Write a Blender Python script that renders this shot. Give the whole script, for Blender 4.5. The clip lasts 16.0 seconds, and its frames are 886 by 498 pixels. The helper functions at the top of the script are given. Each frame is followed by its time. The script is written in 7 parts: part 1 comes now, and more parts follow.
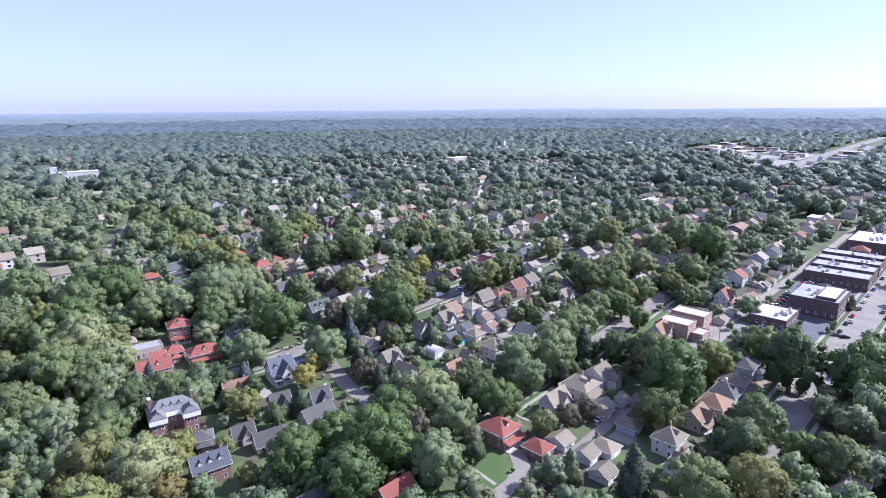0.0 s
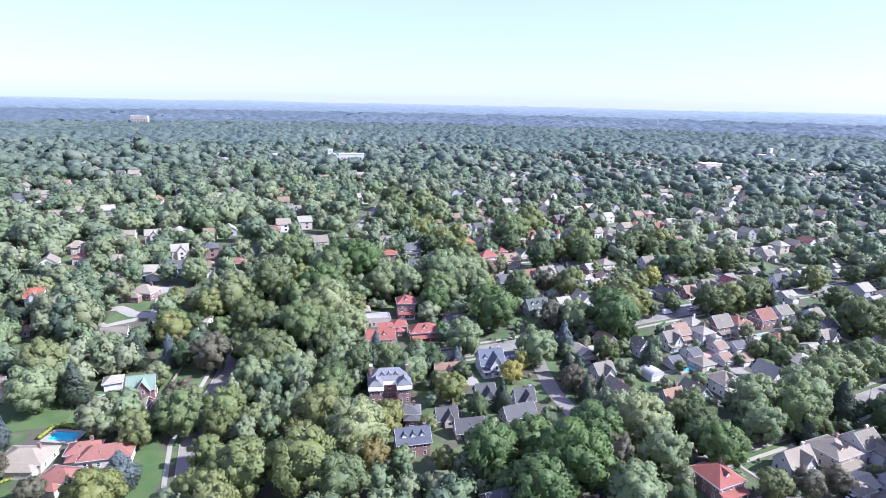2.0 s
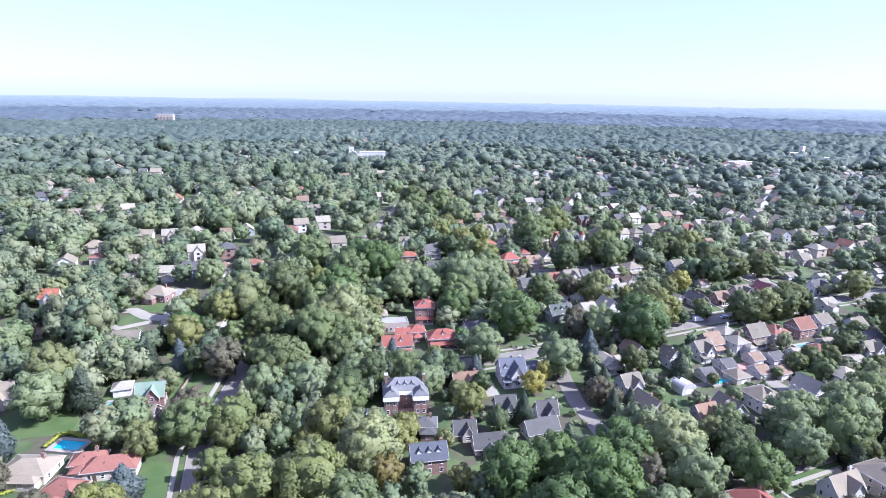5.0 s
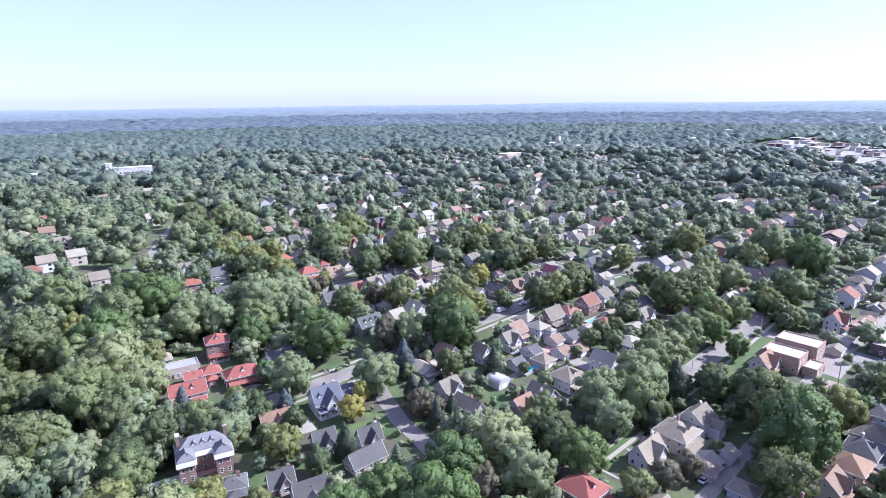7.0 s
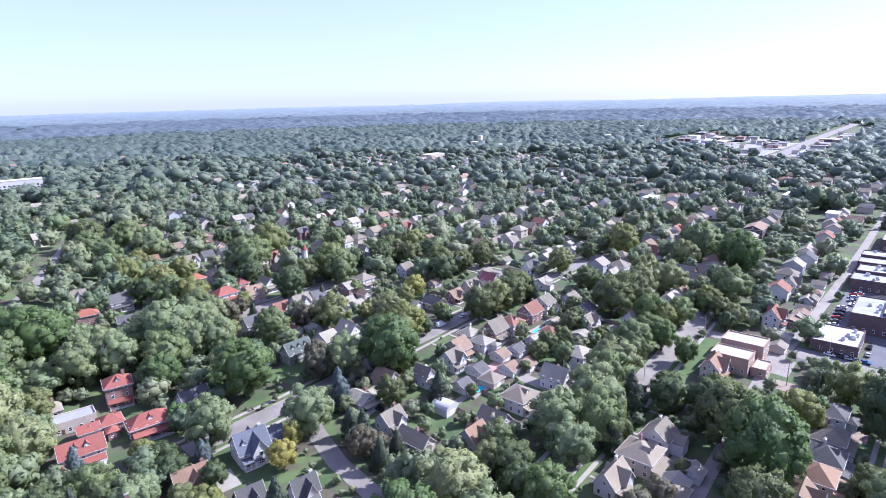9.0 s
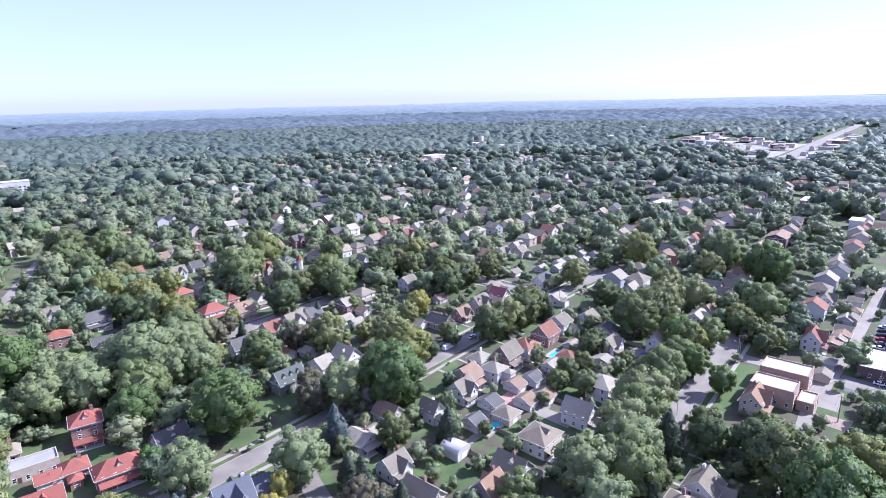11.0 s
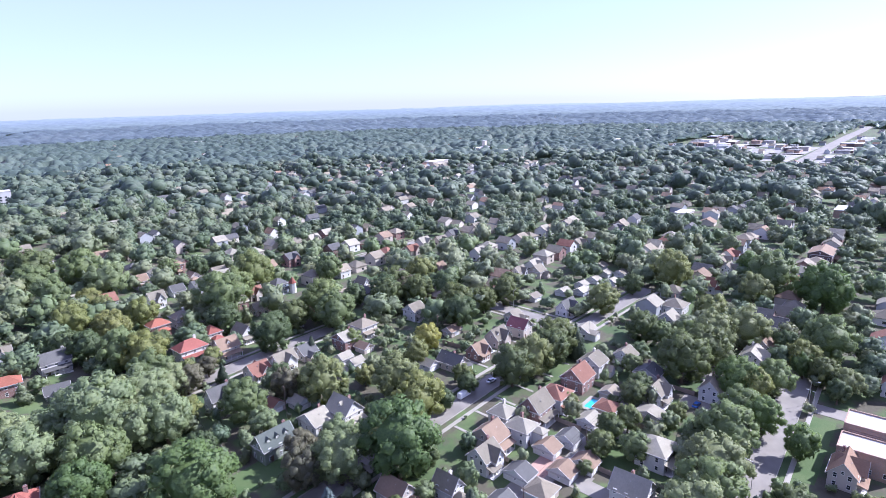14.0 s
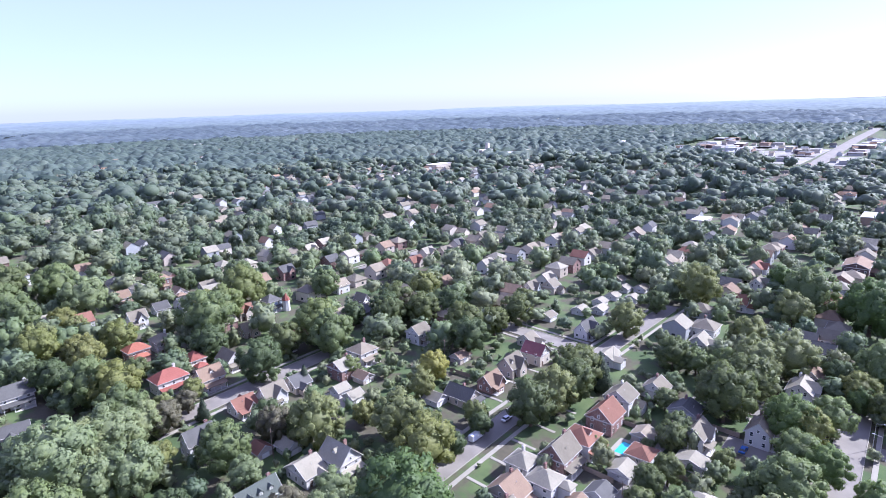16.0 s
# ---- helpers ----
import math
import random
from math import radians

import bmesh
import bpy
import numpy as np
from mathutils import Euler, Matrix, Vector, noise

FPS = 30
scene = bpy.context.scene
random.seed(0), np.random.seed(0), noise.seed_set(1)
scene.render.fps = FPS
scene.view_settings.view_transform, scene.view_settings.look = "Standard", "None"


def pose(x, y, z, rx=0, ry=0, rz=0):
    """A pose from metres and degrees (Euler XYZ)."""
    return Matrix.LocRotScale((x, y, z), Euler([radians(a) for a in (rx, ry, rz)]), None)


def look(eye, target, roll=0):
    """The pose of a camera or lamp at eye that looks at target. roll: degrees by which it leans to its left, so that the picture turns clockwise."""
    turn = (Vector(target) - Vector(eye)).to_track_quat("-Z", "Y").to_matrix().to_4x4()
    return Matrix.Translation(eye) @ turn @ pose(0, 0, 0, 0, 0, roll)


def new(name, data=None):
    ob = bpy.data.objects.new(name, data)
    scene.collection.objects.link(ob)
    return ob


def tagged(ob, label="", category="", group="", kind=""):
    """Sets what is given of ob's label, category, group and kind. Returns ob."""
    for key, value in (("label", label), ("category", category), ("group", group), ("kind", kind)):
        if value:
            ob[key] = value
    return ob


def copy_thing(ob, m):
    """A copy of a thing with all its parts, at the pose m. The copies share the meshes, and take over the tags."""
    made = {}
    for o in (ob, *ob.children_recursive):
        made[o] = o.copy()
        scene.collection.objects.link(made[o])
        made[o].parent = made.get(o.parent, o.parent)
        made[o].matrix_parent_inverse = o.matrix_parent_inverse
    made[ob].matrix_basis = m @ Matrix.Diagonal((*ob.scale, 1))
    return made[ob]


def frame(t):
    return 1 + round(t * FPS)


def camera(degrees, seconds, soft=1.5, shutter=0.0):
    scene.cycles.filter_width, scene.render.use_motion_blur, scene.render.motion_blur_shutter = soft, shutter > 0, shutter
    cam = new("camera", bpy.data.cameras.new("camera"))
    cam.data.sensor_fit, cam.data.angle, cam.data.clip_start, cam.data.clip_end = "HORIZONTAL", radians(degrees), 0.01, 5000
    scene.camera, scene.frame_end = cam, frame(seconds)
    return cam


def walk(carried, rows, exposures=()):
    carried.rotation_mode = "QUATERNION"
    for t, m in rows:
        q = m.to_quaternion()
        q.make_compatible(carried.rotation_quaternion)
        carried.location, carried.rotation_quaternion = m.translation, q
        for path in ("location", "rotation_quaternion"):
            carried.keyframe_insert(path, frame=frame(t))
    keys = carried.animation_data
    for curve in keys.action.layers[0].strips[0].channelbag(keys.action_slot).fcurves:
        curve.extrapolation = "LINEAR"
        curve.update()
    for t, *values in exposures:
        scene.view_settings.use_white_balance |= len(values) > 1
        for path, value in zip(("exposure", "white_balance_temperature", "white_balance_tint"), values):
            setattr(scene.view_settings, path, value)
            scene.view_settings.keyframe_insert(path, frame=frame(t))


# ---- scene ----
cam = camera(73.8, 16.0, 0.8)
EXPOSURES = [(0.0, 1.08, 5340, 21), (1.5, 1.33, 5220, 21), (3.0, 1.41, 5220, 21), (5.5, 1.39, 5220, 21), (7.0, 1.32, 5240, 22), (9.0, 1.30, 5260, 23), (16.0, 1.30, 5260, 23)]
# one pose every half second: seconds, eye, target, roll
PATH = [
    (0, (3.436, -10.931, 117.688), (3.629, -8.998, 117.211), -0.4),
    (0.5, (3.956, -8.740, 117.728), (4.054, -6.799, 117.253), 0.1),
    (1, (4.445, -6.890, 117.744), (4.286, -4.955, 117.265), 0.6),
    (1.5, (5.041, -5.536, 117.766), (4.593, -3.649, 117.278), 0.9),
    (2, (5.632, -4.664, 117.752), (5.066, -2.810, 117.259), 1.2),
    (2.5, (6.144, -3.970, 117.715), (5.506, -2.140, 117.219), 1.2),
    (3, (6.365, -3.090, 117.659), (5.686, -1.276, 117.161), 1.2),
    (3.2, (6.246, -2.444, 117.655), (5.556, -0.635, 117.154), 1.2),
    (5.3, (2.803, 7.826, 117.689), (2.200, 9.665, 117.186), 0.9),
    (5.5, (2.410, 9.206, 117.673), (1.858, 11.062, 117.171), 0.7),
    (6, (1.297, 13.612, 117.554), (0.879, 15.504, 117.057), 0.4),
    (6.5, (0.204, 18.672, 117.439), (-0.028, 20.596, 116.946), -0.1),
    (7, (-1.094, 23.957, 117.323), (-1.061, 25.895, 116.830), -0.7),
    (7.5, (-2.322, 29.430, 117.266), (-2.202, 31.365, 116.772), -1),
    (8, (-3.222, 35.006, 117.204), (-3.034, 36.935, 116.710), -1.2),
    (8.5, (-3.764, 40.676, 117.175), (-3.509, 42.597, 116.679), -1.4),
    (9, (-4.020, 46.682, 117.175), (-3.734, 48.598, 116.679), -1.4),
    (9.2, (-4.051, 49.213, 117.185), (-3.757, 51.128, 116.687), -1.5),
    (11.3, (-3.707, 77.206, 117.724), (-3.416, 79.122, 117.227), -1.3),
    (11.5, (-3.649, 79.921, 117.737), (-3.357, 81.836, 117.241), -1.4),
    (12, (-3.432, 86.820, 117.756), (-3.140, 88.736, 117.261), -1.5),
    (12.5, (-3.214, 93.686, 117.788), (-2.923, 95.602, 117.296), -1.5),
    (13, (-3.034, 100.430, 117.794), (-2.743, 102.348, 117.304), -1.5),
    (13.5, (-2.874, 107.141, 117.800), (-2.583, 109.059, 117.313), -1.5),
    (14, (-2.677, 113.906, 117.800), (-2.386, 115.825, 117.314), -1.6),
    (14.5, (-2.395, 120.624, 117.776), (-2.105, 122.543, 117.291), -1.5),
    (15, (-1.973, 127.422, 117.732), (-1.683, 129.342, 117.250), -1.7),
    (15.5, (-1.462, 134.395, 117.708), (-1.172, 136.315, 117.229), -1.6),
    (16, (-0.934, 141.490, 117.713), (-0.647, 143.410, 117.233), -1.7),
]
walk(cam, [(t, look(e, g, r)) for t, e, g, r in PATH], EXPOSURES)

# ---- light ----
SUN_AZ, SUN_EL = 6.0, 40.0   # degrees: turn from +x towards +y, and height
sun_dir = Vector((math.cos(radians(SUN_EL)) * math.cos(radians(SUN_AZ)),
                  math.cos(radians(SUN_EL)) * math.sin(radians(SUN_AZ)), math.sin(radians(SUN_EL))))
world = bpy.data.worlds.new("sky")
scene.world = world
world.use_nodes = True
wn, wl = world.node_tree.nodes, world.node_tree.links
sky = wn.new("ShaderNodeTexSky")
sky.sky_type = "NISHITA"
sky.sun_disc = False
sky.sun_elevation = radians(SUN_EL)
sky.sun_rotation = radians(90.0 - SUN_AZ)
sky.altitude = 300.0
sky.air_density, sky.dust_density, sky.ozone_density = 0.75, 1.0, 3.0
hazy = wn.new("ShaderNodeMix")      # a bright even summer haze over the clear sky
hazy.data_type = "RGBA"
hazy.inputs[0].default_value = 0.68
hazy.inputs[7].default_value = (2.15, 2.12, 3.24, 1)
wl.new(sky.outputs[0], hazy.inputs[6])
wl.new(hazy.outputs[2], wn["Background"].inputs[0])
wn["Background"].inputs[1].default_value = 0.148
sun_lamp = bpy.data.lights.new("sun", "SUN")
sun_lamp.energy, sun_lamp.angle, sun_lamp.color = 4.6, radians(0.53), (1.0, 0.94, 0.83)
sun_ob = new("sun", sun_lamp)
sun_ob.matrix_world = look(sun_dir * 500, (0, 0, 0))

# ---- the lie of the land ----
GRID = 40.5                       # turn of the street grid
CU, SU = math.cos(radians(GRID)), math.sin(radians(GRID))


def uv(u, v):
    """World x, y from metres along and across the street grid."""
    return u * CU - v * SU, u * SU + v * CU


def to_uv(x, y):
    return x * CU + y * SU, -x * SU + y * CU


def ease(a, b, v):
    t = np.clip((v - a) / (b - a), 0.0, 1.0)
    return t * t * (3 - 2 * t)


def ground(x, y):
    """Height of the land; past 2400 m raised to set the horizon's height in the camera's view."""
    z = 4.2 + 7.8 * ease(180, 372, y) + 12 * ease(-84, -228, x) * ease(72, 216, y) * (1 - ease(720, 1320, y))
    z = z - 9.6 * ease(504, 960, y)
    return z + 62 * ease(2400, 4900, np.hypot(x, y))


# ---- materials ----
def material(name):
    m = bpy.data.materials.new(name)
    m.use_nodes = True
    return m, m.node_tree.nodes, m.node_tree.links, m.node_tree.nodes["Principled BSDF"]


def mixed(n, l, factor, a, b):
    x = n.new("ShaderNodeMix")
    x.data_type = "RGBA"
    for socket, value in ((x.inputs[0], factor), (x.inputs[6], a), (x.inputs[7], b)):
        if isinstance(value, bpy.types.NodeSocket):
            l.new(value, socket)
        elif isinstance(value, (int, float)):
            socket.default_value = value
        else:
            socket.default_value = (*value, 1)
    return x.outputs[2]


def noise_of(n, l, scale, detail=4.0, coords=None):
    t = n.new("ShaderNodeTexNoise")
    t.inputs["Scale"].default_value, t.inputs["Detail"].default_value = scale, detail
    if coords is not None:
        l.new(coords, t.inputs["Vector"])
    return t.outputs[0]


def sharpen(n, l, value, low, high):
    r = n.new("ShaderNodeMapRange")
    r.inputs[1].default_value, r.inputs[2].default_value = low, high
    l.new(value, r.inputs[0])
    return r.outputs[0]


def bumped(n, l, shader, height, strength, distance):
    b = n.new("ShaderNodeBump")
    b.inputs["Strength"].default_value, b.inputs["Distance"].default_value = strength, distance
    l.new(height, b.inputs["Height"])
    l.new(b.outputs[0], shader.inputs["Normal"])


def shade(c, k):
    return tuple(min(1.0, v * k) for v in c)


def rough_stuff(name, color, spread=0.25, scale=0.6, rough=0.85, fine=6.0):
    """A worn mineral or painted surface: large stains, fine grain, a little relief."""
    m, n, l, p = material(name)
    pos = n.new("ShaderNodeNewGeometry").outputs["Position"]
    big = sharpen(n, l, noise_of(n, l, scale * 0.25, 5, pos), 0.35, 0.65)
    fin = noise_of(n, l, fine, 3, pos)
    a = mixed(n, l, big, shade(color, 1 - spread), shade(color, 1 + spread * 0.6))
    b = mixed(n, l, fin, shade(color, 0.75), shade(color, 1.25))
    l.new(mixed(n, l, 0.35, a, b), p.inputs["Base Color"])
    p.inputs["Roughness"].default_value = rough
    bumped(n, l, p, fin, 0.3, 0.02)
    return m


def roofing(name, color, course, rough=0.8, gloss=0.5):
    """Shingles or tiles: courses that step down the slope, pieces of uneven tone, streaks."""
    m, n, l, p = material(name)
    tc = n.new("ShaderNodeTexCoord").outputs["Object"]
    geo = n.new("ShaderNodeNewGeometry").outputs["Position"]
    w = n.new("ShaderNodeTexWave")
    w.wave_type, w.bands_direction, w.wave_profile = "BANDS", "Z", "SAW"
    w.inputs["Scale"].default_value, w.inputs["Distortion"].default_value = 0.31 / course, 0.6
    l.new(tc, w.inputs[0])
    pieces = n.new("ShaderNodeTexVoronoi")
    pieces.inputs["Scale"].default_value = 2.4
    l.new(tc, pieces.inputs["Vector"])
    stain = sharpen(n, l, noise_of(n, l, 0.22, 5, geo), 0.3, 0.7)
    oi = n.new("ShaderNodeObjectInfo").outputs["Random"]
    a = mixed(n, l, stain, shade(color, 0.78), shade(color, 1.16))
    b = mixed(n, l, pieces.outputs["Color"], shade(color, 0.7), shade(color, 1.3))
    c = mixed(n, l, 0.35, a, b)
    l.new(mixed(n, l, oi, mixed(n, l, 0.3, c, shade(color, 0.6)), mixed(n, l, 0.3, c, shade(color, 1.35))), p.inputs["Base Color"])
    p.inputs["Roughness"].default_value = rough
    p.inputs["Specular IOR Level"].default_value = gloss * 0.35
    bumped(n, l, p, w.outputs[0], 0.6, 0.06)
    return m


def siding(name, color, band=0.2):
    """Painted boards with laps and weathering."""
    m, n, l, p = material(name)
    tc = n.new("ShaderNodeTexCoord").outputs["Object"]
    geo = n.new("ShaderNodeNewGeometry").outputs["Position"]
    w = n.new("ShaderNodeTexWave")
    w.wave_type, w.bands_direction, w.wave_profile = "BANDS", "Z", "SAW"
    w.inputs["Scale"].default_value = 0.31 / band
    l.new(tc, w.inputs[0])
    dirt = sharpen(n, l, noise_of(n, l, 0.7, 6, geo), 0.35, 0.75)
    oi = n.new("ShaderNodeObjectInfo").outputs["Random"]
    a = mixed(n, l, dirt, color, shade(color, 0.82))
    l.new(mixed(n, l, oi, a, shade(color, 0.88)), p.inputs["Base Color"])
    p.inputs["Roughness"].default_value = 0.6
    bumped(n, l, p, w.outputs[0], 0.5, 0.03)
    return m


def brickwork(name, a, b, joint=(0.30, 0.26, 0.23)):
    m, n, l, p = material(name)
    tc = n.new("ShaderNodeTexCoord").outputs["Object"]
    sep = n.new("ShaderNodeSeparateXYZ")
    l.new(tc, sep.inputs[0])
    add = n.new("ShaderNodeMath")
    l.new(sep.outputs[0], add.inputs[0])
    l.new(sep.outputs[1], add.inputs[1])
    com = n.new("ShaderNodeCombineXYZ")
    l.new(add.outputs[0], com.inputs[0])
    l.new(sep.outputs[2], com.inputs[1])
    t = n.new("ShaderNodeTexBrick")
    t.inputs["Color1"].default_value, t.inputs["Color2"].default_value = (*a, 1), (*b, 1)
    t.inputs["Mortar"].default_value = (*joint, 1)
    t.inputs["Scale"].default_value = 1.0
    t.inputs["Brick Width"].default_value, t.inputs["Row Height"].default_value, t.inputs["Mortar Size"].default_value = 0.24, 0.08, 0.012
    l.new(com.outputs[0], t.inputs["Vector"])
    stain = sharpen(n, l, noise_of(n, l, 0.5, 5, tc), 0.35, 0.7)
    l.new(mixed(n, l, mixed(n, l, stain, (0.0, 0.0, 0.0), (0.45, 0.45, 0.45)), t.outputs[0], shade(a, 0.6)), p.inputs["Base Color"])
    p.inputs["Roughness"].default_value = 0.85
    return m


def plain(name, color, rough=0.5, metal=0.0):
    m, n, l, p = material(name)
    geo = n.new("ShaderNodeNewGeometry").outputs["Position"]
    l.new(mixed(n, l, noise_of(n, l, 1.5, 4, geo), shade(color, 0.85), shade(color, 1.12)), p.inputs["Base Color"])
    p.inputs["Roughness"].default_value, p.inputs["Metallic"].default_value = rough, metal
    return m


def foliage(name, tones, thin=0.50):
    """Leaves: a tone for each tree, lighter and darker leaves within it, light that comes through."""
    m, n, l, p = material(name)
    geo = n.new("ShaderNodeNewGeometry")
    oi = n.new("ShaderNodeObjectInfo").outputs["Random"]
    at = n.new("ShaderNodeAttribute")
    at.attribute_name = "tint"
    add = n.new("ShaderNodeMath")
    l.new(oi, add.inputs[0])
    l.new(at.outputs["Fac"], add.inputs[1])
    fr = n.new("ShaderNodeMath")
    fr.operation = "FRACT"
    l.new(add.outputs[0], fr.inputs[0])
    ramp = n.new("ShaderNodeValToRGB")
    el = ramp.color_ramp.elements
    for i, c in enumerate(tones):
        e = el[i] if i < 2 else el.new(0.5)
        e.color = (*c, 1)
    for i, e in enumerate(el):
        e.position = i / max(1, len(tones) - 1)
    l.new(fr.outputs[0], ramp.inputs[0])
    leaf = geo.outputs["Random Per Island"]
    tone = mixed(n, l, leaf, (0.88, 0.89, 0.89), (1.15, 1.13, 1.06))
    mul = n.new("ShaderNodeMix")
    mul.data_type, mul.blend_type = "RGBA", "MULTIPLY"
    mul.inputs[0].default_value = 1.0
    l.new(ramp.outputs[0], mul.inputs[6])
    l.new(tone, mul.inputs[7])
    col = mul.outputs[2]
    patch = sharpen(n, l, noise_of(n, l, 0.5, 4, geo.outputs["Position"]), 0.35, 0.7)
    dark = n.new("ShaderNodeMix")
    dark.data_type, dark.blend_type = "RGBA", "MULTIPLY"
    dark.inputs[0].default_value = 1.0
    l.new(col, dark.inputs[6])
    spray = sharpen(n, l, noise_of(n, l, 1.9, 3, geo.outputs["Position"]), 0.34, 0.64)
    l.new(mixed(n, l, 0.6, mixed(n, l, patch, (0.75, 0.78, 0.8), (1.2, 1.2, 1.1)), mixed(n, l, spray, (0.79, 0.81, 0.80), (1.22, 1.19, 1.13))), dark.inputs[7])
    col = dark.outputs[2]
    l.new(col, p.inputs["Base Color"])
    p.inputs["Roughness"].default_value = 0.55
    p.inputs["Specular IOR Level"].default_value = 0.4
    bumped(n, l, p, noise_of(n, l, 1.7, 5, geo.outputs["Position"]), 0.45, 0.5)
    tr = n.new("ShaderNodeBsdfTranslucent")
    l.new(col, tr.inputs[0])
    ms = n.new("ShaderNodeMixShader")
    ms.inputs[0].default_value = thin
    l.new(p.outputs[0], ms.inputs[1])
    l.new(tr.outputs[0], ms.inputs[2])
    l.new(ms.outputs[0], n["Material Output"].inputs[0])
    return m


ROOF = {
    "crimson": roofing("crimson_tile", (0.235, 0.086, 0.066), 0.35),
    "orange": roofing("orange_tile", (0.27, 0.105, 0.068), 0.35),
    "orangered": roofing("orange_red_tile", (0.24, 0.112, 0.085), 0.35),
    "rust": roofing("rust_shingle", (0.203, 0.103, 0.073), 0.2),
    "maroon": roofing("maroon_shingle", (0.18, 0.075, 0.078), 0.2),
    "terra": roofing("terracotta_shingle", (0.244, 0.160, 0.107), 0.2),
    "brown": roofing("brown_shingle", (0.216, 0.154, 0.107), 0.2),
    "taupe": roofing("taupe_shingle", (0.231, 0.198, 0.146), 0.2),
    "grey": roofing("grey_shingle", (0.187, 0.166, 0.126), 0.2),
    "slate": roofing("slate_shingle", (0.096, 0.094, 0.090), 0.2),
    "blueslate": roofing("blue_slate", (0.10, 0.107, 0.125), 0.25),
    "bluegrey": roofing("blue_grey_slate", (0.165, 0.165, 0.168), 0.25),
    "pale": roofing("pale_shingle", (0.281, 0.258, 0.200), 0.2),
    "copper": roofing("pale_green_copper", (0.19, 0.25, 0.19), 0.3),
    "green": roofing("green_grey_shingle", (0.095, 0.108, 0.095), 0.2),
    "greyflat": rough_stuff("flat_roof_felt", (0.30, 0.30, 0.31)),
    "whiteflat": rough_stuff("white_membrane", (0.40, 0.385, 0.36), 0.2),
}
ROOF_WORD = {"crimson": "crimson tile", "orange": "orange tile", "orangered": "orange-red tile", "rust": "rust-brown shingle",
             "maroon": "maroon shingle", "terra": "terracotta shingle", "brown": "brown shingle", "taupe": "taupe shingle",
             "grey": "grey shingle", "slate": "dark slate", "blueslate": "blue-grey slate", "pale": "pale grey shingle",
             "green": "grey-green shingle", "copper": "pale green copper", "greyflat": "flat grey felt", "whiteflat": "flat white"}
WALL = {
    "white": siding("white_clapboard", (0.57, 0.555, 0.53)),
    "cream": siding("cream_stucco", (0.54, 0.48, 0.41), 0.6),
    "tan": siding("tan_siding", (0.44, 0.38, 0.32)),
    "grey": siding("grey_siding", (0.36, 0.37, 0.38)),
    "olive": siding("olive_siding", (0.20, 0.22, 0.17)),
    "bluegrey": siding("blue_grey_siding", (0.34, 0.39, 0.46)),
    "brick": brickwork("red_brick", (0.225, 0.105, 0.088), (0.165, 0.078, 0.068)),
    "tanbrick": brickwork("tan_brick", (0.42, 0.28, 0.20), (0.34, 0.22, 0.16)),
    "darkbrick": brickwork("dark_brick", (0.12, 0.075, 0.068), (0.095, 0.06, 0.056), (0.13, 0.11, 0.10)),
}
WALL_WORD = {"white": "white clapboard", "cream": "cream stucco", "tan": "tan-sided", "grey": "grey-sided", "olive": "olive-sided",
             "bluegrey": "blue-grey", "brick": "red brick", "tanbrick": "tan brick", "darkbrick": "dark brick"}
M_TRIM = plain("white_trim", (0.8, 0.79, 0.77), 0.5)
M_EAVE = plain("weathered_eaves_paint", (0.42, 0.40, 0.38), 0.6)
M_GLASS, _n, _l, _p = material("window_glass")
_p.inputs["Base Color"].default_value = (0.03, 0.035, 0.04, 1)
_p.inputs["Roughness"].default_value = 0.08
M_DOOR = plain("dark_door", (0.10, 0.06, 0.045), 0.5)
M_GDOOR = plain("garage_door_paint", (0.7, 0.69, 0.66), 0.5)
M_BRICK = WALL["brick"]
M_STONE = rough_stuff("pale_stone", (0.55, 0.52, 0.48))
M_ROAD = rough_stuff("worn_street", (0.205, 0.186, 0.160), 0.28, 0.5)
M_ASPHALT = rough_stuff("dark_asphalt", (0.10, 0.10, 0.11), 0.25, 0.5)
M_PAVE = rough_stuff("pavement_concrete", (0.28, 0.26, 0.215), 0.15)
M_LOT = rough_stuff("patched_asphalt", (0.115, 0.11, 0.11), 0.3, 0.4)
M_LOTPALE = rough_stuff("bleached_concrete_lot", (0.25, 0.235, 0.215), 0.35, 0.08)
M_YARD = rough_stuff("bare_earth_yard", (0.26, 0.20, 0.15), 0.25)
M_DRIVE = rough_stuff("driveway_concrete", (0.225, 0.205, 0.172), 0.2)
M_WALKBRICK = rough_stuff("brick_paving", (0.36, 0.22, 0.17), 0.2)
M_POLE = plain("pole_wood", (0.16, 0.12, 0.09), 0.9)
M_METAL = plain("galvanised_metal", (0.5, 0.5, 0.5), 0.4, 0.8)
M_TYRE = plain("tyre_rubber", (0.02, 0.02, 0.02), 0.8)
M_BARK = rough_stuff("bark", (0.10, 0.075, 0.055), 0.3, 3.0)
M_LAWN, _n, _l, _p = material("mown_lawn")
_pos = _n.new("ShaderNodeNewGeometry").outputs["Position"]
_c = mixed(_n, _l, sharpen(_n, _l, noise_of(_n, _l, 0.12, 5, _pos), 0.35, 0.65), (0.062, 0.105, 0.030), (0.115, 0.145, 0.055))
_l.new(mixed(_n, _l, noise_of(_n, _l, 3.0, 4, _pos), shade((0.05, 0.10, 0.02), 0.8), _c), _p.inputs["Base Color"])
_p.inputs["Roughness"].default_value = 0.9
bumped(_n, _l, _p, noise_of(_n, _l, 8.0, 3, _pos), 0.5, 0.05)
M_GROUND, _n, _l, _p = material("grass_and_litter")
_pos = _n.new("ShaderNodeNewGeometry").outputs["Position"]
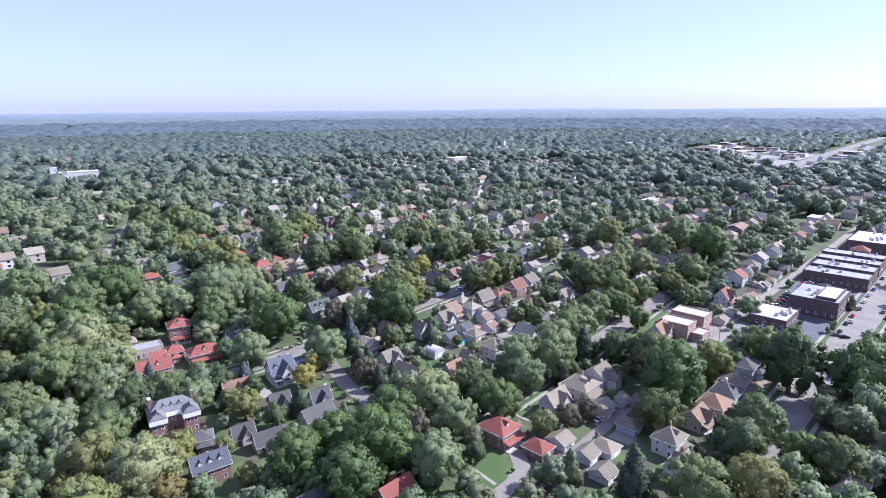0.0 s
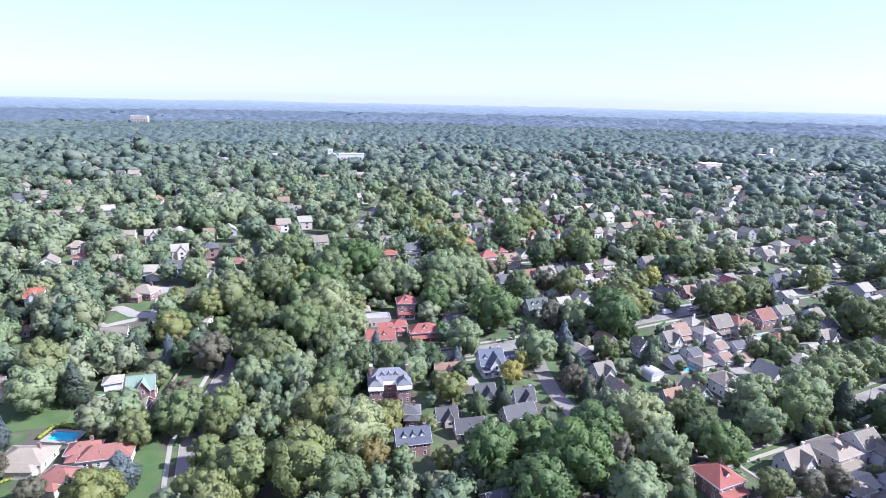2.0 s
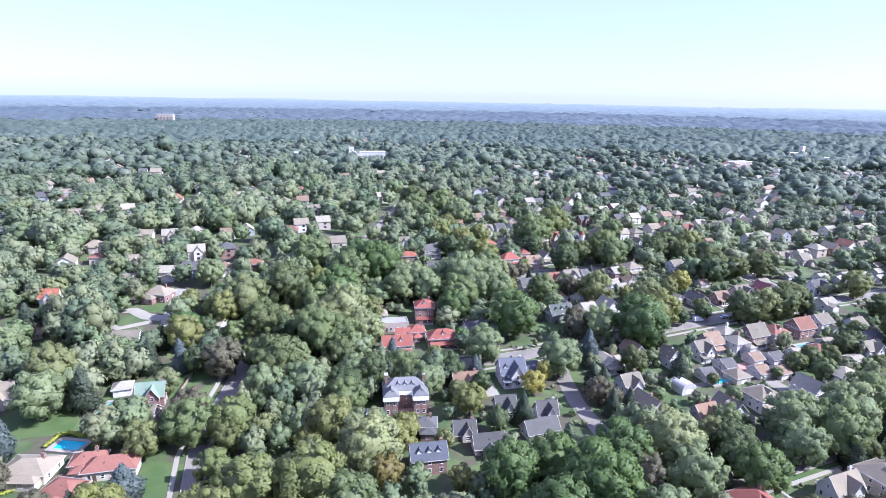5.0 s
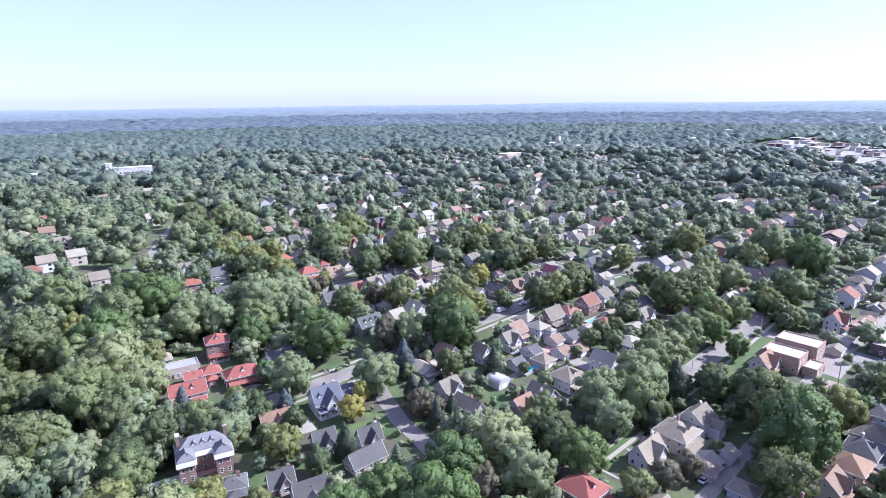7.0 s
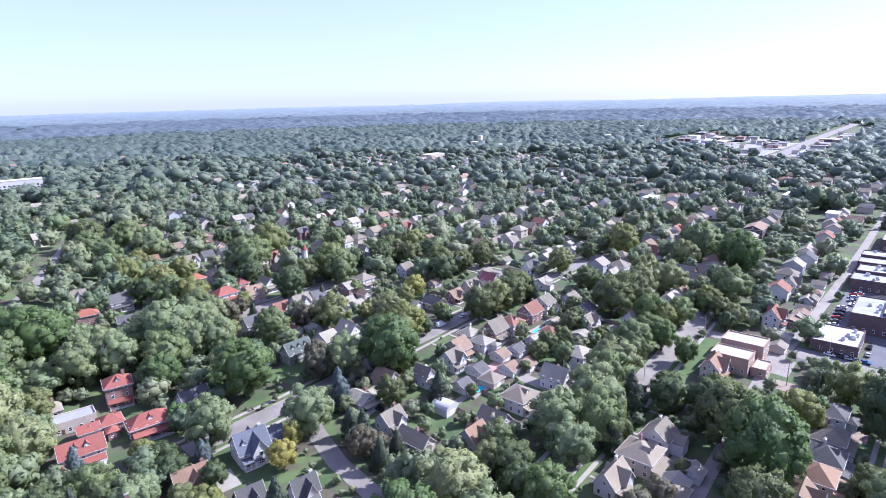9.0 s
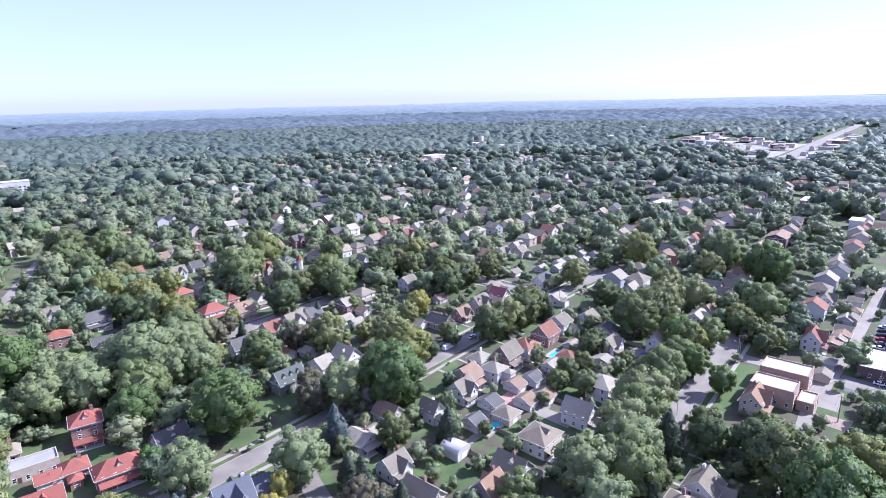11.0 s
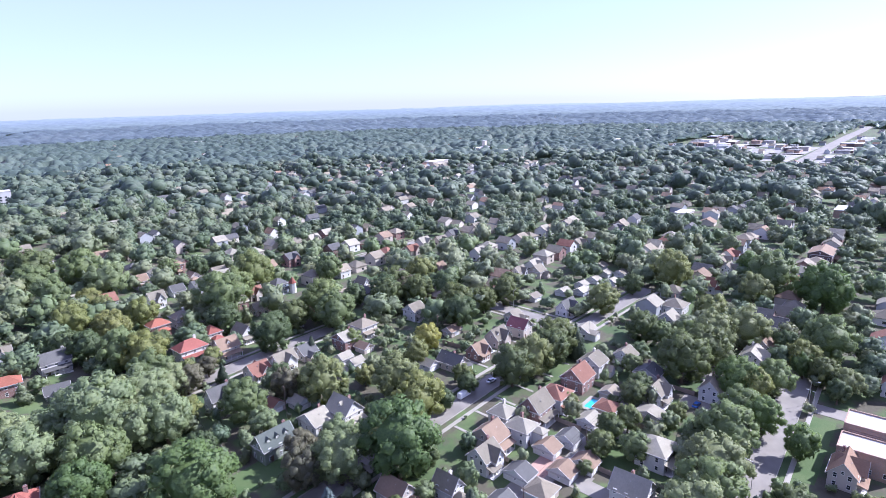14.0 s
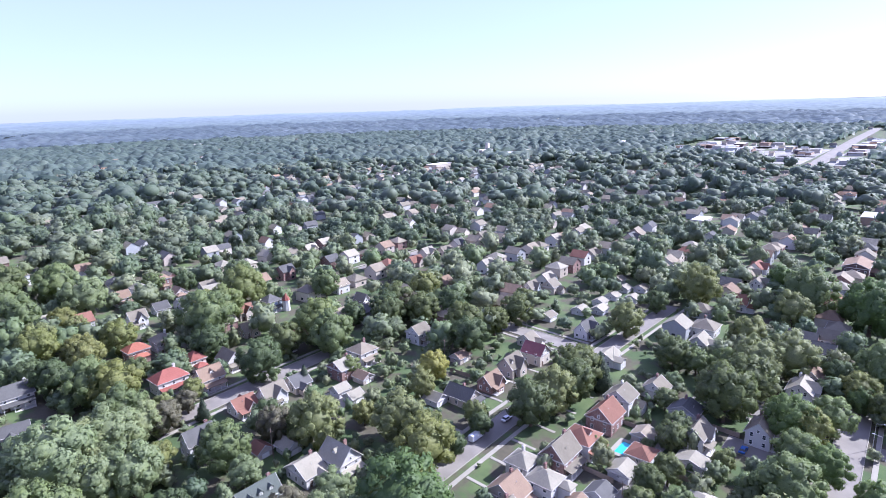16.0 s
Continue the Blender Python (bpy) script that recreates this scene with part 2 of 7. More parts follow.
_g = mixed(_n, _l, sharpen(_n, _l, noise_of(_n, _l, 0.08, 5, _pos), 0.4, 0.6), (0.052, 0.084, 0.028), (0.088, 0.122, 0.042))
_d = mixed(_n, _l, noise_of(_n, _l, 0.6, 5, _pos), (0.055, 0.050, 0.032), (0.100, 0.088, 0.058))
_l.new(mixed(_n, _l, sharpen(_n, _l, noise_of(_n, _l, 0.11, 6, _pos), 0.46, 0.58), _g, _d), _p.inputs["Base Color"])
_p.inputs["Roughness"].default_value = 0.95
bumped(_n, _l, _p, noise_of(_n, _l, 3.0, 4, _pos), 0.6, 0.1)

LEAF = {
    "o": foliage("olive_green_leaves", [(0.182, 0.228, 0.108), (0.248, 0.278, 0.141), (0.208, 0.259, 0.112), (0.248, 0.264, 0.090)]),
    "p": foliage("pale_olive_leaves", [(0.270, 0.314, 0.157), (0.327, 0.354, 0.178), (0.247, 0.303, 0.164)]),
    "d": foliage("dark_green_leaves", [(0.113, 0.153, 0.071), (0.152, 0.187, 0.087), (0.126, 0.168, 0.081), (0.165, 0.190, 0.074)]),
    "g": foliage("yellow_green_leaves", [(0.277, 0.281, 0.104), (0.225, 0.254, 0.111)]),
    "b": foliage("vivid_green_leaves", [(0.121, 0.216, 0.062), (0.116, 0.192, 0.074)]),
    "e": foliage("rich_green_leaves", [(0.144, 0.211, 0.074), (0.169, 0.231, 0.082), (0.130, 0.194, 0.074)]),
    "y": foliage("golden_leaves", [(0.400, 0.365, 0.110), (0.345, 0.340, 0.105)]),
    "a": foliage("amber_leaves", [(0.255, 0.215, 0.075), (0.225, 0.200, 0.075)]),
    "r": foliage("bronze_leaves", [(0.169, 0.166, 0.111), (0.193, 0.176, 0.119)]),
    "c": foliage("dark_conifer_needles", [(0.078, 0.105, 0.071), (0.099, 0.124, 0.083)]),
    "s": foliage("blue_spruce_needles", [(0.135, 0.172, 0.175), (0.160, 0.196, 0.196)]),
    "mix": foliage("mixed_green_leaves", [(0.111, 0.159, 0.095), (0.165, 0.212, 0.114), (0.231, 0.262, 0.149), (0.136, 0.187, 0.107),
                                          (0.266, 0.291, 0.177), (0.174, 0.231, 0.111), (0.220, 0.237, 0.133), (0.123, 0.171, 0.101)], 0.42),
    # distance haze is painted into these four: greyer, bluer greens step by step
    "haze": foliage("lightly_hazed_leaves", [(0.112, 0.154, 0.104), (0.157, 0.200, 0.124), (0.207, 0.238, 0.153), (0.131, 0.176, 0.117), (0.235, 0.261, 0.174), (0.156, 0.204, 0.120)], 0.46),
    "mid": foliage("hazed_leaves", [(0.116, 0.159, 0.122), (0.156, 0.200, 0.142), (0.193, 0.230, 0.168), (0.131, 0.177, 0.134), (0.214, 0.246, 0.186), (0.145, 0.191, 0.137)], 0.48),
    "far": foliage("far_hazed_leaves", [(0.091, 0.129, 0.117), (0.152, 0.198, 0.167), (0.187, 0.231, 0.193), (0.105, 0.146, 0.131)], 0.45),
    "rim": foliage("rim_hazed_leaves", [(0.141, 0.182, 0.221), (0.172, 0.216, 0.251), (0.196, 0.238, 0.271), (0.152, 0.195, 0.231)], 0.45),
}
LEAF_WORD = {"o": "olive-green", "p": "pale olive-green", "d": "dark green", "g": "yellow-green", "b": "vivid green", "e": "rich green", "y": "golden yellow",
             "a": "amber-tinged", "r": "bronze-green", "c": "dark green", "s": "silvery blue"}


# ---- mesh helpers ----
def mesh_of(name, verts, faces, mat, smooth=False):
    me = bpy.data.meshes.new(name)
    me.from_pydata([tuple(v) for v in verts], [], faces)
    me.materials.append(mat)
    if smooth:
        me.polygons.foreach_set("use_smooth", [True] * len(me.polygons))
    me.update()
    return me


def bm_mesh(name, bm, mat):
    bmesh.ops.recalc_face_normals(bm, faces=bm.faces)
    me = bpy.data.meshes.new(name)
    bm.to_mesh(me)
    bm.free()
    me.materials.append(mat)
    return me


def part(name, me, parent, m=None, label=""):
    """Links a mesh as one part of a thing, or of a part."""
    ob = new(name, me)
    ob.parent = parent
    if m is not None:
        ob.matrix_basis = m
    if label:
        tagged(ob, label)
    return ob


def add_box(bm, x0, x1, y0, y1, z0, z1):
    vs = [bm.verts.new((x, y, z)) for x in (x0, x1) for y in (y0, y1) for z in (z0, z1)]
    for f in ((0, 1, 3, 2), (4, 6, 7, 5), (0, 4, 5, 1), (2, 3, 7, 6), (0, 2, 6, 4), (1, 5, 7, 3)):
        bm.faces.new([vs[i] for i in f])


def add_ring(bm, a, b, c, d, z0, z1):
    """A rectangular ring: outer half sizes a, b; inner c, d."""
    loops = [[bm.verts.new((sx * p, sy * q, z)) for sx, sy in ((-1, -1), (1, -1), (1, 1), (-1, 1))] for p, q, z in ((a, b, z0), (a, b, z1), (c, d, z1), (c, d, z0))]
    for k in range(4):
        for i in range(4):
            j, n = (i + 1) % 4, (k + 1) % 4
            bm.faces.new((loops[k][i], loops[k][j], loops[n][j], loops[n][i]))


def add_prism(bm, section, x0, x1, along="x"):
    """A closed section (pairs across, up) drawn out from x0 to x1 along x or y; the caps are fans."""
    def at(a, c, z):
        return (a, c, z) if along == "x" else (c, a, z)
    rings = [[bm.verts.new(at(a, c, z)) for c, z in section] for a in (x0, x1)]
    k = len(section)
    for i in range(k):
        j = (i + 1) % k
        bm.faces.new((rings[0][i], rings[0][j], rings[1][j], rings[1][i]))
    for ring in rings:
        bm.faces.new(ring)


def add_gable_roof(bm, x0, x1, half, zw, rise, along="x", over=0.45, mid=0.0):
    """Two sloping slabs that meet in a ridge."""
    s = rise / half
    a, lo = half + over, zw - over * s
    top, t = zw + rise, 0.2
    for side in (-1, 1):
        add_prism(bm, [(mid, top), (mid + side * a, lo), (mid + side * a, lo + t), (mid, top + t)], x0 - over, x1 + over, along)


def add_hip_roof(bm, lx, ly, zw, rise, over=0.5):
    a, b = lx / 2 + over, ly / 2 + over
    r = max(abs(a - b), 0.35)
    rx, ry = (r, 0.0) if a >= b else (0.0, r)
    if a >= b:
        ridge = [(-rx, 0), (rx, 0)]
    else:
        ridge = [(0, -ry), (0, ry)]
    z0, z1, zt = zw - 0.05, zw + 0.15, zw + rise
    low = [bm.verts.new((x, y, z0)) for x, y in ((-a, -b), (a, -b), (a, b), (-a, b))]
    eav = [bm.verts.new((x, y, z1)) for x, y in ((-a, -b), (a, -b), (a, b), (-a, b))]
    rid = [bm.verts.new((x, y, zt)) for x, y in ridge]
    bm.faces.new(low[::-1])
    for i in range(4):
        j = (i + 1) % 4
        bm.faces.new((low[i], low[j], eav[j], eav[i]))
    if a >= b:
        bm.faces.new((eav[0], eav[1], rid[1], rid[0]))
        bm.faces.new((eav[1], eav[2], rid[1]))
        bm.faces.new((eav[2], eav[3], rid[0], rid[1]))
        bm.faces.new((eav[3], eav[0], rid[0]))
    else:
        bm.faces.new((eav[0], eav[1], rid[0]))
        bm.faces.new((eav[1], eav[2], rid[1], rid[0]))
        bm.faces.new((eav[2], eav[3], rid[1]))
        bm.faces.new((eav[3], eav[0], rid[0], rid[1]))


# ---- ground ----
def axis(near, fine, far, grow):
    out, step, p = [0.0], fine, 0.0
    while p < far:
        p += step
        if p > near:
            step *= grow
        out.append(min(p, far))
    return out


_ax = axis(420, 7.0, 4950, 1.12)
_xs = np.array([-v for v in _ax[:0:-1]] + _ax)
_ys = np.array([-v for v in axis(150, 15, 4950, 1.3)[:0:-1]] + _ax)
_X, _Y = np.meshgrid(_xs, _ys)
_Z = ground(_X, _Y)
_w = len(_xs)
ground_me = mesh_of("ground", np.stack([_X.ravel(), _Y.ravel(), _Z.ravel()], 1),
                    [(j * _w + i, j * _w + i + 1, (j + 1) * _w + i + 1, (j + 1) * _w + i) for j in range(len(_ys) - 1) for i in range(_w - 1)],
                    M_GROUND, True)
tagged(new("ground", ground_me), "grassy ground with leaf litter under trees", "ground", kind="structure")


ROADS = []     # centre lines with half widths, to keep trees and houses off


def strip(name, pts, width, lift, mat, label, category, keep=True, narrow=0.0, kind="structure"):
    """A slab with real edges that follows the land along a line of points."""
    pts = [Vector((*p, 0)) for p in pts]
    line = []
    for a, b in zip(pts, pts[1:]):
        k = max(1, int((b - a).length / 5))
        line += [a.lerp(b, i / k) for i in range(k)]
    line.append(pts[-1])
    vs, fs = [], []
    for i, p in enumerate(line):
        d = (line[min(i + 1, len(line) - 1)] - line[max(i - 1, 0)]).normalized()
        nrm = Vector((-d.y, d.x, 0))
        for s in (-1, 0, 1):
            q = p + nrm * (s * width / 2)
            z = float(ground(q.x, q.y))
            if s:
                vs += [(q.x, q.y, z + lift), (q.x, q.y, z - 0.4)]
            else:
                vs.append((q.x, q.y, z + lift + 0.03))
    for i in range(len(line) - 1):
        a, b = i * 5, i * 5 + 5
        fs += [(a, b, b + 2, a + 2), (a + 2, b + 2, b + 3, a + 3), (a + 1, b + 1, b, a), (a + 3, b + 3, b + 4, a + 4)]
    if keep:
        for p in line:
            ROADS.append((p.x, p.y, width / 2 - narrow))
    ob = new(name, mesh_of(name, vs, fs, mat))
    return tagged(ob, label, category, kind=kind)


def patch(name, x, y, lx, ly, turn, lift, mat, label, category):
    """A rectangular slab on the land: a lawn, a yard, a driveway."""
    nx, ny = max(1, int(lx / 5)), max(1, int(ly / 5))
    c, s = math.cos(radians(turn)), math.sin(radians(turn))
    vs, fs = [], []
    for j in range(ny + 1):
        for i in range(nx + 1):
            a, b = (i / nx - 0.5) * lx, (j / ny - 0.5) * ly
            px, py = x + a * c - b * s, y + a * s + b * c
            vs.append((px, py, float(ground(px, py)) + lift))
    k = nx + 1
    fs = [(j * k + i, j * k + i + 1, (j + 1) * k + i + 1, (j + 1) * k + i) for j in range(ny) for i in range(nx)]
    rim = [i for i in range(k)] + [j * k + nx for j in range(1, ny + 1)] + [ny * k + i for i in range(nx - 1, -1, -1)] + [j * k for j in range(ny - 1, 0, -1)]
    n0 = len(vs)
    vs += [(vs[i][0], vs[i][1], vs[i][2] - lift - 0.3) for i in rim]
    for i in range(len(rim)):
        j = (i + 1) % len(rim)
        fs.append((rim[j], rim[i], n0 + i, n0 + j))
    CLEAR.append((x, y, turn, lx / 2, ly / 2))
    return tagged(new(name, mesh_of(name, vs, fs, mat)), label, category, kind="structure")


CLEAR = []     # rectangles to keep free of trees


def street(name, pts, width=8.0, walks=True, mat=None, narrow=0.0):
    mat = mat or M_ROAD
    strip(name, pts, width, 0.10, mat, "worn grey residential street with kerbs", "road", narrow=narrow)
    if walks:
        for side in (-1, 1):
            off = []
            for i, p in enumerate(pts):
                d = Vector((*pts[min(i + 1, len(pts) - 1)], 0)) - Vector((*pts[max(i - 1, 0)], 0))
                d.normalize()
                off.append((p[0] - d.y * side * (width / 2 + 3.0), p[1] + d.x * side * (width / 2 + 3.0)))
            strip("pavement", off, 1.5, 0.16, M_PAVE, "narrow pale concrete pavement beside a street", "pavement", keep=False)
            edge = []
            for i, p in enumerate(pts):
                d = Vector((*pts[min(i + 1, len(pts) - 1)], 0)) - Vector((*pts[max(i - 1, 0)], 0))
                d.normalize()
                edge.append((p[0] - d.y * side * (width / 2 + 0.1), p[1] + d.x * side * (width / 2 + 0.1)))
            strip("kerb", edge, 0.25, 0.24, M_PAVE, "low concrete kerb along a street", "kerb", keep=False)


street("road", [uv(100.8, 217.2), uv(134.4, 214.8), uv(240, 213.6), uv(360, 210), uv(386.4, 208.8)])
street("road", [uv(141.6, 208.8), (-21.6, 232.8), (-14.4, 216), (-6, 202.8), (7.2, 180), (19.2, 158.4)], 6.5, False)
street("road", [uv(144, 116.4), uv(192, 117.6), uv(306, 121.2), uv(342, 122.4)], 8.5, narrow=2.5)
street("road", [uv(304.8, 45.6), uv(302.4, 79.2), uv(300, 114)], 7.0, False)
street("road", [uv(300, 128.4), uv(304.8, 168)], 8.0)
street("road", [uv(309.6, 220.8), uv(314.4, 288)], 9.0)
street("road", [uv(72, 37.5), uv(300, 33), uv(430, 30.5), uv(840, 26)], 13.5)
strip("alley", [uv(115.2, 78), uv(180, 80.4), uv(297.6, 85.2)], 4.5, 0.08, M_DRIVE, "pale concrete alley between garages", "alley", narrow=1.5)
strip("alley", [uv(284, 83.5), uv(330, 80), uv(402, 77.3), uv(500, 76), uv(664, 76.4)], 4.6, 0.08, M_DRIVE, "pale concrete alley behind shops", "alley")
strip("alley", [uv(180, 166.8), uv(295.2, 166.8)], 3.0, 0.08, M_DRIVE, "narrow concrete alley between back yards", "alley", narrow=1.0)
street("road", [uv(160.8, 304.8), uv(240, 306)], 8.0)
street("road", [uv(340.8, 397.2), uv(414, 398.4)], 9.0)
street("road", [(-103.2, 72), (-108, 115.2), (-123.6, 136.8), (-135.6, 163.2), (-146.4, 190.8), (-160.8, 237.6), (-163.2, 270)], 6.5, narrow=1.5)
street("road", [(-170, 318), (-178, 356), (-183, 390), (-202, 468), (-216, 540), (-219, 594)], 5.0, False)
street("road", [(-276, 69.6), (-210, 84), (-166.8, 90), (-134.4, 86.4)], 9.0)
strip("driveway", [(-222, 238), (-209, 220), (-199, 205), (-191, 194)], 6.5, 0.08, M_PAVE, "pale concrete lane between gardens", "driveway")
strip("driveway", [(-203, 206), (-211, 204), (-222, 207), (-228, 203), (-225, 196)], 6.0, 0.07, M_PAVE, "pale curving concrete driveway", "driveway")
strip("driveway", [(-226, 192), (-213, 190), (-205, 201)], 3.4, 0.09, M_PAVE, "pale curving concrete driveway", "driveway")
patch("lawn", -215, 214, 10, 12, 30, 0.05, M_LAWN, "mown lawn before a brick house", "lawn")
strip("highway", [(640, 905), (712, 973), (835, 1084), (1030, 1261), (1240, 1448), (1463, 1641), (1640, 1800)], 24.0, 0.3, M_ROAD, "wide pale highway running to the distance", "road")

# ---- trees ----
_phi = (1 + 5 ** 0.5) / 2
ICO_V = np.array([(-1, _phi, 0), (1, _phi, 0), (-1, -_phi, 0), (1, -_phi, 0), (0, -1, _phi), (0, 1, _phi),
                  (0, -1, -_phi), (0, 1, -_phi), (_phi, 0, -1), (_phi, 0, 1), (-_phi, 0, -1), (-_phi, 0, 1)], float)
ICO_V /= np.linalg.norm(ICO_V[0])
_bm = bmesh.new()
bmesh.ops.convex_hull(_bm, input=[_bm.verts.new(v) for v in ICO_V])
_bm.verts.index_update()
ICO_F = np.array([[v.index for v in f.verts] for f in _bm.faces])
ICO_V = np.array([v.co[:] for v in _bm.verts])
_bm.free()


def crown_arrays(rng, lobes, leaves, leaf, shape="round"):
    """Vertices, triangles and normals of a crown one unit in radius, its middle at the origin: overlapping boughs that bulge from
    one dome, with small leaf sprays that lie along them."""
    cen, rad = [], []
    if shape == "round":
        cen.append(np.zeros(3))
        rad.append(0.74)
        turn = rng.uniform(0, 6.283)
        squeeze = np.array((rng.uniform(0.86, 1.06), 1.0, rng.uniform(0.9, 1.05)))
        for i in range(1, lobes):
            z = 1 - 2 * (i - 0.5) / (lobes - 1)
            a = turn + i * 2.39996 + rng.uniform(-0.5, 0.5)
            q = math.sqrt(max(0.0, 1 - z * z))
            d = np.array((math.cos(a) * q, math.sin(a) * q, z * 0.95 + rng.uniform(-0.12, 0.12)))
            r = rng.uniform(0.62, 1.2) * 1.25 / math.sqrt(lobes)
            cen.append(d * squeeze * rng.uniform(0.86, 1.06) * max(0.2, 1 - r * 0.95))
            rad.append(r)
    else:                      # tiers of a conifer, from -1 to 1 in height
        for i in range(lobes):
            h = i / (lobes - 1)
            a = rng.uniform(0, 6.3)
            off = 0.20 * (1 - h)
            cen.append(np.array((math.cos(a) * off, math.sin(a) * off, -0.85 + 1.75 * h)))
            rad.append(0.50 * (1 - h) ** 0.8 + 0.07)
    cen, rad = np.array(cen), np.array(rad)
    verts, tris, base = [], [], 0
    for c, r in zip(cen, rad):
        j = ICO_V * (r * 0.9) * rng.uniform(0.84, 1.12, size=(12, 1))
        if shape != "round":
            j[:, 2] *= 0.8
        verts.append(j + c)
        tris.append(ICO_F + base)
        base += 12
    weight = rad ** 2
    if shape == "round":
        weight[0] *= 0.35
    pick = rng.choice(lobes, size=leaves, p=weight / weight.sum())
    d = rng.normal(size=(leaves, 3))
    if shape == "round":
        d += cen[pick] / (np.linalg.norm(cen[pick], axis=1)[:, None] + 0.05) * 0.7
    d[:, 2] += 0.25
    d /= np.linalg.norm(d, axis=1)[:, None]
    pos = cen[pick] + d * (rad[pick] * rng.uniform(0.9, 1.2, size=leaves))[:, None]
    nor = d + rng.normal(scale=0.42, size=(leaves, 3))
    if shape != "round":
        nor[:, 2] += 0.5
    nor /= np.linalg.norm(nor, axis=1)[:, None]
    t = np.cross(nor, rng.normal(size=(leaves, 3)))
    t /= np.linalg.norm(t, axis=1)[:, None]
    b = np.cross(nor, t)
    s = leaf * rng.uniform(0.5, 1.3, size=(leaves, 1))
    q = np.stack([pos - t * s * 0.62 - b * s * 0.3, pos + t * s * 0.62 - b * s * 0.36, pos + b * s * 0.7 - nor * s * 0.1], 1)
    tris.append(base + np.arange(leaves * 3).reshape(-1, 3))
    quads = np.zeros((0, 4), int)
    out = np.concatenate(verts + [q.reshape(-1, 3)])
    # shading follows the boughs and, less, the whole dome
    lobe = np.concatenate([np.repeat(cen, 12, 0), np.repeat(cen[pick], 3, 0)])
    way = (out - lobe) / (np.linalg.norm(out - lobe, axis=1)[:, None] + 1e-6)
    face = np.concatenate([way[:base], np.repeat(nor, 3, 0)])
    norm = out * 0.9 + way * 0.55 + face * 0.5
    norm /= np.linalg.norm(norm, axis=1)[:, None] + 1e-6
    return out, np.concatenate(tris), quads, norm


def leafy_mesh(name, verts, tris, quads, norm, mat, tint=None):
    me = bpy.data.meshes.new(name)
    nt, nq = len(tris), len(quads)
    me.vertices.add(len(verts))
    me.vertices.foreach_set("co", verts.astype(np.float32).ravel())
    me.loops.add(nt * 3 + nq * 4)
    me.loops.foreach_set("vertex_index", np.concatenate([tris.ravel(), quads.ravel()]).astype(np.int32))
    me.polygons.add(nt + nq)
    me.polygons.foreach_set("loop_start", np.concatenate([np.arange(nt) * 3, nt * 3 + np.arange(nq) * 4]).astype(np.int32))
    me.polygons.foreach_set("use_smooth", np.ones(nt + nq, bool))
    if tint is not None:
        at = me.attributes.new("tint", "FLOAT", "POINT")
        at.data.foreach_set("value", tint.astype(np.float32))
    me.materials.append(mat)
    me.update(calc_edges=True)
    me.normals_split_custom_set_from_vertices(norm.astype(np.float32))
    return me


def trunk_mesh(rng):
    """A tapered trunk, one unit high, that forks into limbs."""
    bm = bmesh.new()

    def limb(a, b, ra, rb, k=7):
        a, b = Vector(a), Vector(b)
        d = (b - a).normalized()
        s = d.orthogonal().normalized()
        t = d.cross(s)
        rings = [[bm.verts.new(c + (s * math.cos(6.2832 * i / k) + t * math.sin(6.2832 * i / k)) * r) for i in range(k)] for c, r in ((a, ra), (b, rb))]
        for i in range(k):
            j = (i + 1) % k
            bm.faces.new((rings[0][i], rings[0][j], rings[1][j], rings[1][i]))
        bm.faces.new(rings[1])

    limb((0, 0, -0.06), (0, 0, 0.10), 0.055, 0.036)
    limb((0, 0, 0.10), (0.01, 0, 0.42), 0.036, 0.028)
    for i in range(5):
        a = 1.2566 * i + rng.uniform(-0.3, 0.3)
        limb((0, 0, 0.30 + 0.025 * i), (math.cos(a) * 0.24, math.sin(a) * 0.24, 0.66 + rng.uniform(-0.06, 0.08)), 0.022, 0.008, 5)
    return bm_mesh("trunk", bm, M_BARK)


_rng = np.random.default_rng(7)
TRUNKS = [trunk_mesh(_rng) for _ in range(3)]
CROWNS = {}
for _k in LEAF_WORD:
    CROWNS[_k] = []
    for _big in (0, 1):
        for _i in range(3 if _k in "opd" else 2):
            if _k in "cs":
                _v, _t, _q, _nn = crown_arrays(_rng, 13, 2600, 0.075 if _big else 0.10, "cone")
            else:
                _v, _t, _q, _nn = crown_arrays(_rng, 36 if _big else 20, 3000 if _big else 1600, 0.068 if _big else 0.10)
            CROWNS[_k].append(leafy_mesh("crown", _v, _t, _q, _nn, LEAF[_k]))
TREES = []      # every tree: x, y, radius


def tree(x, y, r, h, kind):
    """A tree of its own: trunk with limbs under a crown of leaf sprays."""
    z = float(ground(x, y))
    conifer = kind in "cs"
    word = LEAF_WORD[kind]
    size = "tall" if h > 17 else "small" if h < 9 else "mature"
    root = new("conifer_tree" if conifer else "broadleaf_tree")
    tagged(root, f"{size} {word} {'conifer with dense pointed crown' if conifer else 'broadleaf tree with full rounded crown'}", "tree")
    turn = random.uniform(0, 360)
    root.matrix_basis = pose(x, y, z, 0, 0, turn)
    part("trunk", random.choice(TRUNKS), root, Matrix.Diagonal((h * 0.8, h * 0.8, h * (0.95 if not conifer else 0.8), 1)))
    opts = CROWNS[kind]
    half = len(opts) // 2
    me = random.choice(opts[half:] if r > 5 else opts[:half])
    if conifer:
        m = Matrix.Translation((0, 0, h * 0.53)) @ Matrix.Diagonal((r * 1.7, r * 1.7, h * 0.48, 1))
    else:
        up = (h - 0.7) / 2
        m = Matrix.Translation((0, 0, h - up * 1.0)) @ Matrix.Diagonal((r * 1.12, r * random.uniform(1.0, 1.15), max(up, r * 0.8), 1))
    part("crown", me, root, m)
    TREES.append((x, y, r))
    return root


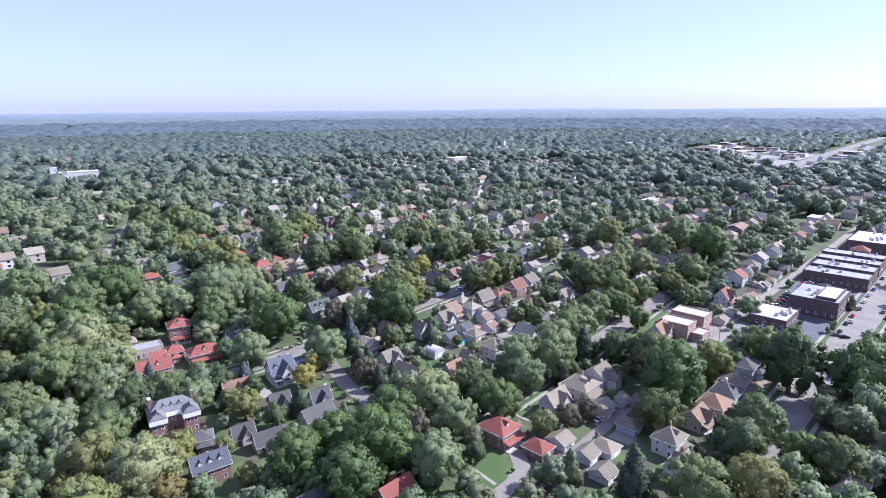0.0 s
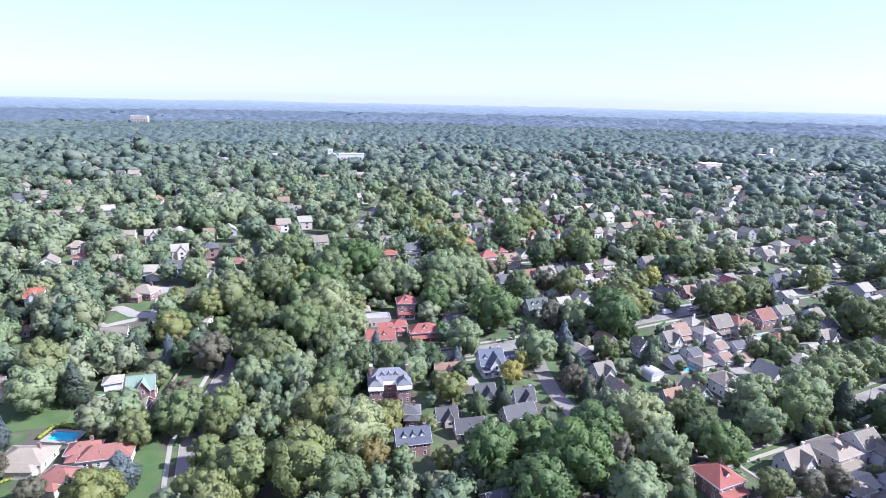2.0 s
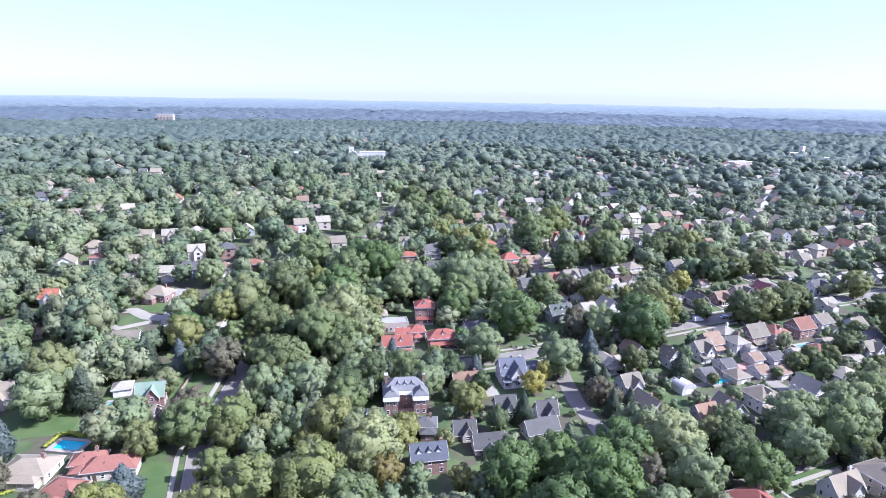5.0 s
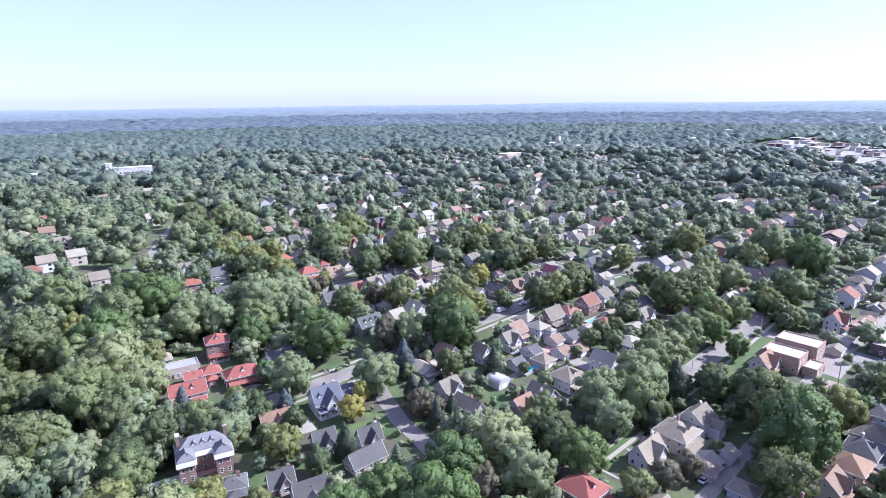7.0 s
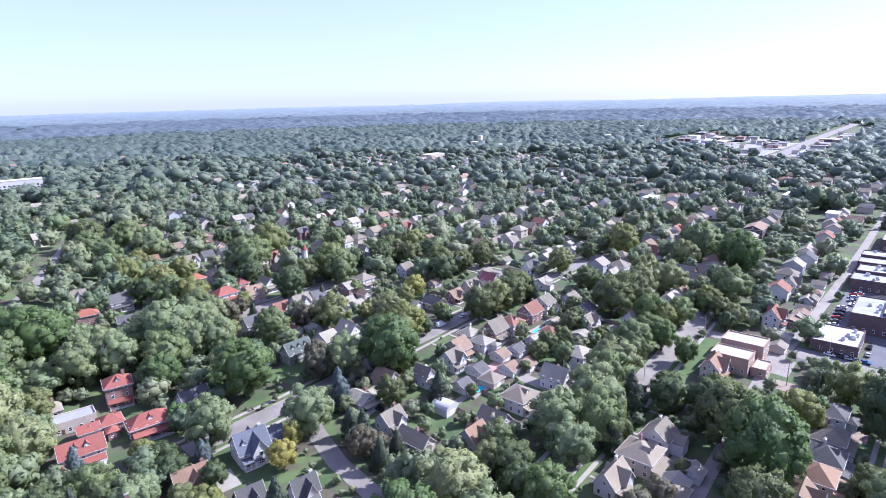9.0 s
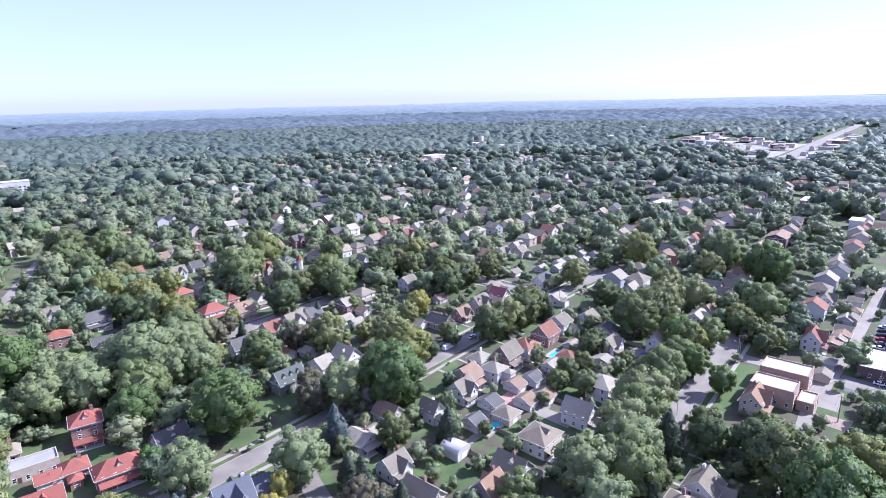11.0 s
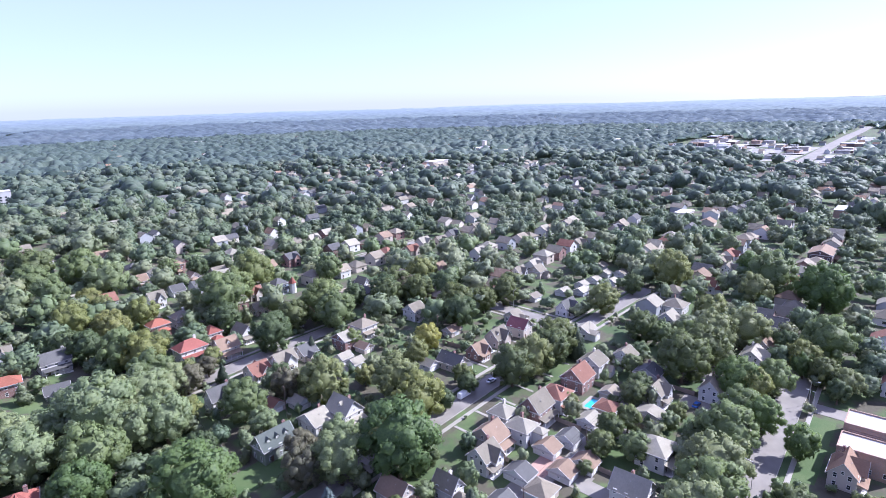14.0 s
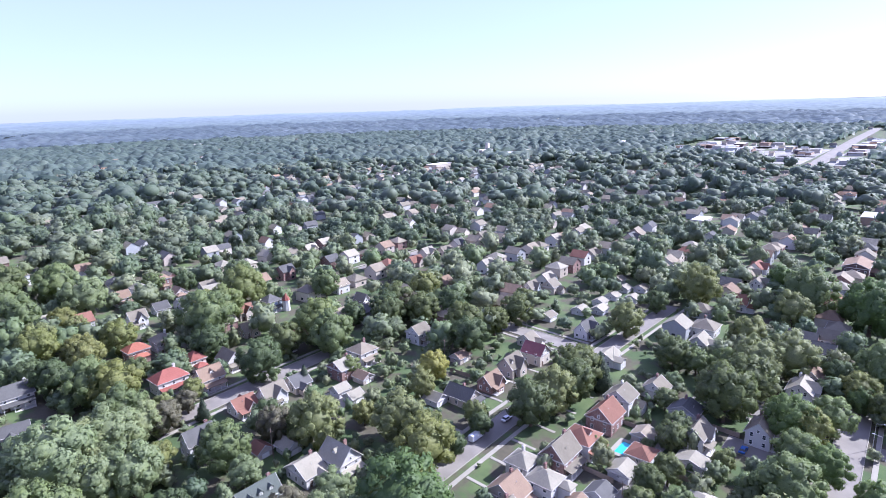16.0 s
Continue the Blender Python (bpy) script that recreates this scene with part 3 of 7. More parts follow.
# ---- houses ----
def window_meshes(w, h):
    bm = bmesh.new()
    for a in ((-w / 2 - 0.08, -w / 2, -0.12, h + 0.12), (w / 2, w / 2 + 0.08, -0.12, h + 0.12), (-w / 2, w / 2, -0.12, 0), (-w / 2, w / 2, h, h + 0.12),
              (-w / 2, w / 2, h / 2 - 0.03, h / 2 + 0.03)):
        add_box(bm, a[0], a[1], -0.07, 0.05, a[2], a[3])
    frame_me = bm_mesh("window", bm, M_TRIM)
    bm = bmesh.new()
    add_box(bm, -w / 2, w / 2, -0.025, 0.04, 0, h)
    return frame_me, bm_mesh("pane", bm, M_GLASS)


WIN = window_meshes(0.9, 1.35)
WIN_WIDE = window_meshes(1.6, 1.3)
WIN_SMALL = window_meshes(0.7, 0.9)
_bm = bmesh.new()
add_box(_bm, -0.5, 0.5, -0.07, 0.05, 0, 2.1)
DOOR_ME = bm_mesh("door", _bm, M_DOOR)
_bm = bmesh.new()
add_box(_bm, -0.06, 0.06, -0.06, 0.06, 0, 2.5)
POST_ME = bm_mesh("post", _bm, M_TRIM)
CHIM = {}
for _nm, _mt in (("brick", M_BRICK), ("pale", M_STONE)):
    _bm = bmesh.new()
    add_box(_bm, -0.5, 0.5, -0.35, 0.35, -2.2, 1.25)
    add_box(_bm, -0.58, 0.58, -0.43, 0.43, 1.25, 1.42)
    add_box(_bm, -0.3, -0.06, -0.15, 0.15, 1.42, 1.75)
    add_box(_bm, 0.06, 0.3, -0.15, 0.15, 1.42, 1.75)
    CHIM[_nm] = bm_mesh("chimney", _bm, _mt)
DORMER = {}


def dormer_mesh(roof, wall):
    if (roof, wall) not in DORMER:
        bm = bmesh.new()
        add_prism(bm, [(-0.75, -0.6), (0.75, -0.6), (0.75, 1.2), (0, 1.95), (-0.75, 1.2)], 0, 2.6, "y")
        body = bm_mesh("dormer", bm, WALL["white"] if wall == "brick" else WALL[wall])
        bm = bmesh.new()
        add_gable_roof(bm, 0, 2.6, 0.75, 1.2, 0.75, "y", 0.22)
        DORMER[(roof, wall)] = (body, bm_mesh("dormer_roof", bm, ROOF[roof]))
    return DORMER[(roof, wall)]


HOUSES = []     # footprints: x, y, turn, half length, half width, height


def put_window(root, kind, x, y, z, turn, glaze=True):
    ob = part("window", kind[0], root, pose(x, y, z, 0, 0, turn))
    part("pane", kind[1], ob)


def shell(lx, ly, hw, rise, form):
    """Walls (with their gables), roof and eaves of one block."""
    a, b = lx / 2, ly / 2
    wall, roof, trim = bmesh.new(), bmesh.new(), bmesh.new()
    if form == "gu":
        add_prism(wall, [(-b, -1.5), (b, -1.5), (b, hw), (0, hw + rise), (-b, hw)], -a, a, "x")
        add_gable_roof(roof, -a, a, b, hw + 0.03, rise, "x")
    elif form == "gv":
        add_prism(wall, [(-a, -1.5), (a, -1.5), (a, hw), (0, hw + rise), (-a, hw)], -b, b, "y")
        add_gable_roof(roof, -b, b, a, hw + 0.03, rise, "y")
    elif form == "cross":
        add_prism(wall, [(-b * 0.8, -1.5), (b * 0.8, -1.5), (b * 0.8, hw), (0, hw + rise), (-b * 0.8, hw)], -a, a, "x")
        add_gable_roof(roof, -a, a, b * 0.8, hw + 0.03, rise, "x")
        k = a * 0.52
        add_prism(wall, [(a * 0.2 - k, -1.45), (a * 0.2 + k, -1.45), (a * 0.2 + k, hw - 0.1), (a * 0.2, hw + rise * 0.86), (a * 0.2 - k, hw - 0.1)], -b * 1.15, b * 0.6, "y")
        add_gable_roof(roof, -b * 1.15, b * 0.55, k, hw - 0.06, rise * 0.88, "y", 0.4, a * 0.2)
    elif form == "hip":
        add_box(wall, -a, a, -b, b, -1.5, hw)
        add_hip_roof(roof, lx, ly, hw, rise)
    elif form == "cone":
        bmesh.ops.create_cone(wall, cap_ends=True, segments=8, radius1=a, radius2=a, depth=hw + 1.5, matrix=Matrix.Translation((0, 0, hw / 2 - 0.75)))
        bmesh.ops.create_cone(roof, cap_ends=True, segments=8, radius1=a * 1.2, radius2=0.06, depth=rise, matrix=Matrix.Translation((0, 0, hw + rise / 2)))
    else:                                     # flat, with a parapet
        add_box(wall, -a, a, -b, b, -1.5, hw - 0.002)
        add_ring(wall, a, b, a - 0.3, b - 0.3, hw - 0.1, hw + 0.7)
        add_box(roof, -a + 0.31, a - 0.31, -b + 0.31, b - 0.31, hw + 0.004, hw + 0.2)
    if form in ("hip", "gu", "gv"):
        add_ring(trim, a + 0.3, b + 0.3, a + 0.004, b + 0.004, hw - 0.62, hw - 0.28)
    if form == "hip":                         # gutters
        add_ring(trim, a + 0.64, b + 0.64, a + 0.505, b + 0.505, hw - 0.06, hw + 0.13)
    elif form in ("gu", "gv", "cross"):       # bargeboards on the gables, gutters along the eaves
        runs = {"gu": [("x", -a, a, b, hw, rise, 0.0)], "gv": [("y", -b, b, a, hw, rise, 0.0)],
                "cross": [("x", -a, a, b * 0.8, hw, rise, 0.0), ("y", -b * 1.15, None, a * 0.52, hw - 0.09, rise * 0.88, a * 0.2)]}[form]
        for along, p0, p1, half, zw, up, mid in runs:
            low, over = half + 0.45, 0.45
            lo, top = zw + 0.03 - over * up / half, zw + 0.03 + up
            for end in ([(p0 - over - 0.1, p0 - over - 0.004)] + ([(p1 + over + 0.004, p1 + over + 0.1)] if p1 is not None else [])):
                for side in (-1, 1):
                    add_prism(trim, [(mid, top - 0.08), (mid + side * low, lo - 0.08), (mid + side * low, lo + 0.2), (mid, top + 0.2)], end[0], end[1], along)
            if p1 is not None:
                for side in (-1, 1):
                    add_prism(trim, [(side * (low + 0.004), lo - 0.02), (side * (low + 0.13), lo - 0.02), (side * (low + 0.13), lo + 0.16), (side * (low + 0.004), lo + 0.16)],
                              p0 - over, p1 + over, along)
    return wall, roof, trim


_bm = bmesh.new()
bmesh.ops.create_cone(_bm, cap_ends=True, segments=8, radius1=0.09, radius2=0.09, depth=1.9, matrix=Matrix.Translation((0, 0, 0.65)))
VENT_ME = bm_mesh("vent_pipe", _bm, M_METAL)


def house(x, y, turn, lu, lv, hw, rise, form, roof, wall, extras="", category="house"):
    z = float(min(ground(x + dx, y + dy) for dx in (-4, 4) for dy in (-4, 4)))
    far = math.hypot(x, y) > 350
    root = new("house")
    word = {"gu": "gabled", "gv": "gabled", "cross": "cross-gabled", "hip": "hipped", "cone": "conical", "flat": "flat"}[form]
    st = "single-storey" if hw < 4.5 else "two-storey" if hw < 7 else "three-storey"
    if "chim" not in extras and not far and form != "flat" and form != "cone" and (int(x * 3 + y * 5) % 5) < 3:
        extras += ",chim"
    bits = [" and porch"] if "porch" in extras else [" and chimney"] if "chim" in extras else [""]
    tagged(root, f"{st} {WALL_WORD[wall]} house, {word} {ROOF_WORD[roof]} roof{bits[0]}", category)
    root.matrix_basis = pose(x, y, z, 0, 0, turn)
    bw, br, bt = shell(lu, lv, hw, rise, form)
    part("wall", bm_mesh("wall", bw, WALL[wall]), root)
    roof_ob = part("roof", bm_mesh("roof", br, ROOF[roof]), root)
    if bt.verts:
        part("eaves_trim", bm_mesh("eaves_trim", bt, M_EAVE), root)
    else:
        bt.free()
    a, b = lu / 2, lv / 2
    yf = -b * 0.8 if form == "cross" else -b          # the face towards -y
    if form != "cone":
        # windows on the four faces, storey by storey
        for s in range(1 if hw < 4.5 else 2 if hw < 7 else 3):
            zs = 0.95 + 2.75 * s
            n = max(2, int(lu / 3.2))
            for i in range(n):
                px = -a + lu * (i + 0.5) / n
                if form == "cross" and abs(px - a * 0.2) < a * 0.52 + 0.6:
                    continue
                put_window(root, WIN, px, yf, zs, 0)
            if form == "cross":
                put_window(root, WIN_WIDE if s == 0 else WIN, a * 0.2, -b * 1.15, zs, 0)
            n = max(2, int(lv * (0.8 if form == "cross" else 1) / 3.2))
            side = b * (0.8 if form == "cross" else 1)
            for i in range(n):
                py = -side + 2 * side * (i + 0.5) / n
                put_window(root, WIN, -a, py, zs, -90)
                if not far:
                    put_window(root, WIN, a, py, zs, 90)
        if form == "gu" or form == "cross":
            put_window(root, WIN_SMALL, -a, 0, hw + 0.3, -90)
        if form == "gv":
            put_window(root, WIN_SMALL, 0, -b, hw + 0.4, 0)
    if form != "cone":
        part("door", DOOR_ME, root, pose(-a * 0.55, yf, 0.1, 0, 0, 0))
    if "porch" in extras:
        d, wdt = 2.4, lu * (0.9 if form != "cross" else 0.55)
        cx = 0 if form != "cross" else -a * 0.38
        bm = bmesh.new()
        add_prism(bm, [(yf + 0.0, 3.15), (yf - d - 0.3, 2.55), (yf - d - 0.3, 2.72), (yf + 0.0, 3.4)], cx - wdt / 2 - 0.3, cx + wdt / 2 + 0.3, "x")
        part("porch_roof", bm_mesh("porch_roof", bm, ROOF[roof]), root)
        bm = bmesh.new()
        add_box(bm, cx - wdt / 2, cx + wdt / 2, yf - d, yf - 0.004, -1.5, 0.12)
        part("porch_floor", bm_mesh("porch_floor", bm, M_STONE), root)
        for i in range(4):
            part("post", POST_ME, root, pose(cx - wdt / 2 + 0.15 + (wdt - 0.3) * i / 3, yf - d + 0.1, 0.12))
    if "wing" in extras:
        bw, br, bt = shell(lu * 0.6, lv * 0.7, hw * 0.85, rise * 0.7, "gu")
        bt.free()
        m = pose(a + lu * 0.3 + 0.004, b * 0.1, 0)
        part("wing_wall", bm_mesh("wing_wall", bw, WALL[wall]), root, m)
        part("wing_roof", bm_mesh("wing_roof", br, ROOF[roof]), root, m)
    if "chim" in extras:
        n = 2 if "chim2" in extras else 1
        me = CHIM["pale" if wall == "white" and random.random() < 0.5 else "brick"]
        for i in range(n):
            cx = (-1 if i else 1) * (a * (0.78 if form != "hip" else 0.5))
            cy = b * 0.25
            zt = hw + rise * (0.75 if form != "gv" else 0.35)
            part("chimney", me, root, pose(cx, cy, zt))
    if "dormer" in extras:
        n = int(extras.split("dormer")[1][:1]) if extras.split("dormer")[1][:1].isdigit() else 1
        body, cap = dormer_mesh(roof, wall)
        span = b * (0.8 if form == "cross" else 1.0)
        for i in range(n):
            if form == "gv":
                m = pose(-a * 0.62, -b * 0.1 + 3 * i, hw + rise * 0.30, 0, 0, -90)
            else:
                px = (i - (n - 1) / 2) * min(3.2, lu / (n + 0.6))
                if form == "cross":
                    px = -a * 0.6
                m = pose(px, -span * 0.66, hw + rise * 0.28)
            dm = part("dormer", body, root, m)
            part("dormer_roof", cap, dm)
            ob = part("window", WIN_SMALL[0], dm, pose(0, 0, 0.25))
    pick = random.Random(int(x * 7 + y * 13))
    if form in ("gu", "gv", "cross"):
        bm = bmesh.new()
        top = hw + rise + 0.2
        half = a + 0.45 if form != "gv" else b + 0.45
        add_prism(bm, [(-0.16, top - 0.06), (0.16, top - 0.06), (0.0, top + 0.1)], -half, half, "y" if form == "gv" else "x")
        part("ridge", bm_mesh("ridge", bm, ROOF[roof]), root)
    if form in ("gu", "gv", "cross", "hip") and not far:
        for i in range(1):
            vx, vy = pick.uniform(-0.3, 0.3) * a, -pick.uniform(0.25, 0.6) * b
            if form == "gv":
                vx, vy = -pick.uniform(0.25, 0.6) * a, pick.uniform(-0.3, 0.6) * b
            part("vent_pipe", VENT_ME, root, pose(vx, vy, hw + rise * 0.3))
    if form in ("gu", "hip", "gv") and hw < 7 and "porch" not in extras and "dormer3" not in extras and pick.random() < 0.75:
        # a low rear addition
        aw, ad, ah = lu * pick.uniform(0.45, 0.65), pick.uniform(3.0, 4.2), min(hw - 0.5, pick.choice([2.8, 2.9, 4.6]))
        bw, br, bt = shell(aw, ad, ah, min(1.7, rise * 0.5), "gv" if form == "gu" else "hip")
        bt.free()
        m = pose(pick.uniform(-0.25, 0.25) * lu, -b - ad / 2 + 0.35, 0)
        add = part("addition", bm_mesh("addition", bw, WALL[wall]), root, m)
        part("addition_roof", bm_mesh("addition_roof", br, ROOF[roof]), add)
        part("window", WIN_WIDE[0], add, pose(0, -ad / 2, 1.0))
    HOUSES.append((x, y, turn, lu / 2, lv / 2, hw + rise))
    return root


_bm = bmesh.new()
for _i in range(4):
    add_box(_bm, -1.3, 1.3, -0.06, 0.04, _i * 0.53, _i * 0.53 + 0.5)
GDOOR_ME = bm_mesh("garage_door", _bm, M_GDOOR)


def mansion(x, y, turn):
    """A brick mansion: a long main block and two wings that reach forward, white cornices, dormers, tall end chimneys."""
    z = float(ground(x, y))
    root = tagged(new("mansion"), "large red brick mansion with white cornices, slate roof and dormers", "house")
    root.matrix_basis = pose(x, y, z, 0, 0, turn)
    hw = 7.4
    blocks = [("main", 0, 1.2, 15.5, 8.0, 3.4), ("wing", -5.4, -4.6, 4.7, 5.6, 2.6), ("wing", 5.4, -4.6, 4.7, 5.6, 2.6)]
    for name, cx, cy, lx, ly, rise in blocks:
        m = pose(cx, cy, 0)
        bm = bmesh.new()
        add_box(bm, -lx / 2, lx / 2, -ly / 2, ly / 2, -1.5, hw)
        body = part(name + "_wall", bm_mesh("wall", bm, WALL["brick"]), root, m)
        bm = bmesh.new()
        add_hip_roof(bm, lx, ly, hw + 0.35, rise)
        part("roof", bm_mesh("roof", bm, ROOF["bluegrey"]), body)
        bm = bmesh.new()
        add_ring(bm, lx / 2 + 0.6, ly / 2 + 0.6, lx / 2 + 0.004, ly / 2 + 0.004, hw - 1.35, hw + 0.28)
        part("cornice", bm_mesh("cornice", bm, M_TRIM), body, None, "deep white cornice")
        for s in range(2):
            n = 2 if name == "wing" else 5
            for i in range(n):
                put_window(body, WIN, -lx / 2 + lx * (i + 0.5) / n, -ly / 2, 0.9 + 3.3 * s, 0)
            for i in range(2):
                put_window(body, WIN, -lx / 2, -ly / 2 + ly * (i + 0.5) / 2, 0.9 + 3.3 * s, -90)
                put_window(body, WIN, lx / 2, -ly / 2 + ly * (i + 0.5) / 2, 0.9 + 3.3 * s, 90)
    body, cap = dormer_mesh("bluegrey", "brick")
    for px, py in ((-2.6, -1.6), (0, -1.6), (2.6, -1.6), (-5.4, -6.3), (5.4, -6.3)):
        dm = part("dormer", body, root, pose(px, py, hw + 0.9), "white dormer")
        part("dormer_roof", cap, dm)
        part("window", WIN_SMALL[0], dm, pose(0, 0, 0.25))
    for px in (-7.0, 7.0):
        bm = bmesh.new()
        add_box(bm, -0.5, 0.5, -0.9, 0.9, 0, 5.2)
        stack = part("chimney", bm_mesh("chimney", bm, WALL["brick"]), root, pose(px, 1.6, hw - 0.6))
        bm = bmesh.new()
        add_box(bm, -0.62, 0.62, -1.02, 1.02, 5.2, 5.6)
        part("chimney_cap", bm_mesh("chimney_cap", bm, M_STONE), stack)
    bm = bmesh.new()
    add_box(bm, -3.0, 3.0, -5.2, -2.82, -1.0, 0.25)
    part("terrace", bm_mesh("terrace", bm, M_WALKBRICK), root)
    part("door", DOOR_ME, root, pose(0, -2.8, 0.25))
    HOUSES.append((x, y, turn, 8.2, 8.0, hw + 3.4))
    return root


def garage(x, y, turn, lu, lv, hw, rise, form, roof, wall):
    z = float(ground(x, y))
    root = tagged(new("garage"), f"detached {WALL_WORD[wall]} garage with {ROOF_WORD[roof]} roof", "garage")
    root.matrix_basis = pose(x, y, z, 0, 0, turn)
    bw, br, bt = shell(lu, lv, hw, rise, form)
    part("wall", bm_mesh("wall", bw, WALL[wall]), root)
    part("roof", bm_mesh("roof", br, ROOF[roof]), root)
    if bt.verts:
        part("eaves_trim", bm_mesh("eaves_trim", bt, M_EAVE), root)
    else:
        bt.free()
    part("garage_door", GDOOR_ME, root, pose(0, -lv / 2, 0.05), "panelled garage door")
    put_window(root, WIN_SMALL, -lu / 2, 0, 1.1, -90)
    HOUSES.append((x, y, turn, lu / 2, lv / 2, hw + rise))


house(-10.2, 304.1, 40.5, 8.19, 10.01, 5.39, 4.2, "gv", "pale", "white", "dormer,chim,porch")
house(-20.4, 302.4, 40.5, 7.28, 10.01, 3.53, 3, "gu", "pale", "white", "wing")
house(-32.8, 290.2, 40.5, 11.83, 7.28, 4.84, 4, "gu", "green", "olive", "dormer3,chim")
house(-45.4, 344.0, 40.5, 8.19, 10.01, 2.98, 3, "cross", "rust", "cream", "porch")
house(-35.4, 348.3, 40.5, 9.10, 8.19, 4.28, 3.5, "cross", "grey", "white", "porch")
house(-27.2, 357.5, 40.5, 7.28, 8.19, 3.16, 3, "gu", "slate", "tan", "")
house(-57.0, 383.5, 40.5, 7.28, 9.10, 4.28, 3.6, "gv", "grey", "white", "porch")
house(-61.5, 366.2, 40.5, 9.10, 7.28, 5.02, 3.6, "gu", "brown", "cream", "dormer,porch")
house(-71.6, 385.3, 40.5, 6.37, 7.28, 5.02, 3, "hip", "crimson", "cream", "")
house(-76.8, 367.2, 40.5, 11.83, 8.19, 5.39, 3.6, "hip", "crimson", "white", "porch,chim")
house(-99.7, 400.4, 40.5, 9.10, 7.28, 5.02, 2.8, "hip", "orange", "brick", "")
house(-91.4, 409.6, 40.5, 8.19, 8.19, 5.21, 3, "hip", "grey", "white", "chim,porch")
house(-112.5, 441.6, 40.5, 8.19, 9.10, 4.84, 3.6, "cross", "grey", "white", "porch")
house(-131.0, 474.2, 40.5, 8.19, 7.28, 5.02, 3.2, "gu", "brown", "white", "porch")
house(-125.8, 486.4, 40.5, 7.28, 8.19, 6.98, 2.6, "hip", "pale", "white", "")
house(-119.1, 507.3, 40.5, 6.37, 8.19, 6.51, 3, "hip", "brown", "brick", "")
house(-103.7, 484.3, 40.5, 7.28, 7.28, 4.65, 3, "gv", "brown", "tan", "")
house(-106.8, 459.9, 40.5, 7.28, 7.28, 3.72, 3, "gu", "slate", "white", "")
house(-90.4, 494.1, 40.5, 8.19, 7.28, 4.65, 3, "gu", "grey", "white", "")
house(-55.5, 322.0, 40.5, 9.10, 8.19, 5.02, 3.6, "cross", "slate", "white", "chim")
house(-128.5, 360.6, 40.5, 10.92, 7.28, 5.21, 3.4, "gu", "slate", "white", "chim,porch")
house(-9.9, 364.1, 40.5, 8.19, 9.10, 5.21, 2.6, "gu", "pale", "brick", "chim")
house(-1.7, 377.7, 40.5, 9.10, 9.10, 5.39, 3, "hip", "taupe", "white", "porch,chim")
house(24.3, 393.6, 40.5, 8.19, 8.19, 5.21, 3, "gu", "grey", "white", "porch")
house(33.6, 335.0, 40.5, 7.28, 10.92, 3.53, 3, "gv", "slate", "tan", "porch")
house(46.0, 343.0, 40.5, 8.19, 8.19, 3.35, 3.2, "cross", "brown", "brick", "porch")
house(57.0, 353.3, 40.5, 9.10, 9.10, 4.28, 3.8, "cross", "grey", "tan", "dormer")
house(69.6, 361.4, 40.5, 7.28, 9.10, 4.84, 3.4, "gv", "maroon", "cream", "")
house(71.7, 378.7, 40.5, 6.37, 7.28, 3.16, 2.5, "gu", "grey", "cream", "")
house(55.9, 293.5, 40.5, 10.01, 8.19, 5.58, 4.4, "gu", "grey", "brick", "porch,chim")
house(65.2, 299.8, 40.5, 9.10, 9.10, 5.39, 3.2, "hip", "rust", "white", "dormer,porch")
house(78.0, 311.0, 40.5, 10.01, 9.10, 5.02, 4, "gu", "rust", "brick", "chim")
house(88.0, 320.3, 40.5, 8.19, 9.10, 5.39, 3, "gu", "grey", "white", "")
house(43.6, 291.7, 40.5, 7.28, 7.28, 5.39, 2.6, "hip", "pale", "white", "chim")
house(47.5, 282.7, 40.5, 7.28, 8.19, 5.39, 2.6, "hip", "pale", "white", "")
house(36.4, 281.2, 40.5, 8.19, 10.01, 4.46, 3.8, "gu", "brown", "tan", "porch")
house(102.2, 295.9, 40.5, 9.10, 8.19, 5.02, 3, "cross", "grey", "white", "porch")
house(105.6, 308.1, 40.5, 7.28, 9.10, 5.21, 2.4, "gu", "slate", "grey", "")
house(123.1, 293.6, 40.5, 9.10, 9.10, 5.02, 3.6, "cross", "taupe", "white", "porch,chim")
house(153.9, 314.0, 40.5, 10.01, 10.01, 4.65, 3, "cross", "pale", "white", "porch")
house(163.6, 320.3, 40.5, 8.19, 7.28, 4.65, 3.2, "gu", "brown", "tan", "")
house(181.8, 336.6, 40.5, 8.19, 8.19, 5.58, 3, "gv", "slate", "white", "porch")
house(193.0, 346.0, 40.5, 7.28, 8.19, 5.58, 3.6, "gv", "grey", "white", "")
house(205.7, 355.6, 40.5, 8.19, 8.19, 5.02, 3, "hip", "grey", "white", "porch")
house(100.5, 382.9, 40.5, 10.92, 8.19, 3.72, 4, "cross", "slate", "white", "porch")
house(153.1, 372.1, 40.5, 10.01, 10.01, 4.28, 3.4, "hip", "grey", "white", "chim")
house(143.1, 360.3, 40.5, 8.19, 7.28, 2.98, 3, "gu", "pale", "white", "")
house(187.6, 397.6, 40.5, 7.28, 8.19, 4.46, 3.8, "gv", "rust", "white", "")
house(214.8, 421.2, 40.5, 8.19, 8.19, 5.21, 3, "cross", "grey", "white", "porch")
house(93.8, 446.0, 40.5, 8.19, 8.19, 4.65, 3.4, "cross", "grey", "white", "")
house(105.6, 447.0, 40.5, 7.28, 8.19, 4.46, 3.4, "gu", "grey", "tan", "")
house(-48.8, 454.4, 40.5, 8.19, 8.19, 5.77, 3, "hip", "slate", "bluegrey", "porch")
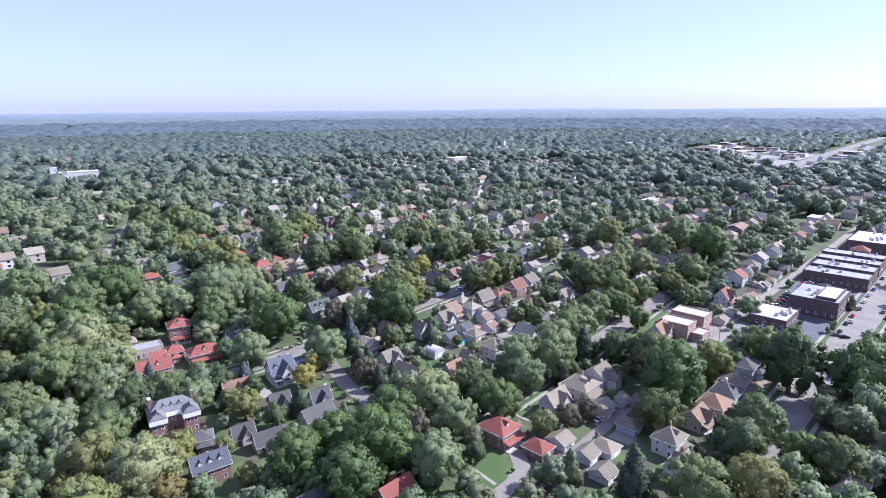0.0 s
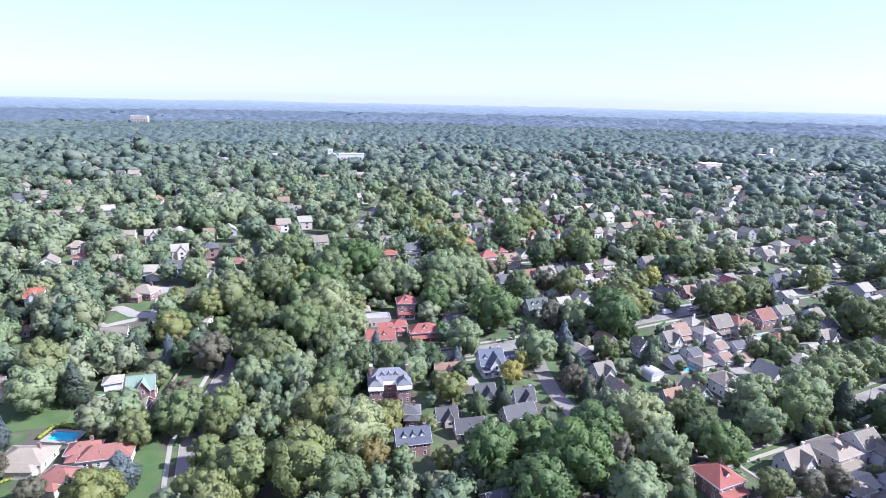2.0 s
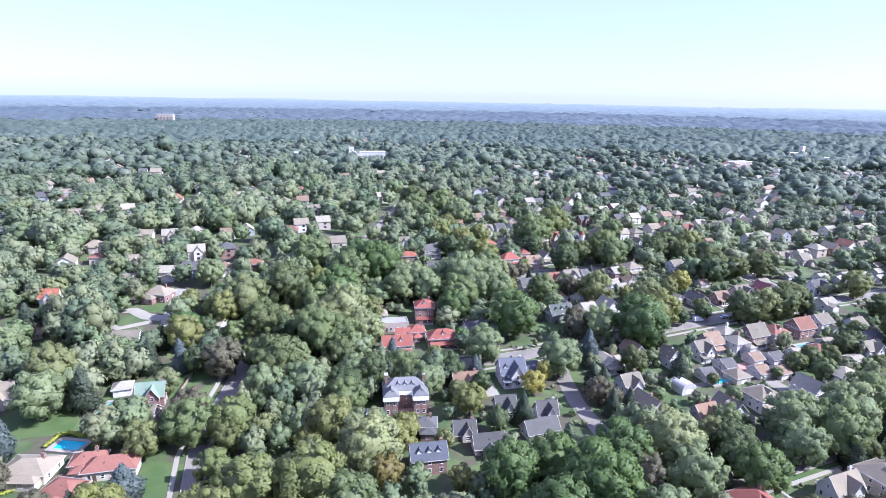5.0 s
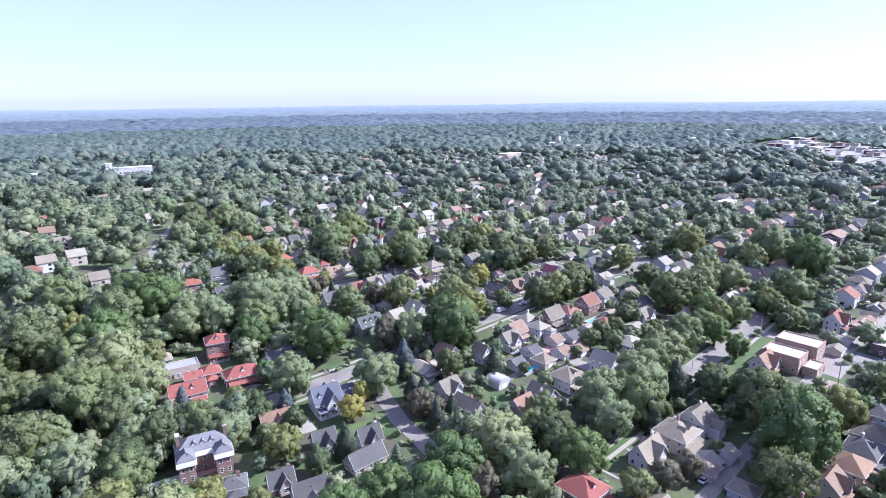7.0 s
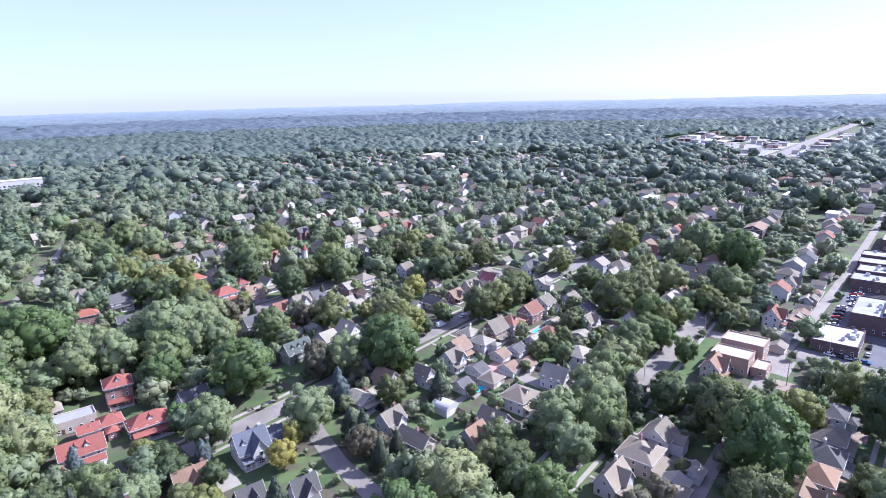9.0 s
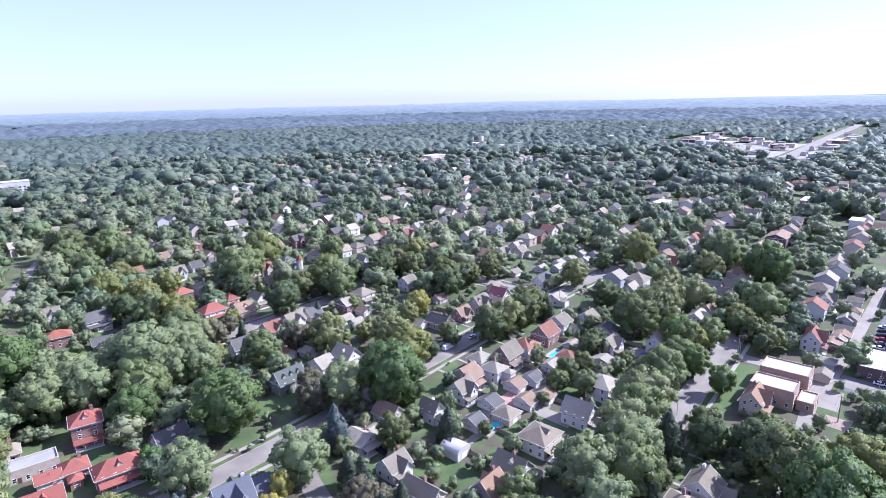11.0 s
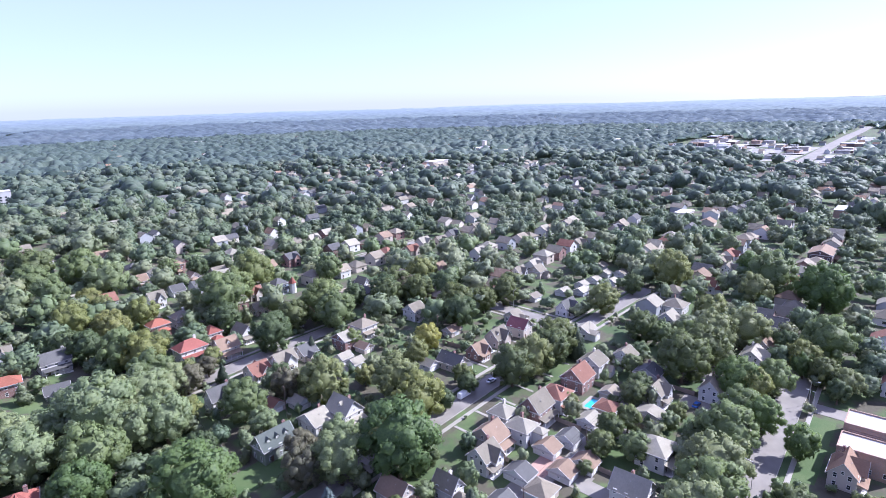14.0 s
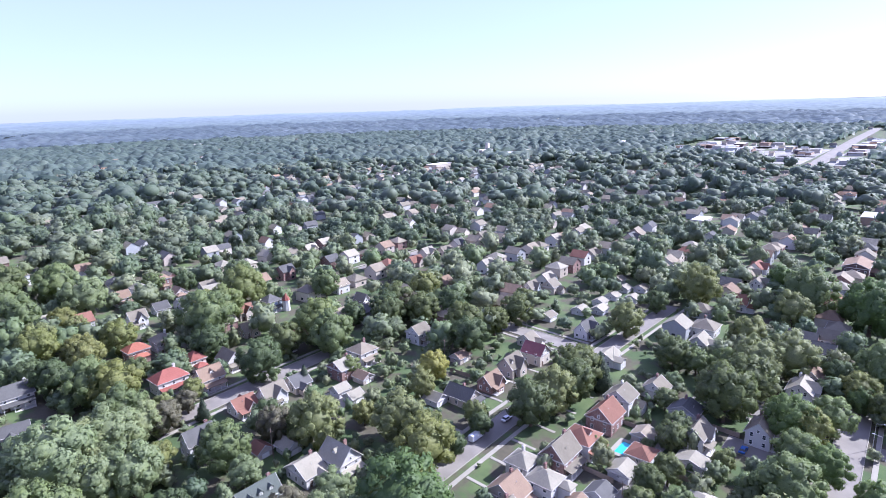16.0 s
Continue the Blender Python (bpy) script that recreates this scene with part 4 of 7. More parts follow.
house(-40.4, 451.6, 40.5, 4.00, 4.00, 6.04, 3.6, "cone", "crimson", "white", "")
house(-61.2, 443.8, 40.5, 8.19, 8.19, 4.46, 3.2, "cross", "rust", "tan", "")
house(-54.7, 419.3, 40.5, 8.19, 8.19, 3.35, 3, "cross", "taupe", "tan", "")
house(-12.6, 477.3, 40.5, 8.19, 8.19, 4.65, 3.2, "gu", "taupe", "white", "")
house(47.8, 468.3, 40.5, 8.19, 8.19, 4.46, 3.2, "gu", "brown", "tan", "")
house(-0.2, 444.7, 40.5, 5.46, 7.28, 4.65, 4, "gv", "grey", "white", "")
house(-97.4, 268.5, 25, 9.10, 9.10, 8, 3.2, "hip", "crimson", "brick", "dormer,porch")
house(-79.5, 245.5, 30, 13.65, 8.19, 4.65, 3.4, "hip", "crimson", "brick", "dormer,porch")
house(-93.6, 248.6, 30, 7.28, 7.28, 4.09, 2.6, "hip", "crimson", "brick", "")
house(-95.9, 231.1, 30, 12.74, 8.19, 5.21, 3.2, "gu", "crimson", "white", "dormer2,porch")
house(-99.0, 244.2, 30, 6.37, 5.46, 4.09, 1.6, "gu", "crimson", "white", "")
house(-106.9, 252.1, 30, 13.65, 7.28, 4.28, 0.3, "flat", "greyflat", "tan", "")
house(-118.5, 259.1, 30, 8.19, 7.28, 3.16, 2.8, "hip", "taupe", "tan", "")
house(-42.3, 224.5, 30, 10.01, 11.83, 5.02, 4.8, "cross", "blueslate", "white", "chim,dormer,porch,wing")
house(-38.8, 200.0, 30, 7.28, 8.19, 3.16, 3.8, "cross", "slate", "white", "")
house(-58.1, 212.9, 30, 10.01, 8.19, 3.16, 3.4, "cross", "terra", "brick", "chim")
house(-67.8, 258.1, 40.5, 10.01, 7.28, 4.46, 3.8, "gu", "slate", "white", "chim2,dormer")
house(-136.5, 340.7, 30, 10.01, 7.28, 5.02, 2.6, "hip", "orange", "brick", "")
house(-118.1, 339.1, 30, 8.19, 5.46, 2.79, 2.4, "gu", "slate", "tan", "")
house(-5.9, 248.8, 40.5, 8.19, 9.10, 3.53, 2, "gv", "pale", "white", "porch,wing")
house(3.7, 233.3, 40.5, 8.19, 9.10, 3.72, 3.2, "cross", "grey", "white", "porch")
house(11.2, 220.4, 40.5, 6.37, 11.83, 2.98, 3, "gv", "taupe", "tan", "")
house(30.2, 217.2, 40.5, 8.19, 10.01, 4.09, 4, "cross", "terra", "tan", "chim,porch")
house(39.3, 225.8, 40.5, 7.28, 10.01, 3.91, 3.6, "gv", "grey", "grey", "dormer")
house(51.8, 237.9, 40.5, 10.92, 10.01, 5.02, 3, "hip", "taupe", "white", "dormer,porch")
house(84.8, 263.9, 40.5, 10.01, 9.10, 5.77, 3, "hip", "pale", "white", "porch")
house(69.8, 249.0, 40.5, 8.19, 10.01, 4.84, 4, "gv", "pale", "white", "chim,porch")
house(4.2, 260.8, 40.5, 7.28, 9.10, 4.28, 3.6, "gv", "brown", "tan", "porch")
house(19.0, 259.8, 40.5, 5.46, 7.28, 4.65, 3.4, "gv", "grey", "white", "")
house(32.3, 271.2, 40.5, 8.19, 9.10, 5.02, 3.4, "cross", "grey", "white", "porch,chim")
house(134.5, 246.0, 40.5, 10.5, 9.0, 4.8, 3.8, "cross", "terra", "cream", "porch,chim")
house(189.3, 283.8, 40.5, 9.10, 9.10, 5.21, 4.2, "cross", "rust", "white", "chim,porch")
house(227.7, 321.1, 40.5, 9.10, 8.19, 5.21, 3.4, "cross", "grey", "white", "porch")
house(141.9, 194.2, 40.5, 10.92, 9.10, 5.58, 3.2, "hip", "grey", "white", "porch,dormer")
house(154.3, 207.5, 40.5, 10.92, 9.10, 5.21, 2.6, "hip", "slate", "bluegrey", "")
house(132.2, 184.7, 40.5, 10.01, 9.10, 5.58, 3.4, "hip", "slate", "white", "dormer,porch")
house(123.5, 177.7, 40.5, 10.01, 9.10, 5.21, 3.4, "hip", "terra", "tan", "porch")
house(112.8, 171.2, 40.5, 9.10, 9.10, 4.28, 3.2, "cross", "brown", "tan", "porch")
house(79.0, 197.5, 40.5, 10.92, 10.92, 5.39, 3.4, "hip", "taupe", "tan", "dormer2,porch,chim")
house(89.4, 205.6, 40.5, 9.10, 9.10, 5.39, 3.6, "gu", "grey", "white", "")
house(65.9, 188.9, 40.5, 10.92, 8.19, 4.09, 3.8, "cross", "taupe", "white", "porch")
house(104.4, 325.8, 40.5, 7.28, 8.19, 3.72, 3, "gu", "grey", "white", "")
house(98.3, 354.0, 40.5, 8.19, 7.28, 3.72, 2, "gu", "pale", "white", "")
house(40.7, 170.0, 40.5, 10.01, 10.92, 5.21, 3.2, "hip", "crimson", "brick", "chim,porch,dormer")
mansion(-75.2, 191.5, 26)
house(-53.4, 158.3, 31, 10.92, 7.28, 5.39, 3.6, "gu", "blueslate", "brick", "dormer3,chim")
house(-62.1, 177.8, 20, 8.19, 6.37, 3.35, 2, "hip", "slate", "brick", "")
house(3.9, 139.9, 40.5, 10.92, 9.10, 4.28, 3.4, "cross", "crimson", "brick", "")
house(95.8, 157.0, 40.5, 9.10, 8.19, 5.39, 3.6, "hip", "grey", "white", "porch,dormer")
house(92.4, 142.6, 40.5, 8.19, 9.10, 4.65, 3.4, "cross", "grey", "white", "porch")
house(-23.8, 201.3, 30, 7.28, 7.28, 3.16, 4, "cross", "slate", "white", "")
house(-23.8, 190.2, 40.5, 11.83, 6.37, 2.79, 3.4, "gu", "slate", "tan", "")
house(-48.0, 179.2, 30, 7.28, 6.37, 2.79, 3.6, "cross", "slate", "tan", "")
house(-38.3, 174.8, 30, 10.01, 6.37, 2.79, 3.4, "gu", "slate", "tan", "")
house(133.3, 125.5, 40.5, 9.10, 9.10, 5.39, 3.6, "cross", "grey", "white", "porch")
house(-19.8, 137.9, 40.5, 8.19, 7.28, 4.65, 3, "gu", "slate", "brick", "")
house(-141.3, 120.9, 33, 14.56, 7.28, 3.35, 3, "hip", "orangered", "cream", "chim")
house(-149.9, 120.3, 33, 9.10, 6.37, 3.16, 2.4, "hip", "orangered", "cream", "")
house(-145.1, 108.0, 10, 10.01, 7.28, 3.16, 2.6, "hip", "orangered", "cream", "")
house(-163.0, 111.6, 20, 13.5, 9.6, 3.1, 2.7, "hip", "taupe", "cream", "chim")
house(-182.0, 109.3, 30, 11.83, 9.10, 3.91, 2.6, "hip", "grey", "white", "porch")
house(-158.3, 153.6, 33, 9.10, 7.28, 5.02, 4, "cross", "copper", "brick", "chim")
garage(-172.9, 154.6, 40, 6.0, 6.0, 2.6, 2.0, "hip", "pale", "white")
house(-153.9, 145.3, 20, 9.10, 7.28, 3.35, 2.8, "gu", "grey", "brick", "")
house(-208.1, 132.4, 30, 13.65, 8.19, 4.65, 4.4, "cross", "taupe", "tan", "chim")
house(-198.0, 181.0, 30, 10.01, 7.28, 4.09, 3, "gu", "grey", "white", "chim")
house(-220.8, 222.7, 10, 10.92, 9.10, 4.09, 3.4, "hip", "taupe", "brick", "chim")
house(-245.9, 230.5, 30, 9.10, 8.19, 4.28, 3.6, "cross", "taupe", "tan", "")
house(-239.9, 248.1, 25, 10.92, 8.19, 4.65, 2.6, "gu", "pale", "white", "")
house(-230.3, 256.2, 25, 9.10, 7.28, 5.02, 3, "gu", "slate", "bluegrey", "")
house(-214.2, 263.3, 25, 9.10, 8.19, 5.21, 3, "hip", "brown", "white", "")
house(-204.7, 275.0, 25, 10.01, 7.28, 5.21, 2.6, "hip", "rust", "brick", "")
house(-179.4, 209.2, 15, 12.74, 6.37, 2.98, 1.6, "gu", "pale", "white", "")
house(-264.4, 198.8, 30, 8.19, 8.19, 5.02, 3.6, "cross", "orange", "white", "")
house(-285.8, 178.4, 30, 10.92, 8.19, 3.72, 3, "gu", "brown", "tan", "")
house(-242.3, 172.9, 30, 10.01, 8.19, 3.16, 2.4, "hip", "terra", "tan", "")
house(-319.0, 271.5, 30, 9.10, 7.28, 4.65, 3, "hip", "taupe", "tan", "")
house(-297.4, 255.1, 30, 9.10, 6.37, 4.28, 2.2, "hip", "orangered", "tan", "")
house(-223.2, 340.4, 30, 10.92, 7.28, 5.02, 3, "hip", "rust", "brick", "")
house(-306.7, 299.4, 30, 9.10, 7.28, 4.65, 3, "gu", "taupe", "white", "")
house(-365.1, 343.7, 30, 9.10, 8.19, 4.65, 3.4, "gv", "grey", "white", "")
house(-379.6, 242.2, 30, 8.19, 7.28, 5.58, 3, "hip", "taupe", "tan", "")
house(-150.1, 364.7, 30, 8.19, 8.19, 4.65, 3.4, "cross", "grey", "white", "")
house(-257.9, 320.7, 30, 8.19, 7.28, 4.65, 3, "gu", "brown", "white", "")
garage(-26.8, 316.5, 40.5, 5.46, 6.37, 2.51, 1.9, "gv", "pale", "white")
garage(-35.5, 316.3, 40.5, 5.46, 5.46, 2.42, 1.8, "gv", "rust", "tan")
garage(-1.9, 358.6, 40.5, 5.46, 6.37, 2.42, 1.8, "gv", "brown", "tan")
garage(-10.8, 349.7, 40.5, 5.46, 5.46, 2.42, 1.8, "gu", "pale", "white")
garage(-5.8, 343.8, 40.5, 5.46, 5.46, 2.42, 1.8, "gu", "pale", "white")
garage(23.7, 336.3, 40.5, 5.46, 6.37, 2.6, 1.8, "gv", "pale", "white")
garage(39.2, 368.8, 40.5, 7.28, 5.46, 2.6, 1.8, "gu", "brown", "tan")
garage(61.8, 277.5, 40.5, 5.92, 6.83, 2.51, 2, "gu", "slate", "white")
garage(81.7, 292.0, 40.5, 7.28, 7.28, 2.6, 2.2, "hip", "rust", "tan")
garage(72.5, 286.0, 40.5, 6.37, 6.37, 2.51, 1.6, "gu", "pale", "white")
garage(94.6, 285.9, 40.5, 5.46, 8.19, 2.51, 1.4, "gu", "pale", "white")
garage(87.0, 301.1, 40.5, 5.46, 6.37, 2.51, 1.6, "gu", "taupe", "tan")
garage(123.6, 420.7, 40.5, 5.46, 6.37, 2.42, 1.6, "gu", "pale", "white")
garage(134.1, 427.9, 40.5, 5.46, 6.37, 2.42, 1.6, "gu", "pale", "white")
garage(142.4, 421.9, 40.5, 5.46, 6.37, 2.42, 1.6, "gu", "pale", "white")
garage(145.6, 438.6, 40.5, 5.46, 6.37, 2.42, 1.6, "gu", "pale", "white")
garage(154.6, 436.3, 40.5, 5.46, 6.37, 2.42, 1.6, "gu", "grey", "white")
garage(90.3, 406.5, 40.5, 6.37, 6.37, 2.42, 1.6, "gu", "grey", "white")
garage(149.8, 454.6, 40.5, 5.46, 6.37, 2.42, 1.6, "gu", "grey", "white")
garage(53.5, 274.1, 40.5, 5.46, 7.28, 2.51, 2, "gu", "brown", "white")
garage(54.4, 262.4, 40.5, 5.46, 7.28, 2.51, 2, "gu", "brown", "white")
garage(62.3, 264.9, 40.5, 5.46, 7.28, 2.51, 2, "gu", "brown", "white")
garage(41.4, 263.8, 40.5, 5.46, 8.19, 2.51, 2, "gu", "slate", "white")
garage(45.3, 255.3, 40.5, 7.28, 7.28, 2.6, 2.4, "hip", "taupe", "tan")
garage(33.0, 252.7, 40.5, 5.46, 7.28, 2.51, 2.2, "gu", "slate", "white")
garage(198.3, 283.0, 40.5, 7.28, 7.28, 2.6, 1, "gu", "brown", "brick")
garage(209.2, 289.1, 40.5, 8.19, 6.37, 2.6, 1, "gu", "brown", "brick")
garage(226.4, 303.3, 40.5, 6.37, 5.46, 2.6, 2, "gu", "grey", "tan")
garage(83.6, 185.3, 40.5, 5.46, 7.28, 2.51, 1.8, "gu", "pale", "white")
garage(91.4, 189.3, 40.5, 5.46, 6.37, 2.51, 1.8, "gu", "pale", "white")
garage(51.9, 160.0, 40.5, 6.83, 7.74, 2.79, 2.4, "hip", "crimson", "brick")
garage(60.7, 164.1, 40.5, 6.37, 7.28, 2.6, 2, "gu", "taupe", "white")
garage(74.2, 158.1, 40.5, 6.83, 7.74, 2.6, 2.2, "hip", "taupe", "white")
garage(66.6, 155.2, 40.5, 5.92, 6.83, 2.51, 2, "gu", "grey", "white")
garage(88.0, 170.7, 40.5, 6.37, 7.28, 2.6, 2, "hip", "grey", "bluegrey")
garage(81.5, 181.3, 40.5, 6.37, 6.37, 2.6, 2, "hip", "taupe", "tan")
garage(68.5, 144.9, 40.5, 5.92, 6.83, 2.51, 2, "gu", "grey", "white")



# a row of garages along the alley behind the shops
_r = random.Random(4)
for _k, _u in enumerate((301, 314, 340, 352, 367, 381, 396, 412, 430, 447)):
    garage(*uv(_u, 84.5 + _r.uniform(-0.6, 1.8)), GRID + 180, _r.uniform(5.4, 7.4), _r.uniform(5.4, 6.6), 2.5, _r.uniform(1.4, 2.2), _r.choice(["gu", "gv", "hip"]),
           _r.choice(["grey", "brown", "taupe", "slate", "pale"]), _r.choice(["white", "tan", "grey", "cream"]))

garage(108.8, 411.0, GRID, 6.2, 6.4, 2.5, 1.7, "gu", "pale", "white")
garage(118.5, 409.4, GRID, 6.4, 6.4, 2.5, 1.8, "gu", "pale", "grey")
house(290.5, 436.0, 40.5, 20.0, 13.0, 6.6, 2.6, "gu", "brown", "darkbrick", "chim")

# the garage with the rounded roof
def arched_garage(x, y, turn):
    root = tagged(new("garage"), "white garage with a rounded arched roof", "garage")
    root.matrix_basis = pose(x, y, float(ground(x, y)), 0, 0, turn)
    bm = bmesh.new()
    add_box(bm, -3.2, 3.2, -3.6, 3.6, -1.0, 2.4)
    part("wall", bm_mesh("wall", bm, WALL["white"]), root)
    bm = bmesh.new()
    arc = [(3.4 * math.cos(math.pi * i / 14), 2.35 + 2.1 * math.sin(math.pi * i / 14)) for i in range(15)]
    add_prism(bm, arc, -3.8, 3.8, "y")
    part("roof", bm_mesh("roof", bm, ROOF["whiteflat"]), root)
    part("garage_door", GDOOR_ME, root, pose(0, -3.6, 0.05), "panelled garage door")
    HOUSES.append((x, y, turn, 3.4, 3.8, 4.5))


arched_garage(24, 239.4, GRID)


# ---- flats and shops ----
def block(name, label, u0, u1, v0, v1, h, wall, roof, rows, gear=0):
    """A flat-roofed building on the grid, with its windows and roof gear."""
    x, y = uv((u0 + u1) / 2, (v0 + v1) / 2)
    root = tagged(new(name), label, "building")
    root.matrix_basis = pose(x, y, float(ground(x, y)), 0, 0, GRID)
    lx, ly = u1 - u0, v1 - v0
    bw, br, bt = shell(lx, ly, h, 0.3, "flat")
    bt.free()
    part("wall", bm_mesh("wall", bw, WALL[wall]), root)
    part("roof", bm_mesh("roof", br, ROOF[roof]), root)
    for s in range(rows):
        for i in range(int(lx / 3.4)):
            put_window(root, WIN, -lx / 2 + 1.7 + 3.4 * i, -ly / 2, 1.0 + 3.0 * s, 0)
        for i in range(int(ly / 3.8)):
            if s < rows - 1 or rows < 2:
                put_window(root, WIN, -lx / 2, -ly / 2 + 1.9 + 3.8 * i, 1.0 + 3.0 * s, -90)
    part("door", DOOR_ME, root, pose(lx / 2 - 1.0, -ly / 2, 0))
    for i in range(gear):
        bm = bmesh.new()
        w = random.uniform(0.5, 1.3)
        add_box(bm, -w, w, -w * 0.8, w * 0.8, 0, random.uniform(0.7, 1.4))
        add_box(bm, -w * 0.6, w * 0.6, -w * 0.5, w * 0.5, 0.6, 1.6)
        part("roof_unit", bm_mesh("roof_unit", bm, M_METAL), root, pose(random.uniform(-0.4, 0.4) * lx, random.uniform(-0.38, 0.38) * ly, h + 0.2))
    HOUSES.append((x, y, GRID, lx / 2, ly / 2, h))
    return root


block("apartment_building", "two-storey tan brick flats with flat white roof", 282.5, 293.5, 86.5, 103, 7.0, "tanbrick", "whiteflat", 2)
block("apartment_building", "two-storey tan brick flats with flat white roof", 268, 278.5, 88.5, 103, 6.6, "tanbrick", "whiteflat", 2)
block("apartment_link", "low tan brick link between two flats", 278.8, 282.2, 90, 101.5, 5.2, "tanbrick", "greyflat", 1)
block("apartment_annex", "low tan brick annex with pale flat roof", 271, 281, 82.5, 88, 3.0, "tanbrick", "whiteflat", 1)
block("shop_building", "low shop with wide white flat roof", 311.5, 335, 57, 74.5, 4.3, "darkbrick", "whiteflat", 1, 5)
block("brick_building", "two-storey dark brick commercial building with parapet", 343, 373, 41.5, 64.5, 8.4, "darkbrick", "greyflat", 2, 4)
block("rooftop_storey", "set-back top storey with bright white roof", 346, 371, 43.5, 52.5, 9.8, "darkbrick", "whiteflat", 0)
block("shop_building", "long brick shop row with grey flat roof", 404, 420, 38, 72, 6.0, "darkbrick", "greyflat", 1, 5)
block("shop_building", "long brick shop row with grey flat roof", 420.4, 436, 38, 71, 6.6, "darkbrick", "greyflat", 0, 6)
block("shop_building", "long brick shop row with grey flat roof", 441, 455, 38, 73, 6.0, "darkbrick", "greyflat", 1, 5)
block("shop_building", "long brick shop row with grey flat roof", 455.4, 469, 38, 73, 6.8, "darkbrick", "greyflat", 0, 4)
block("shop_building", "wide shop with white roof structures", 503, 548, 40, 67, 7.0, "darkbrick", "whiteflat", 1, 9)
patch("parking_lot", *uv(322, 48), 26, 12, GRID, 0.09, M_ASPHALT, "dark asphalt parking lot beside a shop", "parking lot")
patch("parking_lot", *uv(339, 58), 7.5, 32.4, GRID, 0.09, M_ASPHALT, "dark asphalt parking lot beside a shop", "parking lot")
patch("parking_lot", *uv(388.5, 56), 29, 33, GRID, 0.09, M_ASPHALT, "dark asphalt parking lot beside a shop", "parking lot")
patch("parking_lot", *uv(303, 66), 14, 26, GRID, 0.07, M_LOT, "patched grey asphalt parking lot", "parking lot")
patch("parking_lot", *uv(358, 69.4), 32, 8, GRID, 0.075, M_LOT, "patched grey asphalt yard behind shops", "parking lot")
patch("parking_lot", *uv(486, 56), 32, 30, GRID, 0.075, M_LOT, "patched grey asphalt lot between shops", "parking lot")
patch("parking_lot", *uv(286, 80.5), 16, 9, GRID, 0.07, M_DRIVE, "worn concrete forecourt beside flats", "parking lot")

# ---- lawns, drives, paths ----
patch("lawn", -186, 128, 30, 15, 33, 0.05, M_LAWN, "wide mown lawn between tall trees", "lawn")
patch("lawn", 34.2, 154.2, 15.6, 14.4, GRID, 0.05, M_LAWN, "mown striped lawn before a red-roofed house", "lawn")
strip("garden_path", [(25.8, 159), (34.8, 145.2)], 1.2, 0.1, M_PAVE, "straight pale garden path", "path")
strip("driveway", [(45, 163.2), (45, 153.6), (40.8, 145.8), (32.4, 138)], 5.5, 0.09, M_DRIVE, "curved concrete driveway", "driveway")
patch("yard", *uv(248.5, 50), 8, 7, GRID, 0.075, M_YARD, "bare tan patch on a lawn", "yard")
patch("lawn", *uv(204, 20), 14, 9, GRID, 0.05, M_LAWN, "bright mown lawn in a gap of trees", "lawn")
patch("lawn", *uv(179, 113.5), 36, 8, GRID, 0.05, M_LAWN, "mown lawn beside a street", "lawn")
patch("lawn", -163, 176, 17, 15, 30, 0.05, M_LAWN, "wide mown lawn by trees", "lawn")
patch("lawn", -160.8, 163.2, 19.2, 14.4, 30, 0.05, M_LAWN, "wide mown lawn by trees", "lawn")
patch("lawn", -126, 119, 13, 24, 15, 0.05, M_LAWN, "wide mown lawn by a lane", "lawn")
patch("lawn", -148.8, 100.8, 24, 6, 20, 0.05, M_LAWN, "mown front lawn beside a street", "lawn")
patch("lawn", 87.6, 300.6, 10.8, 9.6, GRID, 0.05, M_LAWN, "mown back lawn beside a pool", "lawn")
patch("lawn", 73.2, 266.4, 12, 14.4, GRID, 0.05, M_LAWN, "mown back lawn in a block", "lawn")
patch("lawn", -37.2, 279.6, 18, 10.8, GRID, 0.05, M_LAWN, "mown lawn in shade", "lawn")
patch("lawn", *uv(274, 109.5), 40, 7.5, GRID, 0.05, M_LAWN, "mown corner lawn by a junction", "lawn")
patch("lawn", *uv(242, 46), 17, 15, GRID, 0.05, M_LAWN, "mown lawn with a worn patch", "lawn")
patch("driveway", -147, 96.6, 8.4, 10.8, 20, 0.09, M_PAVE, "pale concrete driveway", "driveway")
patch("driveway", -48.5, 213.5, 6.5, 10, 30, 0.09, M_PAVE, "pale concrete drive beside a slate-roofed house", "driveway")
patch("terrace", -64.5, 182.0, 9, 5, 26, 0.1, M_WALKBRICK, "red brick terrace beside a mansion", "terrace")
patch("driveway", -26, 196.5, 7, 5, 30, 0.09, M_WALKBRICK, "brick-paved forecourt by slate-roofed houses", "driveway")
patch("driveway", -10.8, 345.6, 10.8, 14.4, GRID, 0.09, M_PAVE, "pale concrete drive behind houses", "driveway")
patch("driveway", 60.6, 255.6, 6, 19.2, GRID, 0.08, M_DRIVE, "concrete apron before garages", "driveway")
patch("driveway", 51, 267.6, 14.4, 8.4, GRID, 0.08, M_WALKBRICK, "brick-paved back yard", "patio")
patch("driveway", 117.6, 289.2, 8.4, 16.8, GRID, 0.08, M_ROAD, "grey concrete parking yard", "driveway")
patch("driveway", 78, 292.8, 6, 3.6, GRID, 0.08, M_PAVE, "pale pool terrace", "patio")
strip("garden_path", [(-75, 235.2), (-69, 224.4), (-62.4, 213.6)], 2.2, 0.1, M_WALKBRICK, "straight red brick garden walk", "path")
